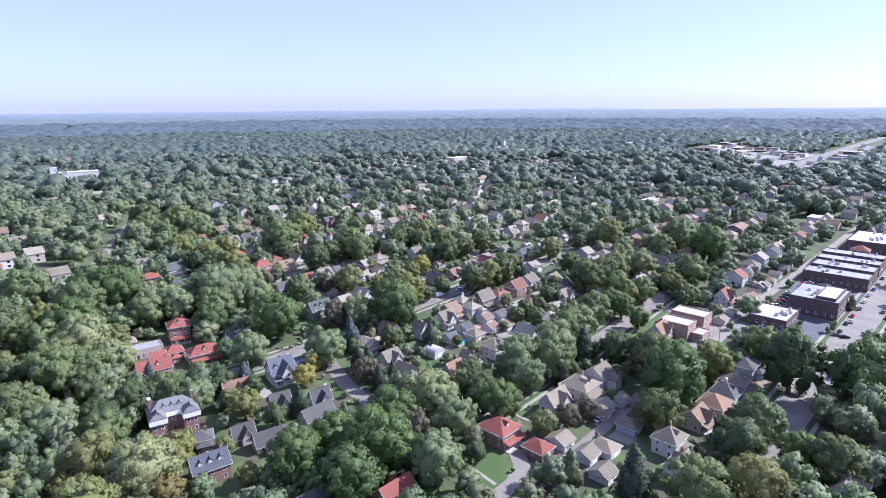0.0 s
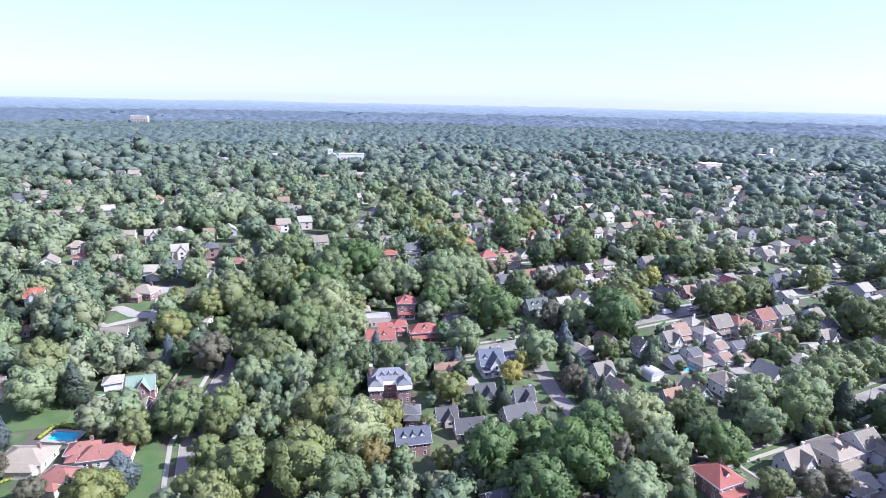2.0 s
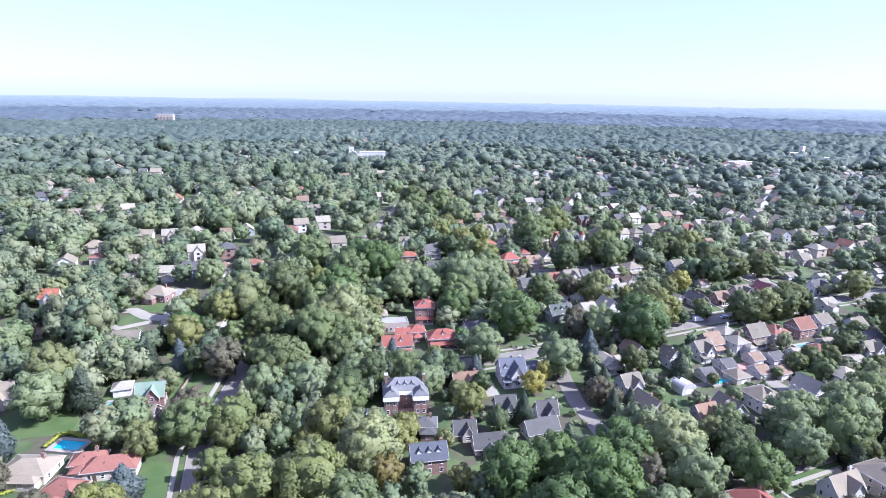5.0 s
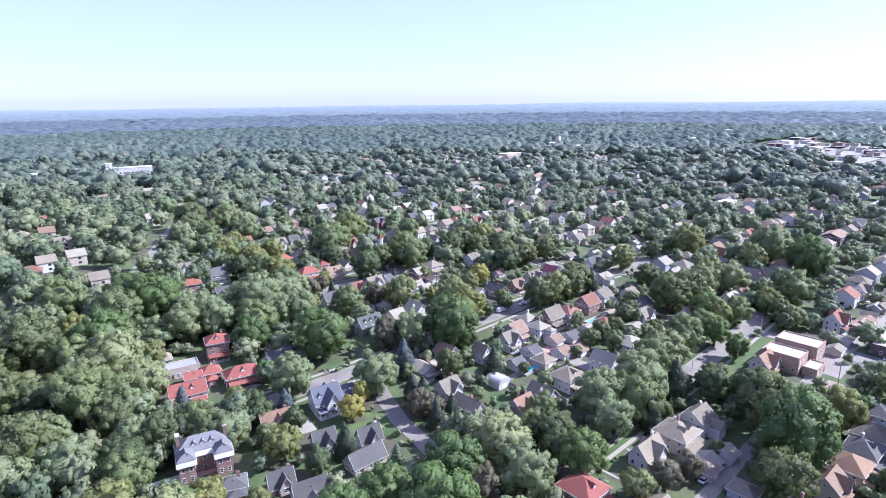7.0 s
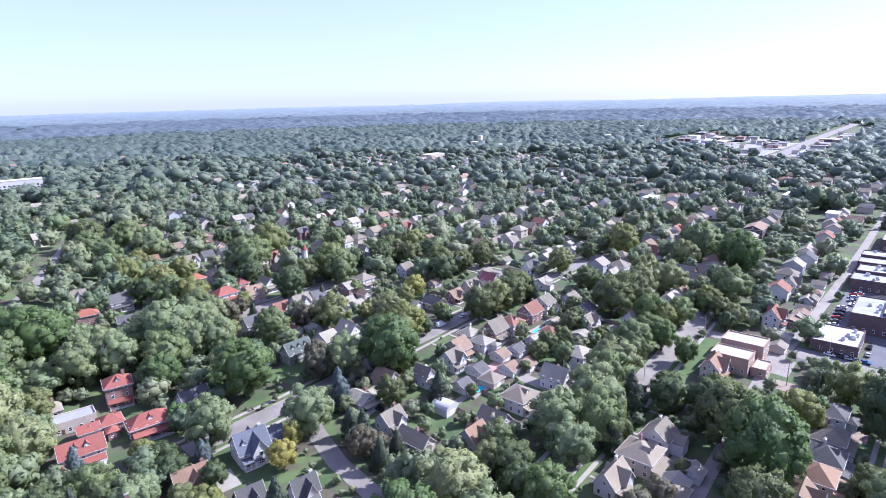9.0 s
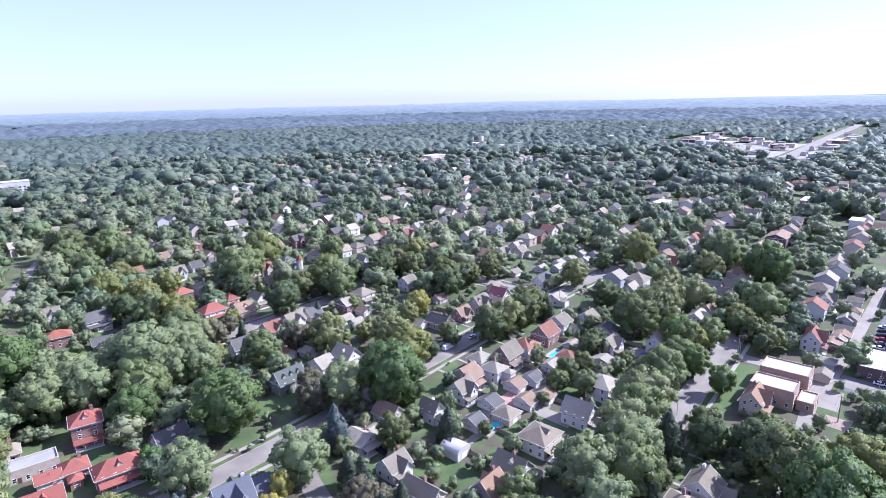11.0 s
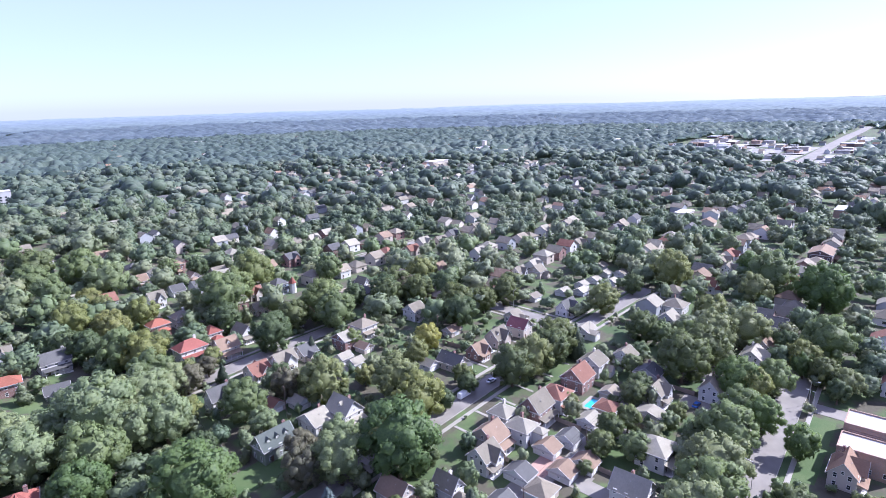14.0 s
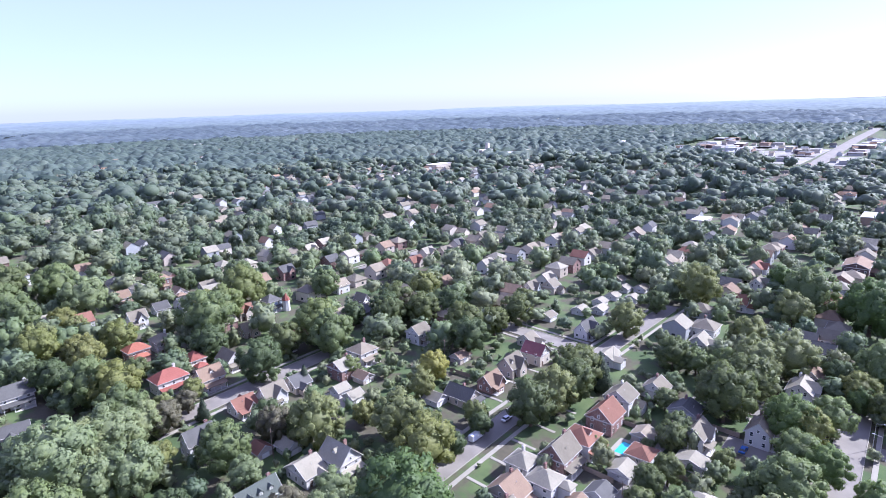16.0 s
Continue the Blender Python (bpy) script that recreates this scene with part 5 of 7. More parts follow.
for _u in (211.2, 223.2, 235.2, 247.2, 261.6, 274.8, 288):
    strip("garden_path", [uv(_u, 205.8), uv(_u, 196.8)], 1.1, 0.1, M_PAVE, "short pale front path from the pavement", "path")
    strip("garden_path", [uv(_u + 4.8, 221.4), uv(_u + 4.8, 230.4)], 1.1, 0.1, M_PAVE, "short pale front path from the pavement", "path")
for _u in (144, 158.4, 174, 189.6, 204, 220.8):
    strip("garden_path", [uv(_u, 108.6), uv(_u, 100.8)], 1.1, 0.1, M_PAVE, "short pale front path from the pavement", "path")

# ---- pools ----
M_WATER, _n, _l, _p = material("pool_water")
_pos = _n.new("ShaderNodeNewGeometry").outputs["Position"]
_l.new(mixed(_n, _l, noise_of(_n, _l, 0.8, 3, _pos), (0.04, 0.42, 0.52), (0.07, 0.52, 0.62)), _p.inputs["Base Color"])
_p.inputs["Roughness"].default_value = 0.06
bumped(_n, _l, _p, noise_of(_n, _l, 3.0, 2, _pos), 0.15, 0.05)


def pool(x, y, turn, lx, ly):
    root = tagged(new("swimming_pool"), "rectangular garden pool of bright turquoise water", "pool")
    root.matrix_basis = pose(x, y, float(max(ground(x + d, y + e) for d in (-4, 4) for e in (-4, 4))) + 0.1, 0, 0, turn)
    bm = bmesh.new()
    a, b = lx / 2, ly / 2
    add_ring(bm, a + 1.5, b + 1.5, a, b, -1.0, 0.1)
    part("deck", bm_mesh("deck", bm, M_PAVE), root)
    bm = bmesh.new()
    add_box(bm, -a, a, -b, b, -1.0, -0.08)
    part("water", bm_mesh("water", bm, M_WATER), root)
    CLEAR.append((x, y, turn, a + 3, b + 3))


pool(-163.9, 125.0, 12, 8.6, 4.8)
pool(-168.6, 144.4, 15, 4.8, 8.0)
pool(78.6, 297.6, GRID, 7.2, 3.8)
pool(38.4, 251.4, GRID, 8.4, 3.8)
strip("fence", [(-88.2, 180), (-78.6, 185.8)], 0.2, 1.8, M_TRIM, "white board garden fence", "fence", keep=False)


# ---- cars ----
def body_section(bm, pts, half, top_in):
    """The side outline of a car drawn across its width, drawn in towards the top."""
    rings = []
    for s, k in ((-1, 1), (1, 1)):
        rings.append([bm.verts.new((x, s * (half - (top_in if z > 0.95 else 0)), z)) for x, z in pts])
    n = len(pts)
    for i in range(n):
        j = (i + 1) % n
        bm.faces.new((rings[0][i], rings[0][j], rings[1][j], rings[1][i]))
    bm.faces.new(rings[0])
    bm.faces.new(rings[1])


PAINT = {"white": (0.75, 0.75, 0.75), "black": (0.02, 0.02, 0.025), "silver": (0.42, 0.43, 0.45), "blue": (0.05, 0.12, 0.35), "red": (0.4, 0.03, 0.03), "grey": (0.14, 0.15, 0.16)}
CARS = {}


def car(x, y, turn, colour="silver", van=False):
    key = (colour, van)
    m = pose(x, y, float(ground(x, y)) + 0.12, 0, 0, turn)
    kind = "van" if van else "car"
    if key in CARS:
        return copy_thing(CARS[key], m)
    paint = plain(f"{colour}_car_paint", PAINT[colour], 0.25)
    root = tagged(new(kind), f"parked {colour} {'delivery van' if van else 'saloon car'} on the ground", kind, group="parked cars")
    root.matrix_basis = m
    bm = bmesh.new()
    if van:
        body_section(bm, [(-2.9, 0.4), (2.8, 0.4), (2.85, 0.95), (2.3, 1.15), (1.6, 1.6), (1.3, 2.5), (-2.9, 2.55)], 1.0, 0.06)
    else:
        body_section(bm, [(-2.25, 0.35), (2.25, 0.35), (2.3, 0.7), (2.1, 0.86), (0.95, 0.93), (-1.65, 0.95), (-2.25, 0.88)], 0.9, 0.0)
    bmesh.ops.bevel(bm, geom=bm.edges[:], offset=0.06, segments=1, affect="EDGES")
    part("body", bm_mesh("body", bm, paint), root)
    bm = bmesh.new()
    if van:
        add_prism(bm, [(-0.9, 1.2), (0.9, 1.2), (0.85, 1.62), (-0.85, 1.62)], 1.72, 2.2, "x")
    else:
        body_section(bm, [(-1.75, 0.94), (1.0, 0.92), (0.35, 1.36), (-1.15, 1.38)], 0.84, 0.14)
    part("glass", bm_mesh("glass", bm, M_GLASS), root)
    if not van:
        bm = bmesh.new()
        add_box(bm, -1.1, 0.3, -0.66, 0.66, 1.385, 1.44)
        part("car_roof", bm_mesh("car_roof", bm, paint), root)
    bm = bmesh.new()
    bmesh.ops.create_cone(bm, cap_ends=True, segments=14, radius1=0.33, radius2=0.33, depth=0.22, matrix=pose(0, 0, 0, 90, 0, 0))
    wheel = bm_mesh("wheel", bm, M_TYRE)
    for sx in (-1.4, 1.4):
        for sy in (-0.82, 0.82):
            part("wheel", wheel, root, pose(sx, sy, 0.33))
    CARS[key] = root
    return root


def cars_along(rows):
    for x, y, turn, colour in rows:
        car(x, y, turn, colour)


cars_along([(192.2, 251.6, -50, "white"), (194.4, 249.5, -50, "black"), (196.7, 247.2, -50, "silver"), (198.8, 245, -50, "grey"), (201, 242.9, -50, "blue")])
cars_along([(214.1, 254.3, 40, "black"), (207.8, 248.4, 40, "silver"), (221.9, 239, -20, "grey"), (224.2, 236.4, -20, "black"), (241.2, 253.1, 40, "silver"),
            (258.8, 268.6, 40, "black"), (270.1, 278, 40, "white")])
cars_along([(267.7, 262.9, 40, "grey"), (263.4, 255.4, 40, "blue"), (251.8, 304.7, -50, "white"), (255.6, 307.8, -50, "red"), (259.2, 310.8, -50, "black"), (247.8, 300.6, -50, "silver")])
cars_along([(46.3, 320.4, 40, "white"), (114.4, 289.7, 40, "blue"), (-151.2, 93, 15, "grey"), (79.6, 178.1, 40, "white"), (85, 183, 40, "silver"),
            (150, 379.9, 40, "grey"), (0.7, 243.8, -50, "black"), (8.4, 228.6, -50, "grey"), (51.7, 344.4, 40, "white")])
car(33.6, 311.4, 40, "white", True)
_tone = ["white", "silver", "black", "grey", "blue", "white", "red", "silver", "grey", "black"]
for _k in range(9):                     # cars nosed in behind the shops
    car(*uv(377.5 + 2.9 * _k, 66.5), GRID + 90, _tone[_k])
for _k in range(7):
    car(*uv(379 + 3.0 * _k, 50.5), GRID + 90, _tone[-1 - _k])
for _k in range(6):
    car(*uv(345 + 5.2 * _k, 70.5), GRID + 90, _tone[(3 * _k) % 10])
for _k in range(9):                     # cars along the wide street
    car(*uv(330 + 13.5 * _k, 37.4 - 0.25 * _k), GRID - 1, _tone[(7 * _k + 2) % 10])


# ---- street lamps, poles and wires ----
def street_lamp(x, y, turn):
    root = tagged(new("street_lamp"), "tall grey street lamp with a curved arm", "street lamp")
    root.matrix_basis = pose(x, y, float(ground(x, y)), 0, 0, turn)
    bm = bmesh.new()
    bmesh.ops.create_cone(bm, cap_ends=True, segments=8, radius1=0.12, radius2=0.07, depth=9, matrix=Matrix.Translation((0, 0, 4.5)))
    part("pole", bm_mesh("pole", bm, M_METAL), root)
    bm = bmesh.new()
    bmesh.ops.create_cone(bm, cap_ends=True, segments=6, radius1=0.05, radius2=0.04, depth=2.2, matrix=pose(1.0, 0, 9.2, 0, 78, 0))
    part("arm", bm_mesh("arm", bm, M_METAL), root)
    bm = bmesh.new()
    add_box(bm, 1.9, 2.7, -0.16, 0.16, 9.3, 9.5)
    part("lamp_head", bm_mesh("lamp_head", bm, M_METAL), root)


for _x, _y, _t in ((150.2, 277, 130), (154.2, 283.4, -50), (190.1, 249.8, 40), (76.8, 397.6, 40), (98.4, 349.4, -50), (-10.2, 219.6, 30), (105.6, 247.2, 130)):
    street_lamp(_x, _y, _t)


def utility_pole(x, y):
    root = tagged(new("utility_pole"), "wooden utility pole with a crossarm", "utility pole", group="poles along an alley")
    root.matrix_basis = pose(x, y, float(ground(x, y)), 0, 0, GRID + 90)
    bm = bmesh.new()
    bmesh.ops.create_cone(bm, cap_ends=True, segments=8, radius1=0.16, radius2=0.11, depth=10.5, matrix=Matrix.Translation((0, 0, 5.25)))
    part("pole", bm_mesh("pole", bm, M_POLE), root)
    bm = bmesh.new()
    add_box(bm, -1.1, 1.1, -0.06, 0.06, 9.4, 9.55)
    part("crossarm", bm_mesh("crossarm", bm, M_POLE), root)
    return Vector((x, y, float(ground(x, y)) + 9.6))


def wires(line):
    """Sagging cables from pole to pole."""
    for a, b in zip(line, line[1:]):
        cu = bpy.data.curves.new("cable", "CURVE")
        cu.dimensions, cu.bevel_depth = "3D", 0.022
        cu.materials.append(M_TYRE)
        for off in (-0.9, 0.0, 0.9):
            sp = cu.splines.new("POLY")
            sp.points.add(8)
            for i in range(9):
                p = a.lerp(b, i / 8)
                d = 1 - (2 * i / 8 - 1) ** 2
                sp.points[i].co = (p.x - SU * off, p.y + CU * off, p.z - 0.7 * d, 1)
        tagged(new("cable", cu), "thin dark overhead cables between poles", "cable")


wires([utility_pole(*uv(_u, 163.8)) for _u in (189.6, 225.6, 261.6, 296.4)])
wires([utility_pole(*uv(_u, 75)) for _u in (120, 158.4, 196.8, 235.2, 271.2)])
wires([utility_pole(*uv(_u, 259.2)) for _u in (180, 222, 264, 304.8)])

# ---- trees that stand out ----
tree(-15.1, 164.0, 8.3, 17.5, "e")
tree(-1.4, 153.3, 11.5, 25.4, "e")
tree(3.2, 176.6, 8.9, 19.9, "e")
tree(-26.4, 153.9, 8.7, 19.5, "e")
tree(-8.7, 141.5, 8.9, 19.8, "e")
tree(-18.5, 142.8, 5.4, 11.6, "e")
tree(17.8, 186.2, 9.7, 20.9, "p")
tree(24.4, 171.8, 8.2, 18.4, "p")
tree(16.4, 146.7, 8.4, 18.8, "p")
tree(30.3, 156.6, 3.4, 8.3, "d")
tree(-31.2, 216.0, 4.5, 10.6, "y")
tree(-29.0, 226.5, 3.6, 10.0, "y")
tree(43.0, 180.9, 7.8, 17.6, "e")
tree(56.1, 169.3, 4.8, 11.3, "g")
tree(8.8, 150.4, 3.2, 13.6, "c")
tree(-69.2, 149.3, 9.8, 21.7, "p")
tree(-87.6, 158.2, 8.5, 19.0, "g")
tree(-60.5, 144.0, 5.0, 12.0, "a")
tree(-39.8, 150.5, 3.8, 10.0, "g")
tree(-50.4, 193.7, 6.1, 13.1, "o")
tree(-56.6, 233.2, 8.3, 18.6, "p")
tree(-119.8, 255.1, 5.6, 12.9, "g")
tree(108.9, 181.7, 12.0, 29.4, "e")
tree(150.3, 210.6, 5.0, 9.8, "e")
tree(161.8, 189.8, 12.0, 28.8, "d")
tree(112.3, 144.5, 8.0, 18.0, "d")
tree(125.0, 269.5, 6.4, 15.0, "e")
tree(89.2, 190.5, 3.0, 6.0, "d")
tree(87.4, 123.3, 9.1, 20.2, "o")
tree(103.4, 122.5, 9.1, 20.2, "g")
tree(130.5, 141.5, 6.6, 14.5, "e")
tree(134.3, 131.8, 8.5, 19.1, "d")
tree(126.7, 156.5, 8.2, 18.4, "o")
tree(180.0, 174.7, 12.0, 28.8, "e")
tree(71.7, 131.3, 4.9, 20.6, "c")
tree(-23.9, 233.7, 8.3, 18.6, "p")
tree(6.7, 270.1, 12.0, 26.9, "e")
tree(15.0, 297.4, 8.9, 19.0, "o")
tree(-21.9, 270.6, 6.4, 14.6, "r")
tree(-11.2, 270.6, 8.2, 18.4, "p")
tree(-13.9, 248.6, 4.0, 16.8, "s")
tree(-10.0, 229.2, 2.9, 12.3, "c")
tree(4.6, 245.2, 5.8, 13.4, "d")
tree(35.7, 247.1, 2.7, 6.0, "d")
tree(-6.4, 216.7, 5.2, 12.1, "r")
tree(-1.1, 210.3, 2.9, 12.2, "c")
tree(31.5, 200.9, 5.7, 12.8, "o")
tree(36.9, 211.9, 5.2, 12.1, "o")
tree(57.2, 213.5, 9.1, 20.3, "p")
tree(75.3, 221.6, 8.8, 19.8, "p")
tree(93.8, 247.5, 9.1, 20.2, "o")
tree(57.4, 201.2, 7.6, 17.2, "p")
tree(73.5, 205.6, 3.4, 14.4, "c")
tree(37.5, 197.1, 6.6, 15.1, "d")
tree(113.3, 213.6, 8.7, 18.8, "d")
tree(136.2, 202.5, 7.8, 17.6, "o")
tree(97.2, 167.9, 7.9, 17.7, "d")
tree(134.1, 169.8, 5.4, 11.8, "d")
tree(167.0, 213.8, 8.7, 19.4, "o")
tree(-102.7, 284.8, 9.2, 20.5, "p")
tree(-120.8, 295.7, 8.1, 18.2, "p")
tree(-88.6, 302.1, 12.0, 27.2, "p")
tree(-137.0, 296.3, 12.0, 27.2, "e")
tree(-110.0, 228.1, 8.5, 18.5, "p")
tree(-64.1, 214.6, 4.6, 10.9, "d")
tree(-56.5, 221.4, 2.6, 10.7, "s")
tree(-50.6, 210.3, 4.1, 9.8, "d")
tree(-76.4, 227.6, 3.7, 9.0, "o")
tree(-70.8, 247.3, 3.9, 9.5, "b")
tree(-93.2, 220.3, 3.2, 13.0, "s")
tree(-83.3, 207.4, 6.5, 14.9, "o")
tree(-69.3, 199.5, 6.5, 14.9, "p")
tree(-82.8, 271.8, 7.7, 17.3, "e")
tree(96.7, 298.2, 5.1, 11.2, "d")
tree(123.1, 277.8, 6.6, 14.0, "o")
tree(-37.4, 300.2, 5.1, 10.8, "p")
tree(-21.4, 323.9, 6.3, 13.9, "o")
tree(-35.6, 332.7, 4.5, 10.6, "d")
tree(-11.5, 285.9, 5.9, 13.1, "p")
tree(19.1, 339.8, 5.4, 12.5, "g")
tree(6.0, 282.3, 7.4, 16.7, "o")
tree(0.5, 328.9, 3.0, 7.4, "o")
tree(53.4, 315.3, 8.2, 17.8, "d")
tree(72.0, 326.6, 8.2, 18.4, "d")
tree(85.9, 333.9, 3.7, 15.5, "c")
tree(117.0, 376.4, 7.3, 16.5, "o")
tree(119.5, 341.0, 7.6, 16.0, "d")
tree(126.3, 336.0, 5.9, 12.3, "o")
tree(117.8, 305.6, 10.0, 22.1, "d")
tree(131.8, 313.3, 8.8, 19.7, "d")
tree(158.5, 326.7, 9.2, 19.8, "o")
tree(145.7, 291.0, 6.6, 14.6, "o")
tree(106.3, 260.7, 9.0, 19.4, "o")
tree(35.4, 313.1, 4.0, 9.5, "d")
tree(83.1, 279.3, 4.9, 10.3, "d")
tree(78.4, 264.9, 5.1, 11.1, "o")
tree(69.5, 296.4, 2.8, 7.0, "o")
tree(-113.3, 385.3, 7.4, 16.7, "g")
tree(-132.3, 421.8, 5.4, 12.6, "g")
tree(-133.9, 390.9, 8.8, 19.7, "o")
tree(-91.3, 354.9, 8.8, 19.0, "o")
tree(-97.0, 309.7, 9.2, 20.5, "p")
tree(-68.2, 300.8, 8.5, 19.0, "p")
tree(-64.3, 311.6, 5.0, 11.7, "o")
tree(-64.8, 346.2, 4.0, 9.5, "r")
tree(-65.1, 355.7, 4.1, 9.8, "o")
tree(-117.2, 365.4, 7.0, 15.9, "d")
tree(-69.1, 340.6, 3.9, 9.4, "r")
tree(44.2, 387.9, 8.9, 20.0, "d")
tree(59.6, 392.2, 6.6, 15.2, "d")
tree(-21.1, 399.1, 10.2, 22.6, "o")
tree(-62.8, 458.7, 11.2, 24.8, "o")
tree(16.9, 429.8, 8.5, 19.0, "d")
tree(38.3, 458.2, 7.8, 16.4, "d")
tree(82.7, 419.9, 5.9, 13.0, "d")
tree(-178.7, 113.3, 3.8, 16.0, "s")
tree(-131.7, 99.6, 3.0, 12.2, "c")
tree(-122.9, 99.6, 7.2, 16.4, "o")
tree(-127.5, 112.5, 5.2, 12.5, "s")
tree(-137.6, 129.2, 5.8, 13.3, "o")
tree(-128.2, 139.9, 8.2, 18.4, "o")
tree(-118.5, 148.2, 7.6, 17.0, "o")
tree(-184.3, 132.0, 8.5, 19.0, "p")
tree(-183.1, 184.8, 3.2, 12.0, "c")
tree(-164.5, 174.9, 3.5, 14.5, "s")
tree(-173.5, 168.4, 3.7, 15.7, "c")
tree(-180.0, 194.7, 6.4, 14.2, "b")
tree(-147.2, 178.5, 7.7, 17.3, "r")
tree(-90.3, 119.9, 9.0, 20.0, "o")
tree(-92.7, 108.2, 7.7, 17.4, "o")
tree(-76.0, 127.1, 10.5, 23.4, "o")
tree(-63.7, 126.4, 7.7, 17.3, "o")
tree(-97.9, 155.1, 5.8, 14.5, "p")
tree(-91.3, 175.4, 7.2, 16.3, "o")
tree(-127.8, 185.1, 9.8, 21.8, "d")
tree(-65.9, 170.0, 4.8, 11.3, "g")
tree(-144.9, 98.4, 3.9, 9.4, "r")
tree(-162.5, 96.4, 7.0, 15.9, "r")
tree(-176.5, 141.5, 4.6, 17.0, "c")
tree(-194.2, 144.7, 8.9, 19.9, "o")
tree(-224.3, 146.7, 9.3, 20.0, "p")
tree(-157.3, 160.2, 4.7, 11.1, "o")
tree(-125.3, 211.7, 10.5, 23.3, "o")
tree(-127.1, 241.2, 10.4, 23.0, "p")
tree(-151.4, 210.5, 9.4, 21.0, "d")
tree(-110.8, 179.3, 8.0, 18.0, "p")
tree(-162.0, 244.9, 11.6, 25.6, "d")
tree(-172.3, 226.1, 9.6, 21.4, "o")
tree(-266.9, 204.2, 6.1, 12.3, "p")
tree(-244.3, 172.2, 4.2, 15.6, "c")
tree(-176.6, 214.4, 7.2, 16.4, "o")
tree(-104.4, 301.5, 7.5, 16.4, "p")
tree(-88.1, 314.1, 8.8, 19.8, "p")
tree(-79.7, 319.9, 8.9, 19.9, "p")
tree(-74.7, 329.0, 7.0, 15.9, "p")
tree(-76.6, 297.6, 8.2, 18.4, "p")
tree(-84.1, 284.2, 9.4, 20.8, "o")
tree(-68.6, 308.2, 4.8, 11.4, "d")
tree(-54.6, 287.6, 5.1, 11.9, "d")
tree(-63.3, 281.3, 5.1, 11.8, "p")
tree(-101.0, 357.0, 8.9, 19.9, "o")
tree(-119.0, 392.6, 6.8, 15.5, "g")
tree(-137.7, 402.3, 7.4, 16.8, "g")
tree(-155.3, 421.8, 9.6, 21.3, "o")
tree(-108.0, 406.1, 7.5, 16.4, "o")
tree(-91.3, 374.9, 5.2, 12.2, "d")
tree(-83.2, 336.1, 8.1, 18.3, "o")
tree(-75.9, 341.6, 3.7, 8.9, "g")
tree(-72.5, 345.5, 3.9, 9.5, "o")
tree(-58.1, 340.3, 2.0, 8.5, "c")
tree(-45.0, 309.6, 7.7, 16.8, "o")
tree(-24.4, 359.1, 2.2, 9.1, "c")
tree(8.6, 314.5, 8.2, 18.4, "o")
tree(15.8, 308.9, 6.9, 15.2, "d")
tree(4.8, 296.8, 5.1, 12.0, "d")
tree(14.4, 272.5, 4.0, 9.6, "d")
tree(34.8, 318.2, 4.3, 10.2, "d")
tree(63.2, 321.1, 8.3, 18.0, "o")
tree(77.4, 334.7, 8.5, 19.1, "d")
tree(143.5, 325.2, 9.3, 20.7, "o")
tree(158.0, 349.9, 7.5, 17.0, "o")
tree(131.5, 291.5, 7.8, 17.6, "e")
tree(163.8, 281.6, 4.2, 9.9, "d")
tree(165.0, 300.0, 4.6, 10.9, "e")
tree(169.9, 314.5, 6.1, 13.5, "d")
tree(210.3, 378.4, 12.0, 26.4, "o")
tree(220.3, 354.3, 12.0, 27.5, "e")
tree(226.0, 418.0, 7.0, 16.0, "e")
tree(170.1, 406.3, 10.4, 23.1, "o")
tree(75.4, 276.1, 4.4, 10.4, "d")
tree(92.1, 293.9, 4.8, 11.3, "d")
tree(-14.3, 386.0, 9.2, 20.5, "o")
tree(-6.5, 363.8, 4.2, 9.0, "o")
tree(11.3, 418.1, 8.0, 17.9, "d")
tree(28.1, 412.4, 7.9, 17.7, "d")
tree(43.5, 416.2, 8.0, 16.9, "d")
tree(44.3, 374.7, 8.0, 18.0, "d")
tree(72.6, 401.6, 7.8, 17.6, "d")
tree(-78.0, 445.0, 8.4, 17.6, "o")
tree(-41.7, 365.7, 8.7, 19.4, "d")
tree(-34.3, 388.4, 7.3, 16.5, "d")
tree(-91.9, 150.8, 4.7, 11.0, "g")
tree(-122.3, 170.9, 7.4, 16.7, "p")
tree(-142.8, 190.9, 5.5, 12.7, "d")
tree(-114.8, 217.5, 8.4, 18.8, "o")
tree(-102.9, 202.2, 5.0, 11.8, "p")
tree(-84.2, 197.3, 3.5, 14.9, "c")
tree(-142.0, 212.6, 6.8, 15.4, "d")
tree(-140.8, 225.4, 5.8, 13.3, "d")
tree(-130.3, 228.7, 7.9, 17.8, "o")
tree(-140.5, 257.5, 10.8, 24.0, "e")
tree(-149.9, 298.1, 11.0, 24.3, "e")
tree(-174.2, 286.8, 11.1, 24.5, "o")
tree(-170.2, 236.6, 7.6, 17.1, "o")
tree(-176.3, 203.9, 4.3, 8.5, "d")
tree(-209.6, 246.1, 7.2, 15.8, "p")
tree(-159.5, 201.6, 5.1, 11.9, "o")
tree(-115.0, 279.3, 8.9, 20.0, "p")
tree(-50.0, 262.6, 11.4, 25.1, "e")
tree(-105.7, 319.8, 6.3, 13.0, "o")
tree(-5.8, 223.0, 3.4, 14.3, "c")
tree(25.3, 352.1, 5.8, 13.4, "y")
tree(-57.2, 226.6, 2.0, 8.5, "s")
tree(-37.9, 185.5, 4.3, 10.2, "d")
tree(-30.8, 194.3, 3.1, 13.0, "c")
tree(11.2, 168.7, 6.1, 14.1, "r")
tree(86.0, 237.8, 9.0, 20.1, "o")
tree(37.7, 187.0, 6.0, 13.8, "d")
tree(108.0, 233.5, 5.4, 11.5, "d")
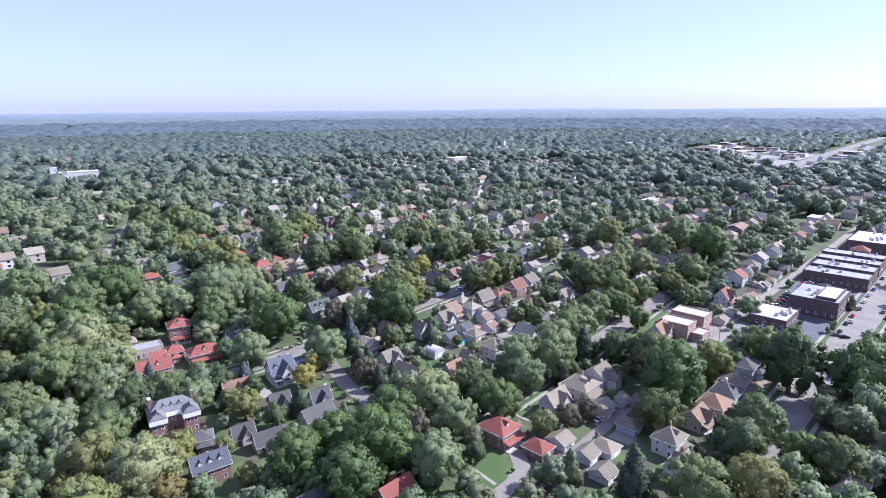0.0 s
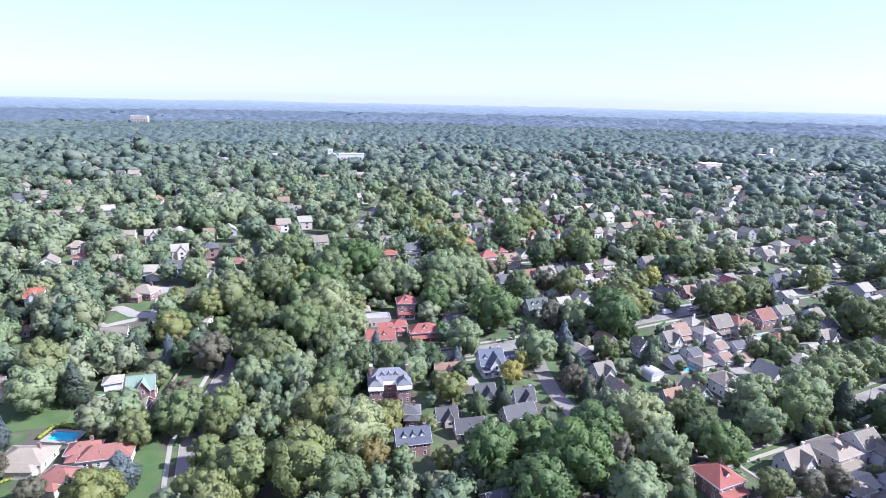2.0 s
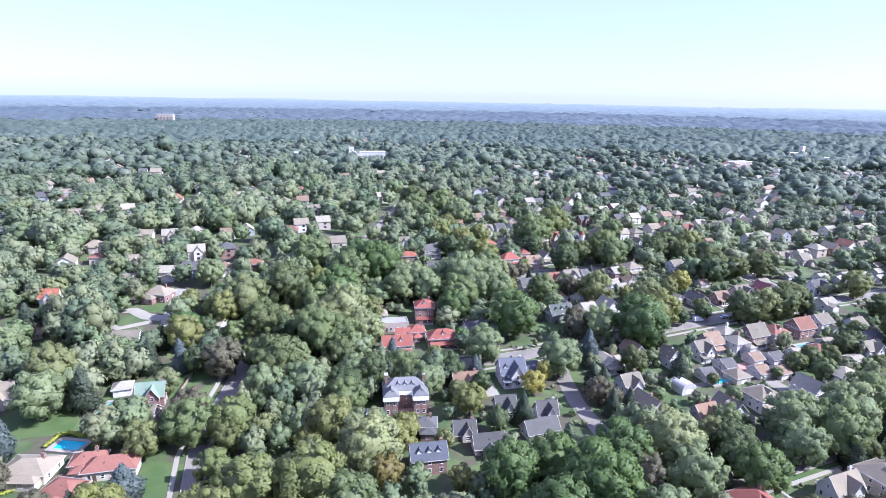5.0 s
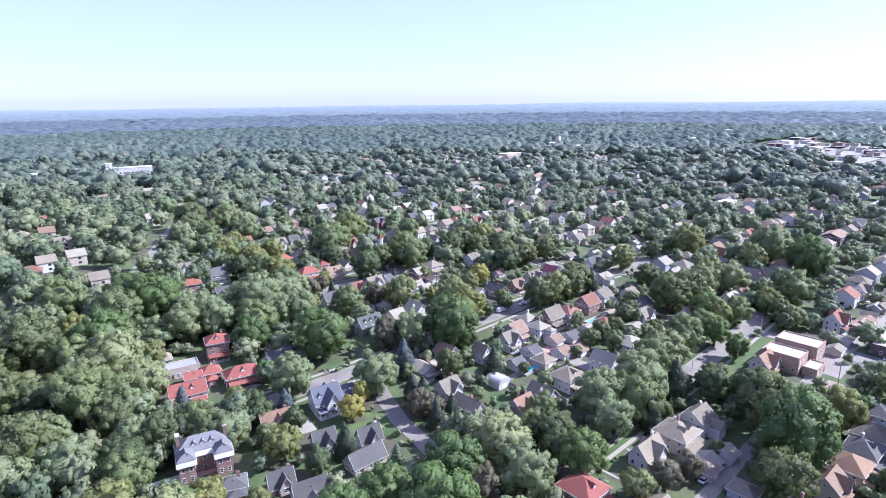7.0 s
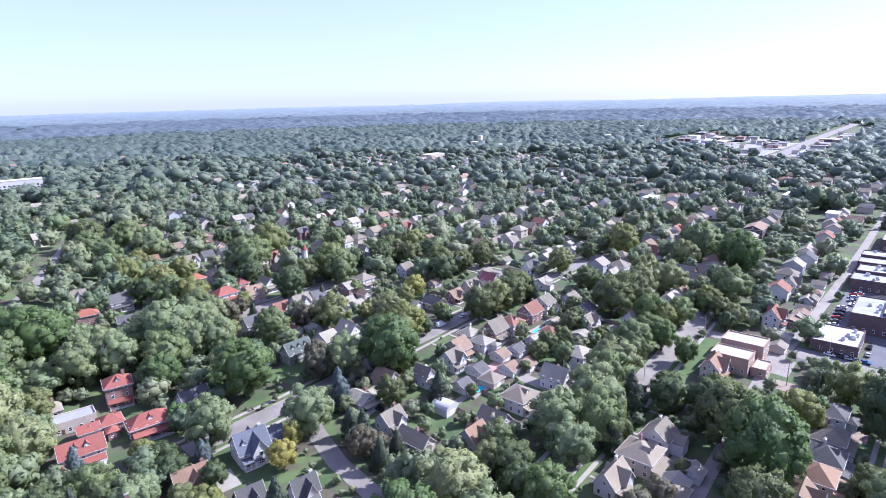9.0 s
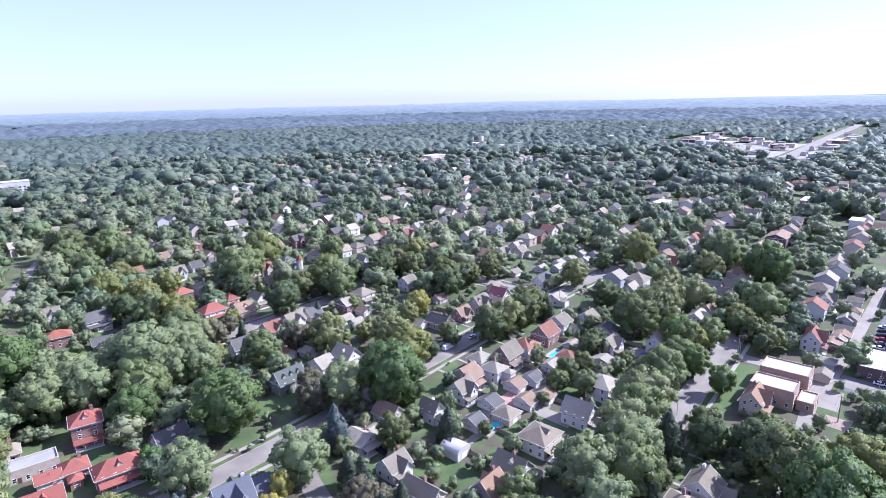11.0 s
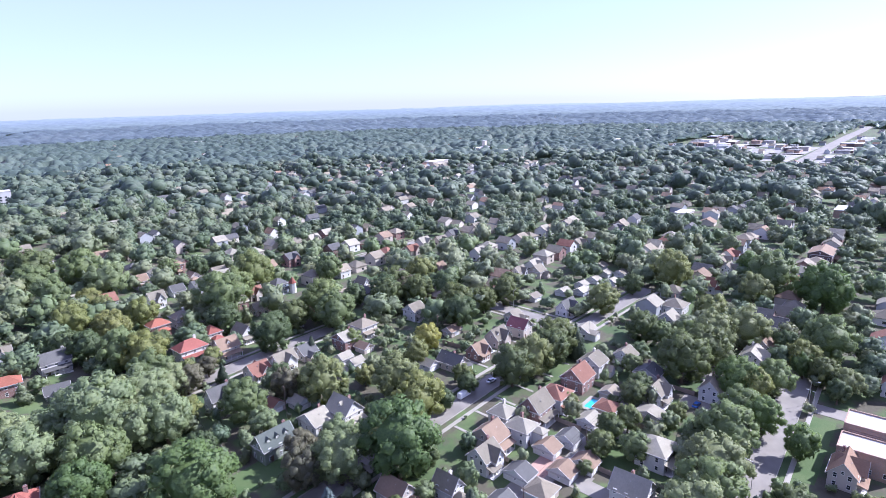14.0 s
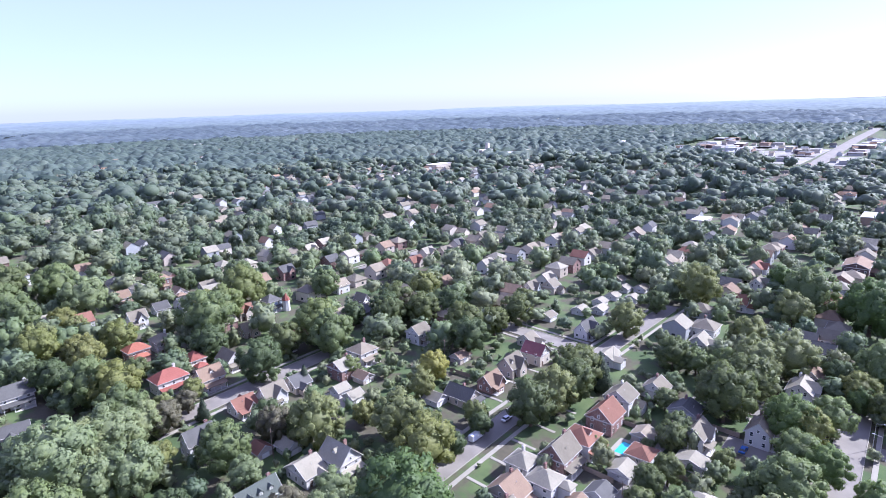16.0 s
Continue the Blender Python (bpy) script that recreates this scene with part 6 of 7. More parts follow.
tree(102.3, 315.7, 4.4, 9.1, "d")
tree(136.3, 330.5, 6.1, 14.1, "o")
tree(134.5, 287.0, 6.4, 15.0, "o")
tree(195.4, 371.2, 8.0, 18.0, "o")
tree(183.0, 308.5, 9.5, 21.1, "o")
tree(168.5, 304.2, 6.2, 14.1, "o")
tree(167.7, 292.8, 5.3, 12.3, "d")
tree(170.3, 284.6, 5.2, 12.1, "o")
tree(68.6, 268.6, 4.8, 10.4, "d")
tree(145.1, 401.4, 5.7, 12.7, "d")
tree(25.5, 304.0, 3.6, 8.8, "d")
tree(60.8, 261.2, 2.6, 5.5, "d")
tree(98.3, 264.4, 4.6, 10.9, "d")
tree(101.0, 280.7, 3.4, 8.4, "d")
tree(181.5, 396.6, 3.2, 7.4, "o")
tree(82.6, 345.9, 5.9, 13.6, "d")
tree(84.7, 294.4, 2.4, 5.4, "d")
tree(-141.0, 430.2, 6.1, 14.0, "g")
tree(-125.9, 368.5, 6.7, 15.2, "d")
tree(-78.8, 386.1, 4.5, 10.7, "d")
tree(-69.5, 333.2, 5.5, 12.8, "r")
tree(-31.3, 322.4, 5.7, 13.2, "r")
tree(-17.6, 316.3, 8.5, 19.0, "o")
tree(-72.2, 413.9, 12.0, 26.8, "o")
tree(-69.5, 436.7, 9.7, 21.0, "o")
tree(-66.7, 392.3, 7.5, 17.0, "d")
tree(-4.9, 420.0, 5.9, 12.7, "d")
tree(12.2, 410.3, 7.8, 17.5, "d")
tree(23.3, 425.9, 6.4, 14.7, "r")
tree(33.4, 443.1, 8.6, 19.3, "o")
tree(2.5, 278.5, 3.8, 9.0, "b")
tree(-24.1, 282.2, 5.4, 12.5, "r")
tree(-2.2, 326.2, 3.9, 9.5, "g")
tree(-183.1, 463.6, 11.2, 24.8, "d")
tree(-175.7, 447.1, 8.7, 19.4, "o")
tree(-159.2, 468.1, 11.1, 24.5, "o")
tree(-139.6, 451.2, 10.4, 23.1, "p")
tree(-102.5, 492.6, 6.9, 15.7, "d")
tree(-121.1, 498.3, 5.9, 12.3, "o")
tree(-71.4, 494.1, 8.9, 20.0, "o")
tree(-19.8, 467.1, 8.2, 18.4, "o")
tree(-50.5, 433.4, 4.9, 11.1, "d")
tree(68.9, 211.3, 9.1, 20.3, "o")
tree(78.0, 232.4, 8.5, 19.1, "p")
tree(111.6, 200.7, 10.9, 24.1, "d")
tree(66.1, 173.7, 4.6, 10.9, "r")
tree(74.9, 179.1, 4.2, 10.1, "r")
tree(78.2, 210.6, 4.1, 9.8, "d")
tree(88.9, 224.5, 4.4, 18.3, "c")
tree(102.5, 223.1, 6.5, 14.9, "d")
tree(122.2, 222.9, 6.6, 14.0, "d")
tree(22.6, 244.3, 3.7, 14.3, "c")
tree(-1.0, 218.4, 3.2, 7.8, "r")
tree(4.6, 216.0, 2.5, 10.5, "c")
tree(-215.6, 251.8, 5.8, 12.9, "p")
tree(-158.4, 176.1, 5.0, 11.7, "d")
tree(-174.0, 188.2, 7.5, 17.0, "g")
tree(-196.5, 216.9, 5.2, 12.1, "o")
tree(-159.5, 221.4, 3.9, 9.3, "r")
tree(-157.5, 266.4, 7.2, 16.2, "o")
tree(-149.4, 265.3, 7.1, 16.0, "g")
tree(-145.2, 279.9, 10.7, 23.7, "o")
tree(-128.3, 276.0, 6.2, 14.2, "p")
tree(-113.9, 244.6, 4.5, 9.5, "p")
tree(-145.3, 242.4, 8.2, 18.3, "o")
tree(-148.8, 220.7, 6.3, 14.3, "o")
tree(-125.4, 195.7, 6.2, 14.3, "p")
tree(-110.1, 205.0, 7.6, 17.1, "d")
tree(-98.8, 196.4, 6.6, 15.0, "p")
tree(-89.7, 195.6, 7.7, 17.3, "d")
tree(-95.7, 182.6, 7.4, 16.8, "d")
tree(-136.6, 148.5, 6.2, 14.2, "r")
tree(-120.1, 165.1, 3.8, 9.2, "d")
tree(-109.0, 151.2, 4.7, 11.0, "o")
tree(-64.5, 162.5, 4.9, 11.6, "g")
tree(-77.8, 199.9, 6.4, 14.7, "d")
tree(-112.5, 295.2, 8.2, 18.3, "p")
tree(-57.8, 202.5, 4.0, 8.6, "o")
tree(-68.3, 222.6, 4.2, 10.1, "d")
tree(-51.5, 168.6, 3.4, 8.3, "g")
tree(-46.5, 180.4, 2.4, 5.9, "r")

tree(-108.5, 127.0, 5.4, 13.0, "o")
tree(-115.0, 140.5, 5.2, 13.0, "d")
tree(-102.8, 112.5, 5.0, 12.0, "o")
tree(*uv(264, 111.5), 4.8, 12.5, "e")
tree(*uv(319, 114), 5.0, 12.5, "d")


def hedge(line, half, high, mat, label):
    """A clipped hedge of small leafy boughs along a line."""
    rng = np.random.default_rng(len(line) + int(abs(line[0][0])))
    V, T, Q, N, base = [], [], [], [], 0
    for (ax, ay), (bx, by) in zip(line, line[1:]):
        n = max(2, round(math.hypot(bx - ax, by - ay) / (half * 1.1)))
        for i in range(n):
            v, t, q, nn = crown_arrays(rng, 4, 40, 0.34)
            px, py = ax + (bx - ax) * (i + 0.5) / n, ay + (by - ay) * (i + 0.5) / n
            up = high * rng.uniform(0.46, 0.58)
            V.append(v * (half * 1.1, half * 1.1, up) + (px, py, float(ground(px, py)) + up * 0.9))
            T.append(t + base)
            Q.append(q + base)
            N.append(nn)
            base += len(v)
    tagged(new("hedge", leafy_mesh("hedge", np.concatenate(V), np.concatenate(T), np.concatenate(Q), np.concatenate(N), mat)), label, "hedge")


HEDGE = foliage("golden_hedge_leaves", [(0.36, 0.40, 0.07), (0.42, 0.44, 0.09)])
hedge([(-170.6, 121.5), (-171.4, 127.0), (-169.8, 129.6), (-163.6, 129.8)], 0.9, 1.6, HEDGE, "low bright yellow-green hedge beside a garden pool")
hedge([(-157.4, 127.6), (-154.2, 130.3)], 0.8, 1.4, HEDGE, "low bright yellow-green hedge beside a garden pool")
hedge([(-169.5, 99.6), (-163.2, 101.0), (-160.4, 104.4)], 0.7, 1.1, HEDGE, "low yellow-green hedge before a front lawn")


def fence(line, high, mat, label):
    """Posts, rails and upright boards along a line."""
    root = tagged(new("fence"), label, "fence")
    x0, y0 = line[0]
    root.matrix_basis = pose(x0, y0, float(ground(x0, y0)))
    for (ax, ay), (bx, by) in zip(line, line[1:]):
        n = max(1, round(math.hypot(bx - ax, by - ay) / 2.4))
        turn = math.degrees(math.atan2(by - ay, bx - ax))
        step = math.hypot(bx - ax, by - ay) / n
        for i in range(n):
            px, py = ax + (bx - ax) * i / n, ay + (by - ay) * i / n
            m = pose(px - x0, py - y0, float(ground(px, py)) - float(ground(x0, y0)), 0, 0, turn)
            bm = bmesh.new()
            add_box(bm, -0.06, 0.06, -0.06, 0.06, -0.5, high + 0.1)
            part("post", bm_mesh("post", bm, mat), root, m)
            bm = bmesh.new()          # upright boards, every other one a little proud
            k = int(step / 0.2)
            line_x = [0.07 + q * (step - 0.14) / k for q in range(k + 1)]
            ring = [(line_x[0], 0.02)]
            for q in range(k):
                d = 0.05 if q % 2 else 0.075
                ring += [(line_x[q], d), (line_x[q + 1], d)]
            ring.append((line_x[-1], 0.02))
            lower, upper = ([bm.verts.new((u, v, h)) for u, v in ring] for h in (0.05, high))
            for q in range(len(ring)):
                p = (q + 1) % len(ring)
                bm.faces.new((lower[q], lower[p], upper[p], upper[q]))
            bm.faces.new(upper)
            part("panel", bm_mesh("panel", bm, mat), root, m)


M_FENCE = plain("weathered_fence_wood", (0.24, 0.19, 0.15), 0.85)
fence([(-53.1, 299.5), (-45.1, 286.4), (-41.5, 288.5)], 1.5, M_TRIM, "white-painted board fence round a back lawn")
fence([(-85.2, 178.3), (-77.5, 184.1)], 1.6, M_TRIM, "low white board fence beside a mansion garden")
fence([(33.1, 359.1), (45.2, 346.7)], 1.7, M_FENCE, "weathered brown board fence between yards")
fence([(27.6, 239.9), (33.7, 231.2)], 1.7, M_FENCE, "weathered brown board fence behind a white garage")
fence([(-153.1, 159.6), (-158.6, 174.7)], 1.7, M_FENCE, "weathered brown board fence beside a lawn")
for _u, _v0, _v1 in ((192, 150, 164), (207, 171, 184), (221, 149, 163), (236, 171, 185), (250, 150, 163), (266, 171, 186), (282, 149, 163)):
    fence([uv(_u, _v0), uv(_u, _v1)], 1.7, M_FENCE, "weathered brown board fence between back yards")
# paved back yards and drives beside the garages
for _u, _v, _a, _b in ((198, 172, 7, 6), (214, 160, 6, 7), (228, 173, 9, 5), (243, 161, 7, 6), (258, 173, 8, 6), (274, 160, 6, 8), (288, 172, 7, 6),
                       (150, 87, 8, 9), (172, 72, 7, 8), (197, 89, 9, 8), (221, 72, 8, 7), (246, 91, 9, 9), (270, 75, 8, 8)):
    patch("driveway", *uv(_u, _v), _a, _b, GRID, 0.06, M_DRIVE if (_u + _v) % 3 else M_YARD, "worn concrete yard between garages", "driveway")

# ---- distant landmarks ----
def landmark(name, label, x, y, turn, boxes, mat, category="building", rows=0, cap=None):
    """A large far building: wings given as centre, length, width and height, with window bays."""
    root = tagged(new(name), label, category)
    root.matrix_basis = pose(x, y, float(ground(x, y)), 0, 0, turn)
    for cx, cy, lx, ly, h in boxes:
        bm = bmesh.new()
        add_box(bm, cx - lx / 2, cx + lx / 2, cy - ly / 2, cy + ly / 2, -2, h)
        part("wing", bm_mesh("wing", bm, mat), root)
        bm = bmesh.new()
        add_box(bm, cx - lx / 2 - 0.3, cx + lx / 2 + 0.3, cy - ly / 2 - 0.3, cy + ly / 2 + 0.3, h + 0.004, h + 0.6)
        part("roof", bm_mesh("roof", bm, cap or M_STONE), root)
        for s in range(rows):
            for i in range(int(lx / 5)):
                bm = bmesh.new()
                px = cx - lx / 2 + 2.5 + 5 * i
                add_box(bm, px - 1.1, px + 1.1, cy - ly / 2 - 0.1, cy - ly / 2 + 0.2, 1.5 + 3.4 * s, 3.4 + 3.4 * s)
                part("window", bm_mesh("window", bm, M_GLASS), root)
    CLEAR.append((x, y, turn, 32, 16))


landmark("school", "long white school building with a square tower", -422.4, 866.4, 30, [(0, 0, 48, 16.8, 15.6), (-29, 3.6, 8.4, 8.4, 22)], WALL["white"], rows=3)
landmark("institution", "white building on a wooded slope", -510, 792, 30, [(0, 0, 28.8, 14.4, 13.2), (-9.6, -12, 14.4, 9.6, 8.4)], WALL["white"], rows=2)
# tan wall stands for red brick paled by distance haze
landmark("apartment_tower", "distant brick apartment slab, colour paled to tan as haze", -1677.6, 1744.8, 25, [(0, 0, 58, 16.8, 34)], WALL["tan"], rows=7)
landmark("church", "white church with a square tower", 297, 1455, 40, [(0, 0, 40.8, 16.8, 10.8), (14, 2.4, 8, 8, 24)], WALL["cream"], rows=1)
landmark("store", "low white store beyond trees", 240, 1410, 40, [(0, 0, 48, 26.4, 8.4)], WALL["white"], rows=1)
landmark("store", "low tan store beyond trees", 330, 1395, 40, [(0, 0, 50, 24, 7.2)], WALL["cream"], rows=1)
landmark("store", "low pale store beyond trees", 156, 1206, 40, [(0, 0, 46, 24, 8.4)], WALL["cream"], rows=1)
landmark("store", "low brick store beyond trees", 196, 1290, 40, [(0, 0, 40, 18, 7)], WALL["tanbrick"], rows=1)
landmark("hall", "low hall with pale flat roof among houses", 288, 592, 40.5, [(0, 0, 20, 11, 5.5)], WALL["cream"], rows=1)
landmark("hall", "wide brick hall with grey flat roof among houses", 418, 558, 40.5, [(0, 0, 26, 13, 6.5), (9, -7, 10, 9, 5)], WALL["tanbrick"], rows=2)
landmark("hall", "pale flat-roofed building beside trees", 383, 468, 40.5, [(0, 0, 15, 9, 6.5)], WALL["white"], rows=2)

# a far strip of stores and sheds beside the highway
def trade_land(x, y):
    """Open paved land along the highway and round the far stores."""
    u, v = x * CU + y * SU, -x * SU + y * CU
    strip_ = (u > 1120) & (u < 2260) & (v > 225) & (v < 316)
    lots = (v > 270) & (v < 600) & (v < 300 + (u - 1120) * 0.85) & (u < 1515 + (v - 310) * 1.05)
    return strip_ | lots


_r = random.Random(11)
for _u, _v, _a, _b in ((1290, 330, 150, 60), (1400, 390, 130, 90), (1500, 470, 150, 110), (1610, 540, 190, 70), (1440, 318, 190, 34), (1560, 410, 90, 70), (1290, 248, 170, 34), (1480, 250, 170, 34), (1700, 252, 200, 30)):
    patch("parking_lot", *uv(_u, _v), _a, _b, GRID, 0.12, M_LOTPALE, "wide pale concrete parking lot of far stores", "parking lot")
_n = 0
while _n < 52:
    _u, _v = _r.uniform(1150, 1780), _r.uniform(236, 590)
    _x, _y = uv(_u, _v)
    if not trade_land(_x, _y) or abs(_v - 287) < 26:
        continue
    _n += 1
    _what, _mt = _r.choice([("low pale store with flat roof", WALL["cream"]), ("low white warehouse with flat roof", WALL["white"]),
                            ("low white store with flat roof", ROOF["whiteflat"]), ("low tan brick store with flat roof", WALL["tanbrick"]), ("low dark brick store with flat roof", WALL["darkbrick"])])
    landmark("store", _what, _x, _y, 41.5, [(0, 0, _r.uniform(16, 44), _r.uniform(12, 26), _r.uniform(4, 7))], _mt, cap=_r.choice([ROOF["greyflat"], M_LOT, M_LOTPALE, ROOF["whiteflat"], ROOF["brown"]]))
for _i in range(14):
    _d, _a = _r.uniform(1500, 3300), radians(_r.uniform(-55, 44))
    _what, _mt = _r.choice([("distant pale building among trees", WALL["cream"]), ("distant tan building among trees", WALL["tan"])])
    landmark("building", _what, _d * math.sin(_a), _d * math.cos(_a), _r.uniform(10, 50), [(0, 0, _r.uniform(18, 40), _r.uniform(12, 18), _r.uniform(7, 12))], _mt)

# ---- more houses along the farther streets ----
def crowded(x, y, r):
    return any(abs(x - h[0]) < r + h[3] and abs(y - h[1]) < r + h[3] and math.hypot(x - h[0], y - h[1]) < r + max(h[3], h[4]) for h in HOUSES)


def on_road(x, y, r):
    return bool(len(ROAD_XY) and ((ROAD_XY[:, 0] - x) ** 2 + (ROAD_XY[:, 1] - y) ** 2 < (ROAD_W + r) ** 2).any())


ROAD_XY = np.array([(a, b) for a, b, _ in ROADS])
ROAD_W = np.array([c for _, _, c in ROADS])
_far_shapes = {}


def far_house(x, y, turn, form, roof, wall, lu, lv, hw, rise):
    """A house of a farther street: walls, roof, eaves, a few windows."""
    key = (form, roof, wall, lu, lv, hw)
    if key not in _far_shapes:
        bw, br, bt = shell(lu, lv, hw, rise, form)
        bt.free()
        _far_shapes[key] = bm_mesh("wall", bw, WALL[wall]), bm_mesh("roof", br, ROOF[roof])
    root = tagged(new("house"), f"{'two-storey' if hw > 4.5 else 'single-storey'} {WALL_WORD[wall]} house, {ROOF_WORD[roof]} roof, among trees", "house", group="houses of the farther streets")
    root.matrix_basis = pose(x, y, float(ground(x, y)), 0, 0, turn)
    part("wall", _far_shapes[key][0], root)
    part("roof", _far_shapes[key][1], root)
    yf = -lv / 2 * (1.15 if form == "cross" else 1)
    part("window", WIN_WIDE[1], root, pose(lu * 0.1, yf, 1.0))
    part("window", WIN_WIDE[1], root, pose(-lu / 2, 0, 1.0, 0, 0, -90))
    if hw > 4.5:
        part("window", WIN_WIDE[1], root, pose(lu * 0.1, yf, 3.6))
    HOUSES.append((x, y, turn, lu / 2, lv / 2, hw + rise))


_r = random.Random(5)
_count = 0
_rest = []
for _v in (35, 122, 213, 306, 398, 490, 583, 675, 768, 862, 955, 1050):
    for _side in (-1, 1):
        for _k in range(76):
            _u = -144 + 17.0 * _k + _r.uniform(-2, 2)
            _x, _y = uv(_u, _v + _side * _r.uniform(19, 25))
            _d = math.hypot(_x, _y)
            _az = math.degrees(math.atan2(_x, _y + 20))
            if not (365 < _d < 1200 and -55 < _az < 50):
                continue
            if _x < -140 and _r.random() < 0.45 or _r.random() < 0.12:
                continue
            if crowded(_x, _y, 7) or on_road(_x, _y, 6):
                continue
            _f = _r.choice(["gu", "gv", "cross", "hip"])
            _ro = _r.choice(["grey", "grey", "pale", "taupe", "brown", "slate", "slate", "rust", "taupe", "pale"])
            _wa = _r.choice(["white", "white", "cream", "cream", "tan", "brick", "grey"])
            _lo = _r.random() < 0.35
            _spec = (_x, _y, GRID + _r.choice([0, 0, 0, 4, -4]), _f, _ro, _wa, 9.5, 10.5, 3.6 if _lo else 5.6, 3.3)
            _rest.append((_d, _spec))
_rest.sort(key=lambda e: e[0])
for _d, _spec in _rest[:155]:
    far_house(*_spec)
FAR_SPOTS = [(s[0] + _r.uniform(-11, 11), s[1] + _r.uniform(-11, 11), s[3]) for _, s in _rest[155:] if _r.random() < 0.68]


def joined_houses(name, spots, label, seed):
    """Many far houses as one mesh of walls and one of roofs."""
    r = random.Random(seed)
    root = tagged(new(name), label, "houses", kind="stuff")
    packs = {}
    for x, y, _f in spots:
        key = r.choice(["grey", "pale", "grey", "brown", "slate", "taupe", "taupe", "terra", "grey", "slate", "slate", "grey"]), r.choice(["white", "white", "white", "cream", "tan", "grey", "grey"])
        a, b, hw, rise = r.uniform(4, 6), r.uniform(4, 6), r.choice([3.2, 5.4, 5.4]), r.uniform(2.4, 3.6)
        way = radians(GRID + r.choice([0, 0, 90, 90, 90]) + r.uniform(-6, 6))
        c, s = math.cos(way), math.sin(way)
        z = float(ground(x, y))
        wv, wf = packs.setdefault(("wall", key[1]), ([], []))
        n = len(wv)
        loc = [(-a, -b, -1), (a, -b, -1), (a, b, -1), (-a, b, -1), (-a, -b, hw), (a, -b, hw), (a, b, hw), (-a, b, hw), (-a, 0, hw + rise), (a, 0, hw + rise)]
        wv += [(x + p * c - q * s, y + p * s + q * c, z + h) for p, q, h in loc]
        wf += [tuple(n + i for i in f) for f in ((0, 1, 5, 4), (1, 2, 6, 9, 5), (2, 3, 7, 6), (3, 0, 4, 8, 7))]
        rv, rf = packs.setdefault(("roof", key[0]), ([], []))
        n = len(rv)
        lo = -0.3
        loc = [(-a - .5, -b - .5, hw + lo), (a + .5, -b - .5, hw + lo), (a + .5, 0, hw + rise + .15), (-a - .5, 0, hw + rise + .15), (a + .5, b + .5, hw + lo), (-a - .5, b + .5, hw + lo)]
        rv += [(x + p * c - q * s, y + p * s + q * c, z + h) for p, q, h in loc]
        rf += [tuple(n + i for i in f) for f in ((0, 1, 2, 3), (3, 2, 4, 5))]
    for (kind, col), (vs, fs) in packs.items():
        part(kind, mesh_of(kind, vs, fs, (WALL if kind == "wall" else ROOF)[col]), root)


_r = random.Random(8)
for _i in range(620):
    _d = 1100 + 1500 * _r.random() ** 1.2
    _az = radians(_r.uniform(-58, 48))
    FAR_SPOTS.append((_d * math.sin(_az), _d * math.cos(_az), "gu"))
joined_houses("distant_houses", FAR_SPOTS, "many small pale distant houses among woods", 3)

# ---- woods that fill the land between ----
_rng = np.random.default_rng(21)


def free_of_things(xy, r):
    """Which spots are clear of houses, roads, lawns, and of tree-free lanes from each house towards the camera's path.
    """
    ok = np.ones(len(xy), bool)
    for hx, hy, turn, a, b, h in HOUSES:
        c, s = math.cos(radians(turn)), math.sin(radians(turn))
        dx, dy = xy[:, 0] - hx, xy[:, 1] - hy
        p, q = dx * c + dy * s, -dx * s + dy * c
        ok &= ~((np.abs(p) < a + r * 0.42) & (np.abs(q) < b + r * 0.42))
        front = 9.0 if math.hypot(hx, hy) < 330 else 15.0 if hx > 150 and hy < 480 else 23.0
        # the lane points at the camera's path, so that the house shows
        hd = math.hypot(hx, hy - 70)
        along, across = (dx * hx + dy * (hy - 70)) / hd, (dx * (hy - 70) - dy * hx) / hd
        ok &= ~((np.abs(across) < max(a, b) * 0.8) & (along < 0) & (along > -(b + front)))
    for hx, hy, turn, a, b in CLEAR:
        c, s = math.cos(radians(turn)), math.sin(radians(turn))
        dx, dy = xy[:, 0] - hx, xy[:, 1] - hy
        p, q = dx * c + dy * s, -dx * s + dy * c
        ok &= ~((np.abs(p) < a + r * 0.35) & (np.abs(q) < b + r * 0.35))
        ok &= ~((np.abs(dx) < max(a, b) * 0.8) & (dy < 0) & (dy > -(b + 8)))
    for hx, hy, _f in FAR_SPOTS:
        hd = math.hypot(hx, hy - 70)
        if hd < 1300:
            dx, dy = xy[:, 0] - hx, xy[:, 1] - hy
            along, across = (dx * hx + dy * (hy - 70)) / hd, (dx * (hy - 70) - dy * hx) / hd
            ok &= ~((np.abs(across) < 6 + r * 0.25) & (along < 7) & (along > (-30 if hd < 700 else -42)))
    for i in range(0, len(ROAD_XY), 1):
        w = ROAD_W[i]
        ok &= (xy[:, 0] - ROAD_XY[i, 0]) ** 2 + (xy[:, 1] - ROAD_XY[i, 1]) ** 2 > (w + r * 0.3) ** 2
    return ok


ROAD_XY = np.array([(a, b) for a, b, _ in ROADS])
ROAD_W = np.array([c for _, _, c in ROADS])


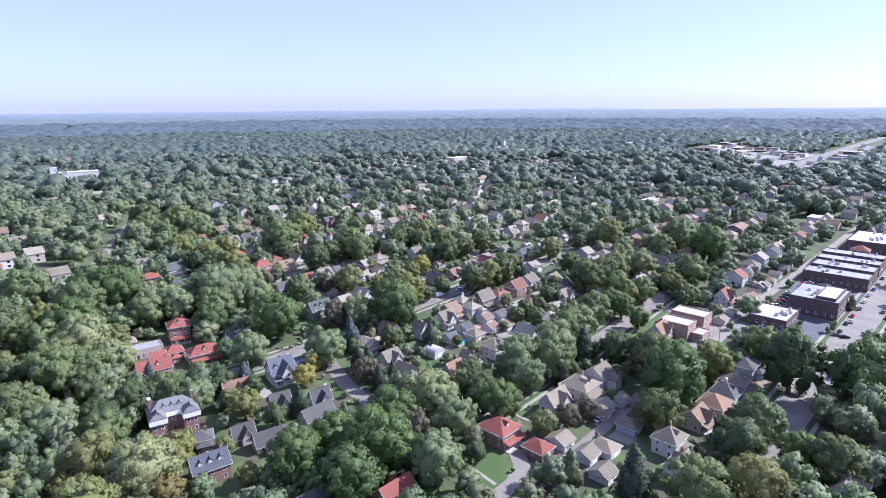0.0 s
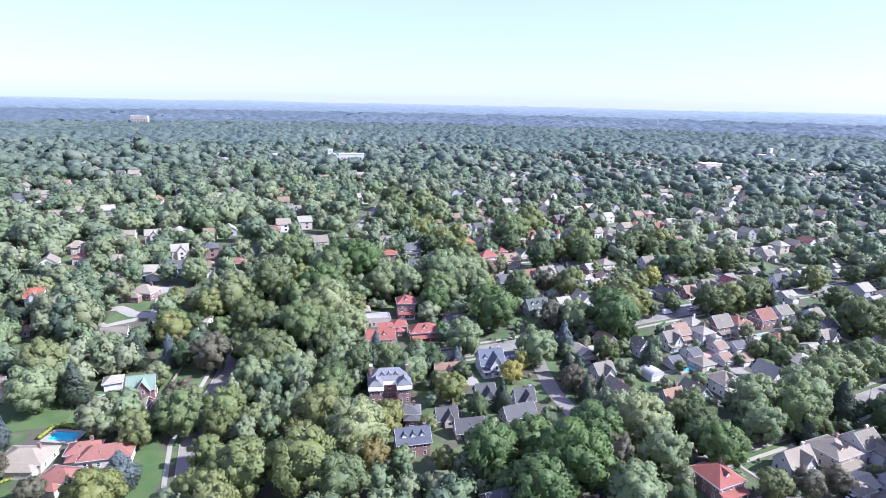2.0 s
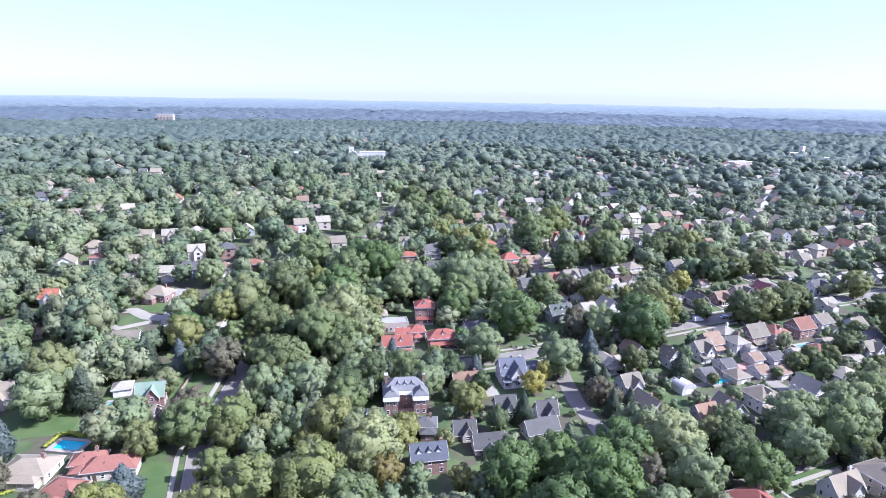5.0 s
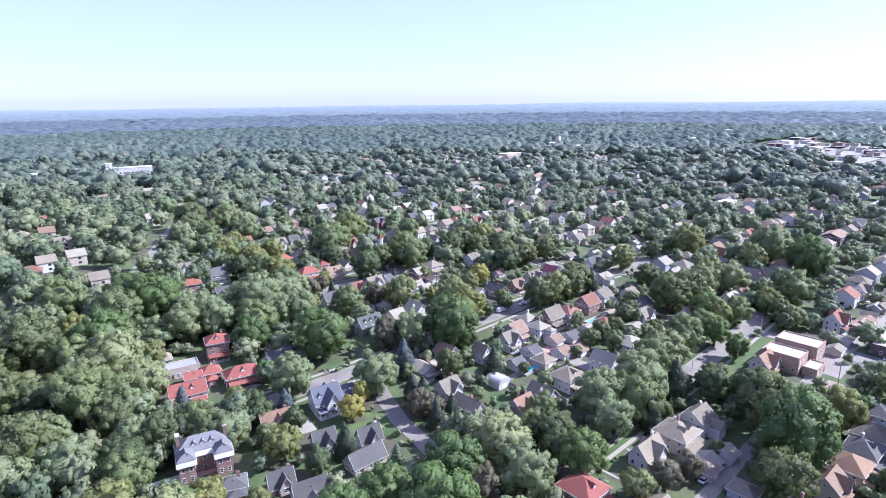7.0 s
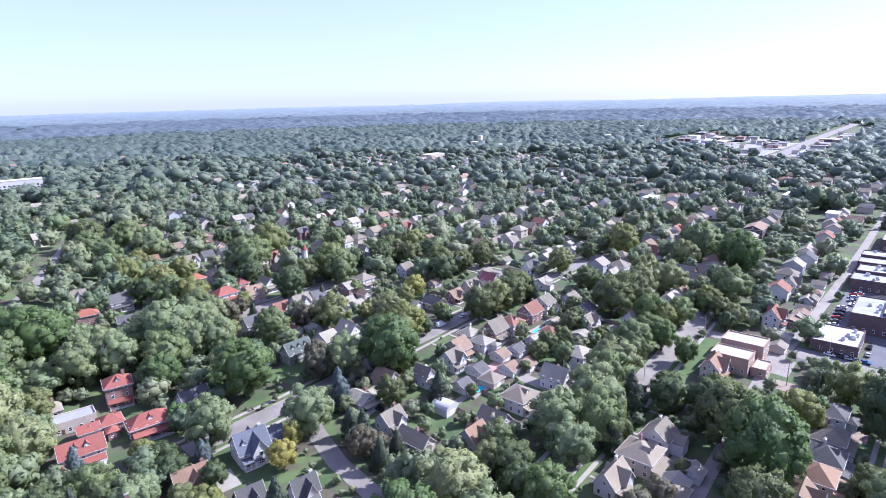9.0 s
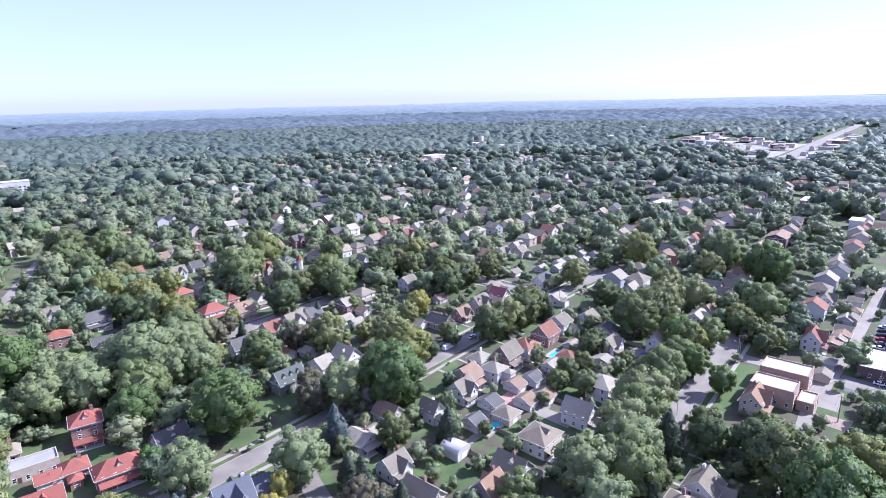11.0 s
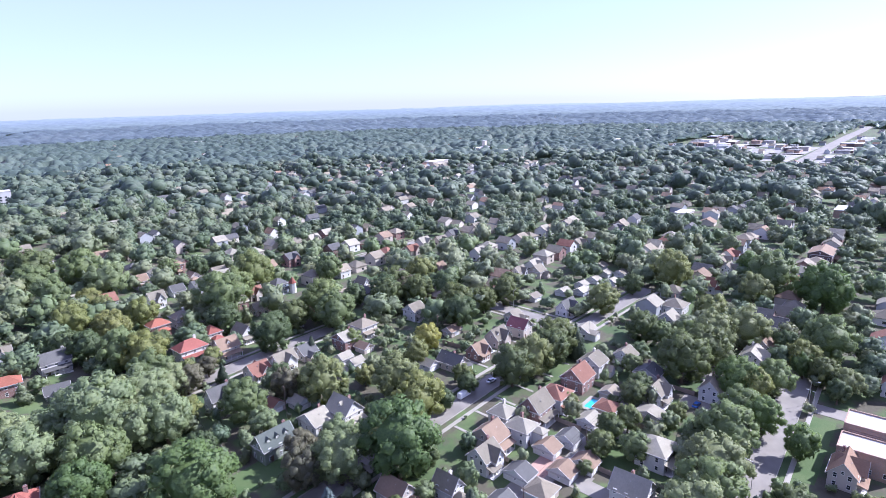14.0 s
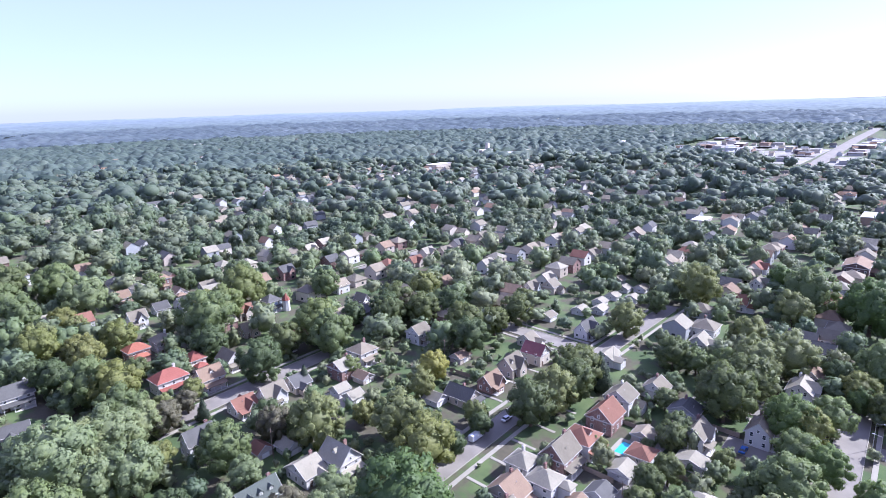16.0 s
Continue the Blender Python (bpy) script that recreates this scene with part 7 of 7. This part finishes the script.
def scatter(d0, d1, step, lo, hi):
    """Jittered spots in the fan between two distances, with crown radii."""
    g = np.arange(-d1, d1 + step, step)
    X, Y = np.meshgrid(g, np.arange(-60, d1 + step, step))
    xy = np.stack([X.ravel(), Y.ravel()], 1) + _rng.uniform(-0.48, 0.48, size=(X.size, 2)) * step
    d = np.hypot(xy[:, 0], xy[:, 1])
    az = np.degrees(np.arctan2(xy[:, 0], xy[:, 1] + 30))
    d = d * (1 + _rng.uniform(-0.07, 0.07, size=len(d)))
    keep = (d >= d0) & (d < d1) & (az > -60) & (az < 50)
    xy = xy[keep]
    return xy, _rng.uniform(lo, hi, size=len(xy))


def woods(name, label, xy, rad, protos, mat, squash=(0.75, 1.05), spread=1.1):
    """Many trees as one mesh."""
    if not len(xy):
        return
    V, T, Q, N, tint, base = [], [], [], [], [], 0
    pick = _rng.integers(0, len(protos), size=len(xy))
    zz = ground(xy[:, 0], xy[:, 1])
    for (x, y), r, k, z in zip(xy, rad, pick, zz):
        v, t, q, nn = protos[k]
        a = _rng.uniform(0, 6.283)
        c, s = math.cos(a), math.sin(a)
        r = r * (1 + 0.42 * noise.noise((x * 0.009, y * 0.009, 7.0)))
        up = r * _rng.uniform(*squash) * (1 + 0.5 * noise.noise((x * 0.016, y * 0.016, 9.0)))
        V.append(np.stack([(v[:, 0] * c - v[:, 1] * s) * r * spread + x, (v[:, 0] * s + v[:, 1] * c) * r * spread + y, v[:, 2] * up + z + up * 0.98 + min(1.0, r * 0.2)], 1))
        T.append(t + base)
        Q.append(q + base)
        N.append(np.stack([nn[:, 0] * c - nn[:, 1] * s, nn[:, 0] * s + nn[:, 1] * c, nn[:, 2]], 1))
        grove = 0.5 + 0.5 * noise.noise((x * 0.011, y * 0.011, 2.0))
        tint.append(np.full(len(v), grove * 1.1 + _rng.random() * 0.55))
        base += len(v)
    me = leafy_mesh(name, np.concatenate(V), np.concatenate(T), np.concatenate(Q), np.concatenate(N), mat, np.concatenate(tint))
    tagged(new(name, me), label, "trees", kind="stuff")


def open_view(*ends):
    """Keeps trees off the camera's side of a stretch of street, so that it shows."""
    for (u0, v0), (u1, v1) in zip(ends, ends[1:]):
        for k in range(6):
            x, y = uv(u0 + (u1 - u0) * k / 5, v0 + (v1 - v0) * k / 5)
            CLEAR.append((x, y - 6, 0, 7, 9))


for _x, _y, _a, _b in ((-412, 838, 28, 24), (-500, 770, 16, 14), (-205, 197, 12, 10), (-190, 189, 6, 8), (-154, 168, 9, 8), (-115, 108, 8, 8)):
    CLEAR.append((_x, _y, 30, _a, _b))
open_view((205, 213), (262, 212))
open_view((272, 210), (330, 208))
open_view((312, 218), (318, 262))
open_view((108, 217), (138, 214))
open_view((142, 205), (128, 170))
open_view((252, 121), (306, 120))
open_view((150, 305), (215, 306))
for _x, _y in ((-172, 330), (-176, 348), (-180, 368), (-184, 388), (-189, 410), (-194, 430), (-199, 452), (-203, 474), (-208, 496), (-212, 518), (-216, 540), (-218, 566), (-219, 590)):
    CLEAR.append((_x + 1, _y - 2, 0, 1.5, 5))     # grass verges
for _x, _y in ((-124, 138), (-136, 164), (-142, 178), (-147, 192), (-152, 206), (-157, 222), (-161, 240), (-163, 262)):
    CLEAR.append((_x + 3, _y - 5, 0, 6, 10))
open_view((305, 168), (302, 130))
open_view((345, 122), (300, 121))
open_view((176, 532), (211, 587))

# trees of their own in the nearer land
_xy, _rad = scatter(112, 396, 8.0, 2.8, 6.6)
_bu, _bv = to_uv(_xy[:, 0], _xy[:, 1])
_built = (_bu > 138) & (_bu < 305) & (_bv > 38) & (_bv < 330)      # yards: bushes and small trees only
_rad = np.where(_built, 1.4 + (_rad - 2.8) * 0.5, _rad)
_ok = free_of_things(_xy, _rad)
_glade = np.array([noise.noise((a * 0.028, b * 0.028, 12.0)) for a, b in _xy])
_ok &= _built | (_glade < 0.24)
_old = np.array([(a, b, c) for a, b, c in TREES])
for _i in range(len(_xy)):
    if _ok[_i]:
        _dd = np.hypot(_old[:, 0] - _xy[_i, 0], _old[:, 1] - _xy[_i, 1])
        if (_dd < 0.58 * (_old[:, 2] + _rad[_i])).any():
            _ok[_i] = False
_xy, _rad = _xy[_ok], _rad[_ok]
_order = np.argsort(np.hypot(_xy[:, 0], _xy[:, 1]))
_single = _order[:max(0, 300 - len(TREES))]
for _i in _single:
    _kind = random.choice("oooodddddpprrgbcs" if _xy[_i, 0] < -20 else "oooddddddppbgr")
    _rr = float(_rad[_i])
    tree(float(_xy[_i, 0]), float(_xy[_i, 1]), _rr * (0.6 if _kind in "cs" else 1), _rr * 2.25 + 1.5, _kind)
_late = _order[len(_single):]
NEAR_PROTO = [crown_arrays(_rng, 12, 330, 0.16) for _ in range(7)] + [crown_arrays(_rng, 8, 380, 0.18, "cone")]
woods("woods", "dense mixed green suburban trees", _xy[_late], _rad[_late], NEAR_PROTO, LEAF["mix"], (0.9, 1.2))
# low shrubs and young trees in gardens
_xy, _rad = scatter(120, 420, 5.2, 0.7, 2.0)
_bu, _bv = to_uv(_xy[:, 0], _xy[:, 1])
_clump = np.array([noise.noise((a * 0.07, b * 0.07, 3.0)) for a, b in _xy])
_keep = (_bu > 110) & (_bv > 38) & (_bv < 330) & (_clump > 0.04)
_xy, _rad = _xy[_keep], _rad[_keep]
for _hx, _hy, _turn, _a, _b, _h in HOUSES:
    _c, _s = math.cos(radians(_turn)), math.sin(radians(_turn))
    _p, _q = (_xy[:, 0] - _hx) * _c + (_xy[:, 1] - _hy) * _s, -(_xy[:, 0] - _hx) * _s + (_xy[:, 1] - _hy) * _c
    _ok = ~((np.abs(_p) < _a + 0.6) & (np.abs(_q) < _b + 3.2))
    _xy, _rad = _xy[_ok], _rad[_ok]
_ok = np.ones(len(_xy), bool)
for _i in range(len(ROAD_XY)):
    _ok &= (_xy[:, 0] - ROAD_XY[_i, 0]) ** 2 + (_xy[:, 1] - ROAD_XY[_i, 1]) ** 2 > (max(ROAD_W[_i], 3.0) + 1.0) ** 2
for _hx, _hy, _turn, _a, _b in CLEAR:
    if _turn == GRID:
        _p, _q = (_xy[:, 0] - _hx) * CU + (_xy[:, 1] - _hy) * SU, -(_xy[:, 0] - _hx) * SU + (_xy[:, 1] - _hy) * CU
        _ok &= ~((np.abs(_p) < _a) & (np.abs(_q) < _b))
SHRUB_PROTO = [crown_arrays(_rng, 5, 50, 0.34) for _ in range(7)] + [crown_arrays(_rng, 5, 70, 0.3, "cone")]
woods("shrubs", "mixed green garden shrubs between houses", _xy[_ok], _rad[_ok], SHRUB_PROTO, LEAF["mix"], (0.8, 1.5), 1.1)
_xy, _rad = scatter(396, 744, 12.5, 4.6, 9.4)
_bu, _bv = to_uv(_xy[:, 0], _xy[:, 1])
_rad = np.where((_bu > 150) & (_bv < 520), _rad * 0.8, _rad)
_ok = free_of_things(_xy, _rad)
MID_PROTO = [crown_arrays(_rng, 9, 150, 0.2) for _ in range(9)] + [crown_arrays(_rng, 6, 170, 0.22, "cone")]
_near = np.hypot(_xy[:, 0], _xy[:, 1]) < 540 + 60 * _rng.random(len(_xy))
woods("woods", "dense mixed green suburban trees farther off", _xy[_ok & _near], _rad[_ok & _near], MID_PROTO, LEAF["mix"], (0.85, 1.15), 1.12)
# the farther part takes leaves with a little haze in their colour
woods("woods", "dense suburban trees farther off, light haze painted into their green", _xy[_ok & ~_near], _rad[_ok & ~_near], MID_PROTO, LEAF["haze"], (0.85, 1.15), 1.12)
_xy, _rad = scatter(744, 1300, 14.6, 4.2, 13.0)
_ok = free_of_things(_xy, _rad) & (~trade_land(_xy[:, 0], _xy[:, 1]) | (_rng.random(len(_xy)) < 0.12))
FAR_PROTO = [crown_arrays(_rng, 4, 18, 0.34) for _ in range(9)]
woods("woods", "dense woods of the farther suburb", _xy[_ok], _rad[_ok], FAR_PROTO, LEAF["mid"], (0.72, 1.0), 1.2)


def clear_far(xy):
    ok = np.ones(len(xy), bool)
    for hx, hy, turn, a, b in CLEAR:
        ok &= ~((np.abs(xy[:, 0] - hx) < a * 0.9) & (xy[:, 1] - hy < b) & (xy[:, 1] - hy > -b * 1.6))
    for i in range(len(ROAD_XY)):
        ok &= (xy[:, 0] - ROAD_XY[i, 0]) ** 2 + (xy[:, 1] - ROAD_XY[i, 1]) ** 2 > (ROAD_W[i] + 9) ** 2
    return ok


def canopy(name, label, radii, turn, cell, low, high, mat):
    """A closed far canopy: one sheet of rounded crowns of uneven height and tone, open over roads and buildings."""
    az = np.radians(np.arange(-59, 49.01, turn))
    D, A = np.meshgrid(np.asarray(radii, float), az, indexing="ij")
    x, y = (D * np.sin(A)).ravel(), (D * np.cos(A)).ravel()
    gx, gy = np.floor(x / cell).astype(int), np.floor(y / cell).astype(int)
    best, tone, size = np.full(len(x), 9e9), np.zeros(len(x)), np.zeros(len(x))

    def draw(a, b, k):
        v = np.sin(a * 127.1 + b * 311.7 + k * 74.7) * 43758.5453
        return v - np.floor(v)

    for dx in (-1, 0, 1):
        for dy in (-1, 0, 1):
            a, b = gx + dx, gy + dy
            d = np.hypot((a + draw(a, b, 1)) * cell - x, (b + draw(a, b, 2)) * cell - y)
            d = d / (0.75 + 0.5 * draw(a, b, 3))
            near = d < best
            best, tone, size = np.where(near, d, best), np.where(near, draw(a, b, 4), tone), np.where(near, draw(a, b, 5), size)
    dome = np.clip(1 - (best / (cell * 0.75)) ** 2, 0, 1)
    xy = np.stack([x, y], 1)
    open_ = ~clear_far(xy) | trade_land(x, y)
    swell = np.sin(x * 0.021 + 2 * np.sin(y * 0.017)) * np.sin(y * 0.026 + np.sin(x * 0.013))
    z = ground(x, y) + low + (high - low) * np.sqrt(dome) * (0.42 + 0.58 * size) + 4.0 * swell
    z = np.where(open_, ground(x, y) - 1.0, z)
    for hx, hy, _f in FAR_SPOTS:      # sheet cut low in lanes towards the camera, so far houses show
        hd = math.hypot(hx, hy)
        if hd > radii[0] - 20 and hd < radii[-1]:
            along, across = (x * hx + y * hy) / hd - hd, (x * hy - y * hx) / hd
            z = np.where((np.abs(across) < 7.5) & (along < 7) & (along > -60), np.minimum(z, ground(x, y) + 1.5), z)
    grove = np.sin(x * 0.0061 + 1.3 * np.sin(y * 0.0043)) * np.sin(y * 0.0052 + 0.8 * np.sin(x * 0.0037))
    nr, na = D.shape
    k = np.arange(nr * na).reshape(nr, na)
    quads = np.stack([k[:-1, :-1], k[:-1, 1:], k[1:, 1:], k[1:, :-1]], -1).reshape(-1, 4)
    quads = quads[~open_[quads].any(1)]
    me = bpy.data.meshes.new(name)
    me.vertices.add(len(x))
    me.vertices.foreach_set("co", np.stack([x, y, z], 1).astype(np.float32).ravel())
    me.loops.add(quads.size)
    me.loops.foreach_set("vertex_index", quads[:, ::-1].astype(np.int32).ravel())
    me.polygons.add(len(quads))
    me.polygons.foreach_set("loop_start", (np.arange(len(quads)) * 4).astype(np.int32))
    me.polygons.foreach_set("use_smooth", np.ones(len(quads), bool))
    at = me.attributes.new("tint", "FLOAT", "POINT")
    at.data.foreach_set("value", (0.5 + 0.3 * grove + 0.5 * tone).astype(np.float32))
    me.materials.append(mat)
    me.update(calc_edges=True)
    tagged(new(name, me), label, "trees", kind="stuff")


# both sheets use leaf colours with distance haze painted in
canopy("distant_woods", "distant green woods, haze painted into their colour", np.concatenate([np.arange(1270, 1900, 4.6), np.arange(1900, 2520, 7.0)]), 0.19, 18.0, 0.5, 19.0, LEAF["far"])
canopy("distant_woods", "distant woods on low hills, blue haze painted into their colour", np.arange(2505, 3420, 14.0), 0.25, 28.0, 1.0, 20.0, LEAF["rim"])

# ---- the horizon: plain far woods and hills, haze painted in colour and glow ----
M_FAR, _n, _l, _p = material("hazed_glowing_hills")
_geo = _n.new("ShaderNodeNewGeometry").outputs["Position"]
_map = _n.new("ShaderNodeMapping")
_map.inputs["Scale"].default_value = (0.012, 0.012, 0.03)
_l.new(_geo, _map.inputs[0])
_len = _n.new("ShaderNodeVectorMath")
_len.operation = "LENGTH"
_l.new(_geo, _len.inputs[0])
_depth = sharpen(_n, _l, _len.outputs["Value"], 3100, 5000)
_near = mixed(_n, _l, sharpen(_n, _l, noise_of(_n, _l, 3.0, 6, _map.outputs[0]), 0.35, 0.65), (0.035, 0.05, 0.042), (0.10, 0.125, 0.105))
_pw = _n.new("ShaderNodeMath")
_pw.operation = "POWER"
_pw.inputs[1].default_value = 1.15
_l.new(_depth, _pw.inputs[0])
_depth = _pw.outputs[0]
# air haze by distance: base colour greys, pale blue emission grows
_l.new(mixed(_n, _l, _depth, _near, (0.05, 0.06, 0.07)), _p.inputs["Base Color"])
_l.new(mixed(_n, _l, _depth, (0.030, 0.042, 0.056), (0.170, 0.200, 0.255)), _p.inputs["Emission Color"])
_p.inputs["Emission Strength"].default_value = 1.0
_p.inputs["Roughness"].default_value = 1.0
canopy("distant_woods", "distant woods towards the horizon, pale blue with painted, glowing haze", np.arange(3400, 4600, 30.0), 0.36, 44.0, 3.0, 14.0, M_FAR)
_vs, _fs = [], []
_rings, _seg = 40, 150
for _j in range(_rings):
    for _i in range(_seg + 1):
        _d = 4300 + 600 * _j / (_rings - 1)
        _a = radians(-64 + 118 * _i / _seg)
        _x, _y = _d * math.sin(_a), _d * math.cos(_a)
        _h = noise.noise((_x * 0.0012, _y * 0.0012, 1.0)) * 9 + noise.noise((_x * 0.004, _y * 0.004, 5.0)) * 4
        _vs.append((_x, _y, float(ground(_x, _y)) + 5 + 5 * _j / _rings + _h * (0.4 + 0.6 * _j / _rings)))
_k = _seg + 1
_fs = [(j * _k + i, j * _k + i + 1, (j + 1) * _k + i + 1, (j + 1) * _k + i) for j in range(_rings - 1) for i in range(_seg)]
tagged(new("backdrop", mesh_of("backdrop", _vs, _fs, M_FAR, True)), "wooded horizon hills, pale blue with painted, glowing haze", "hills", kind="structure")
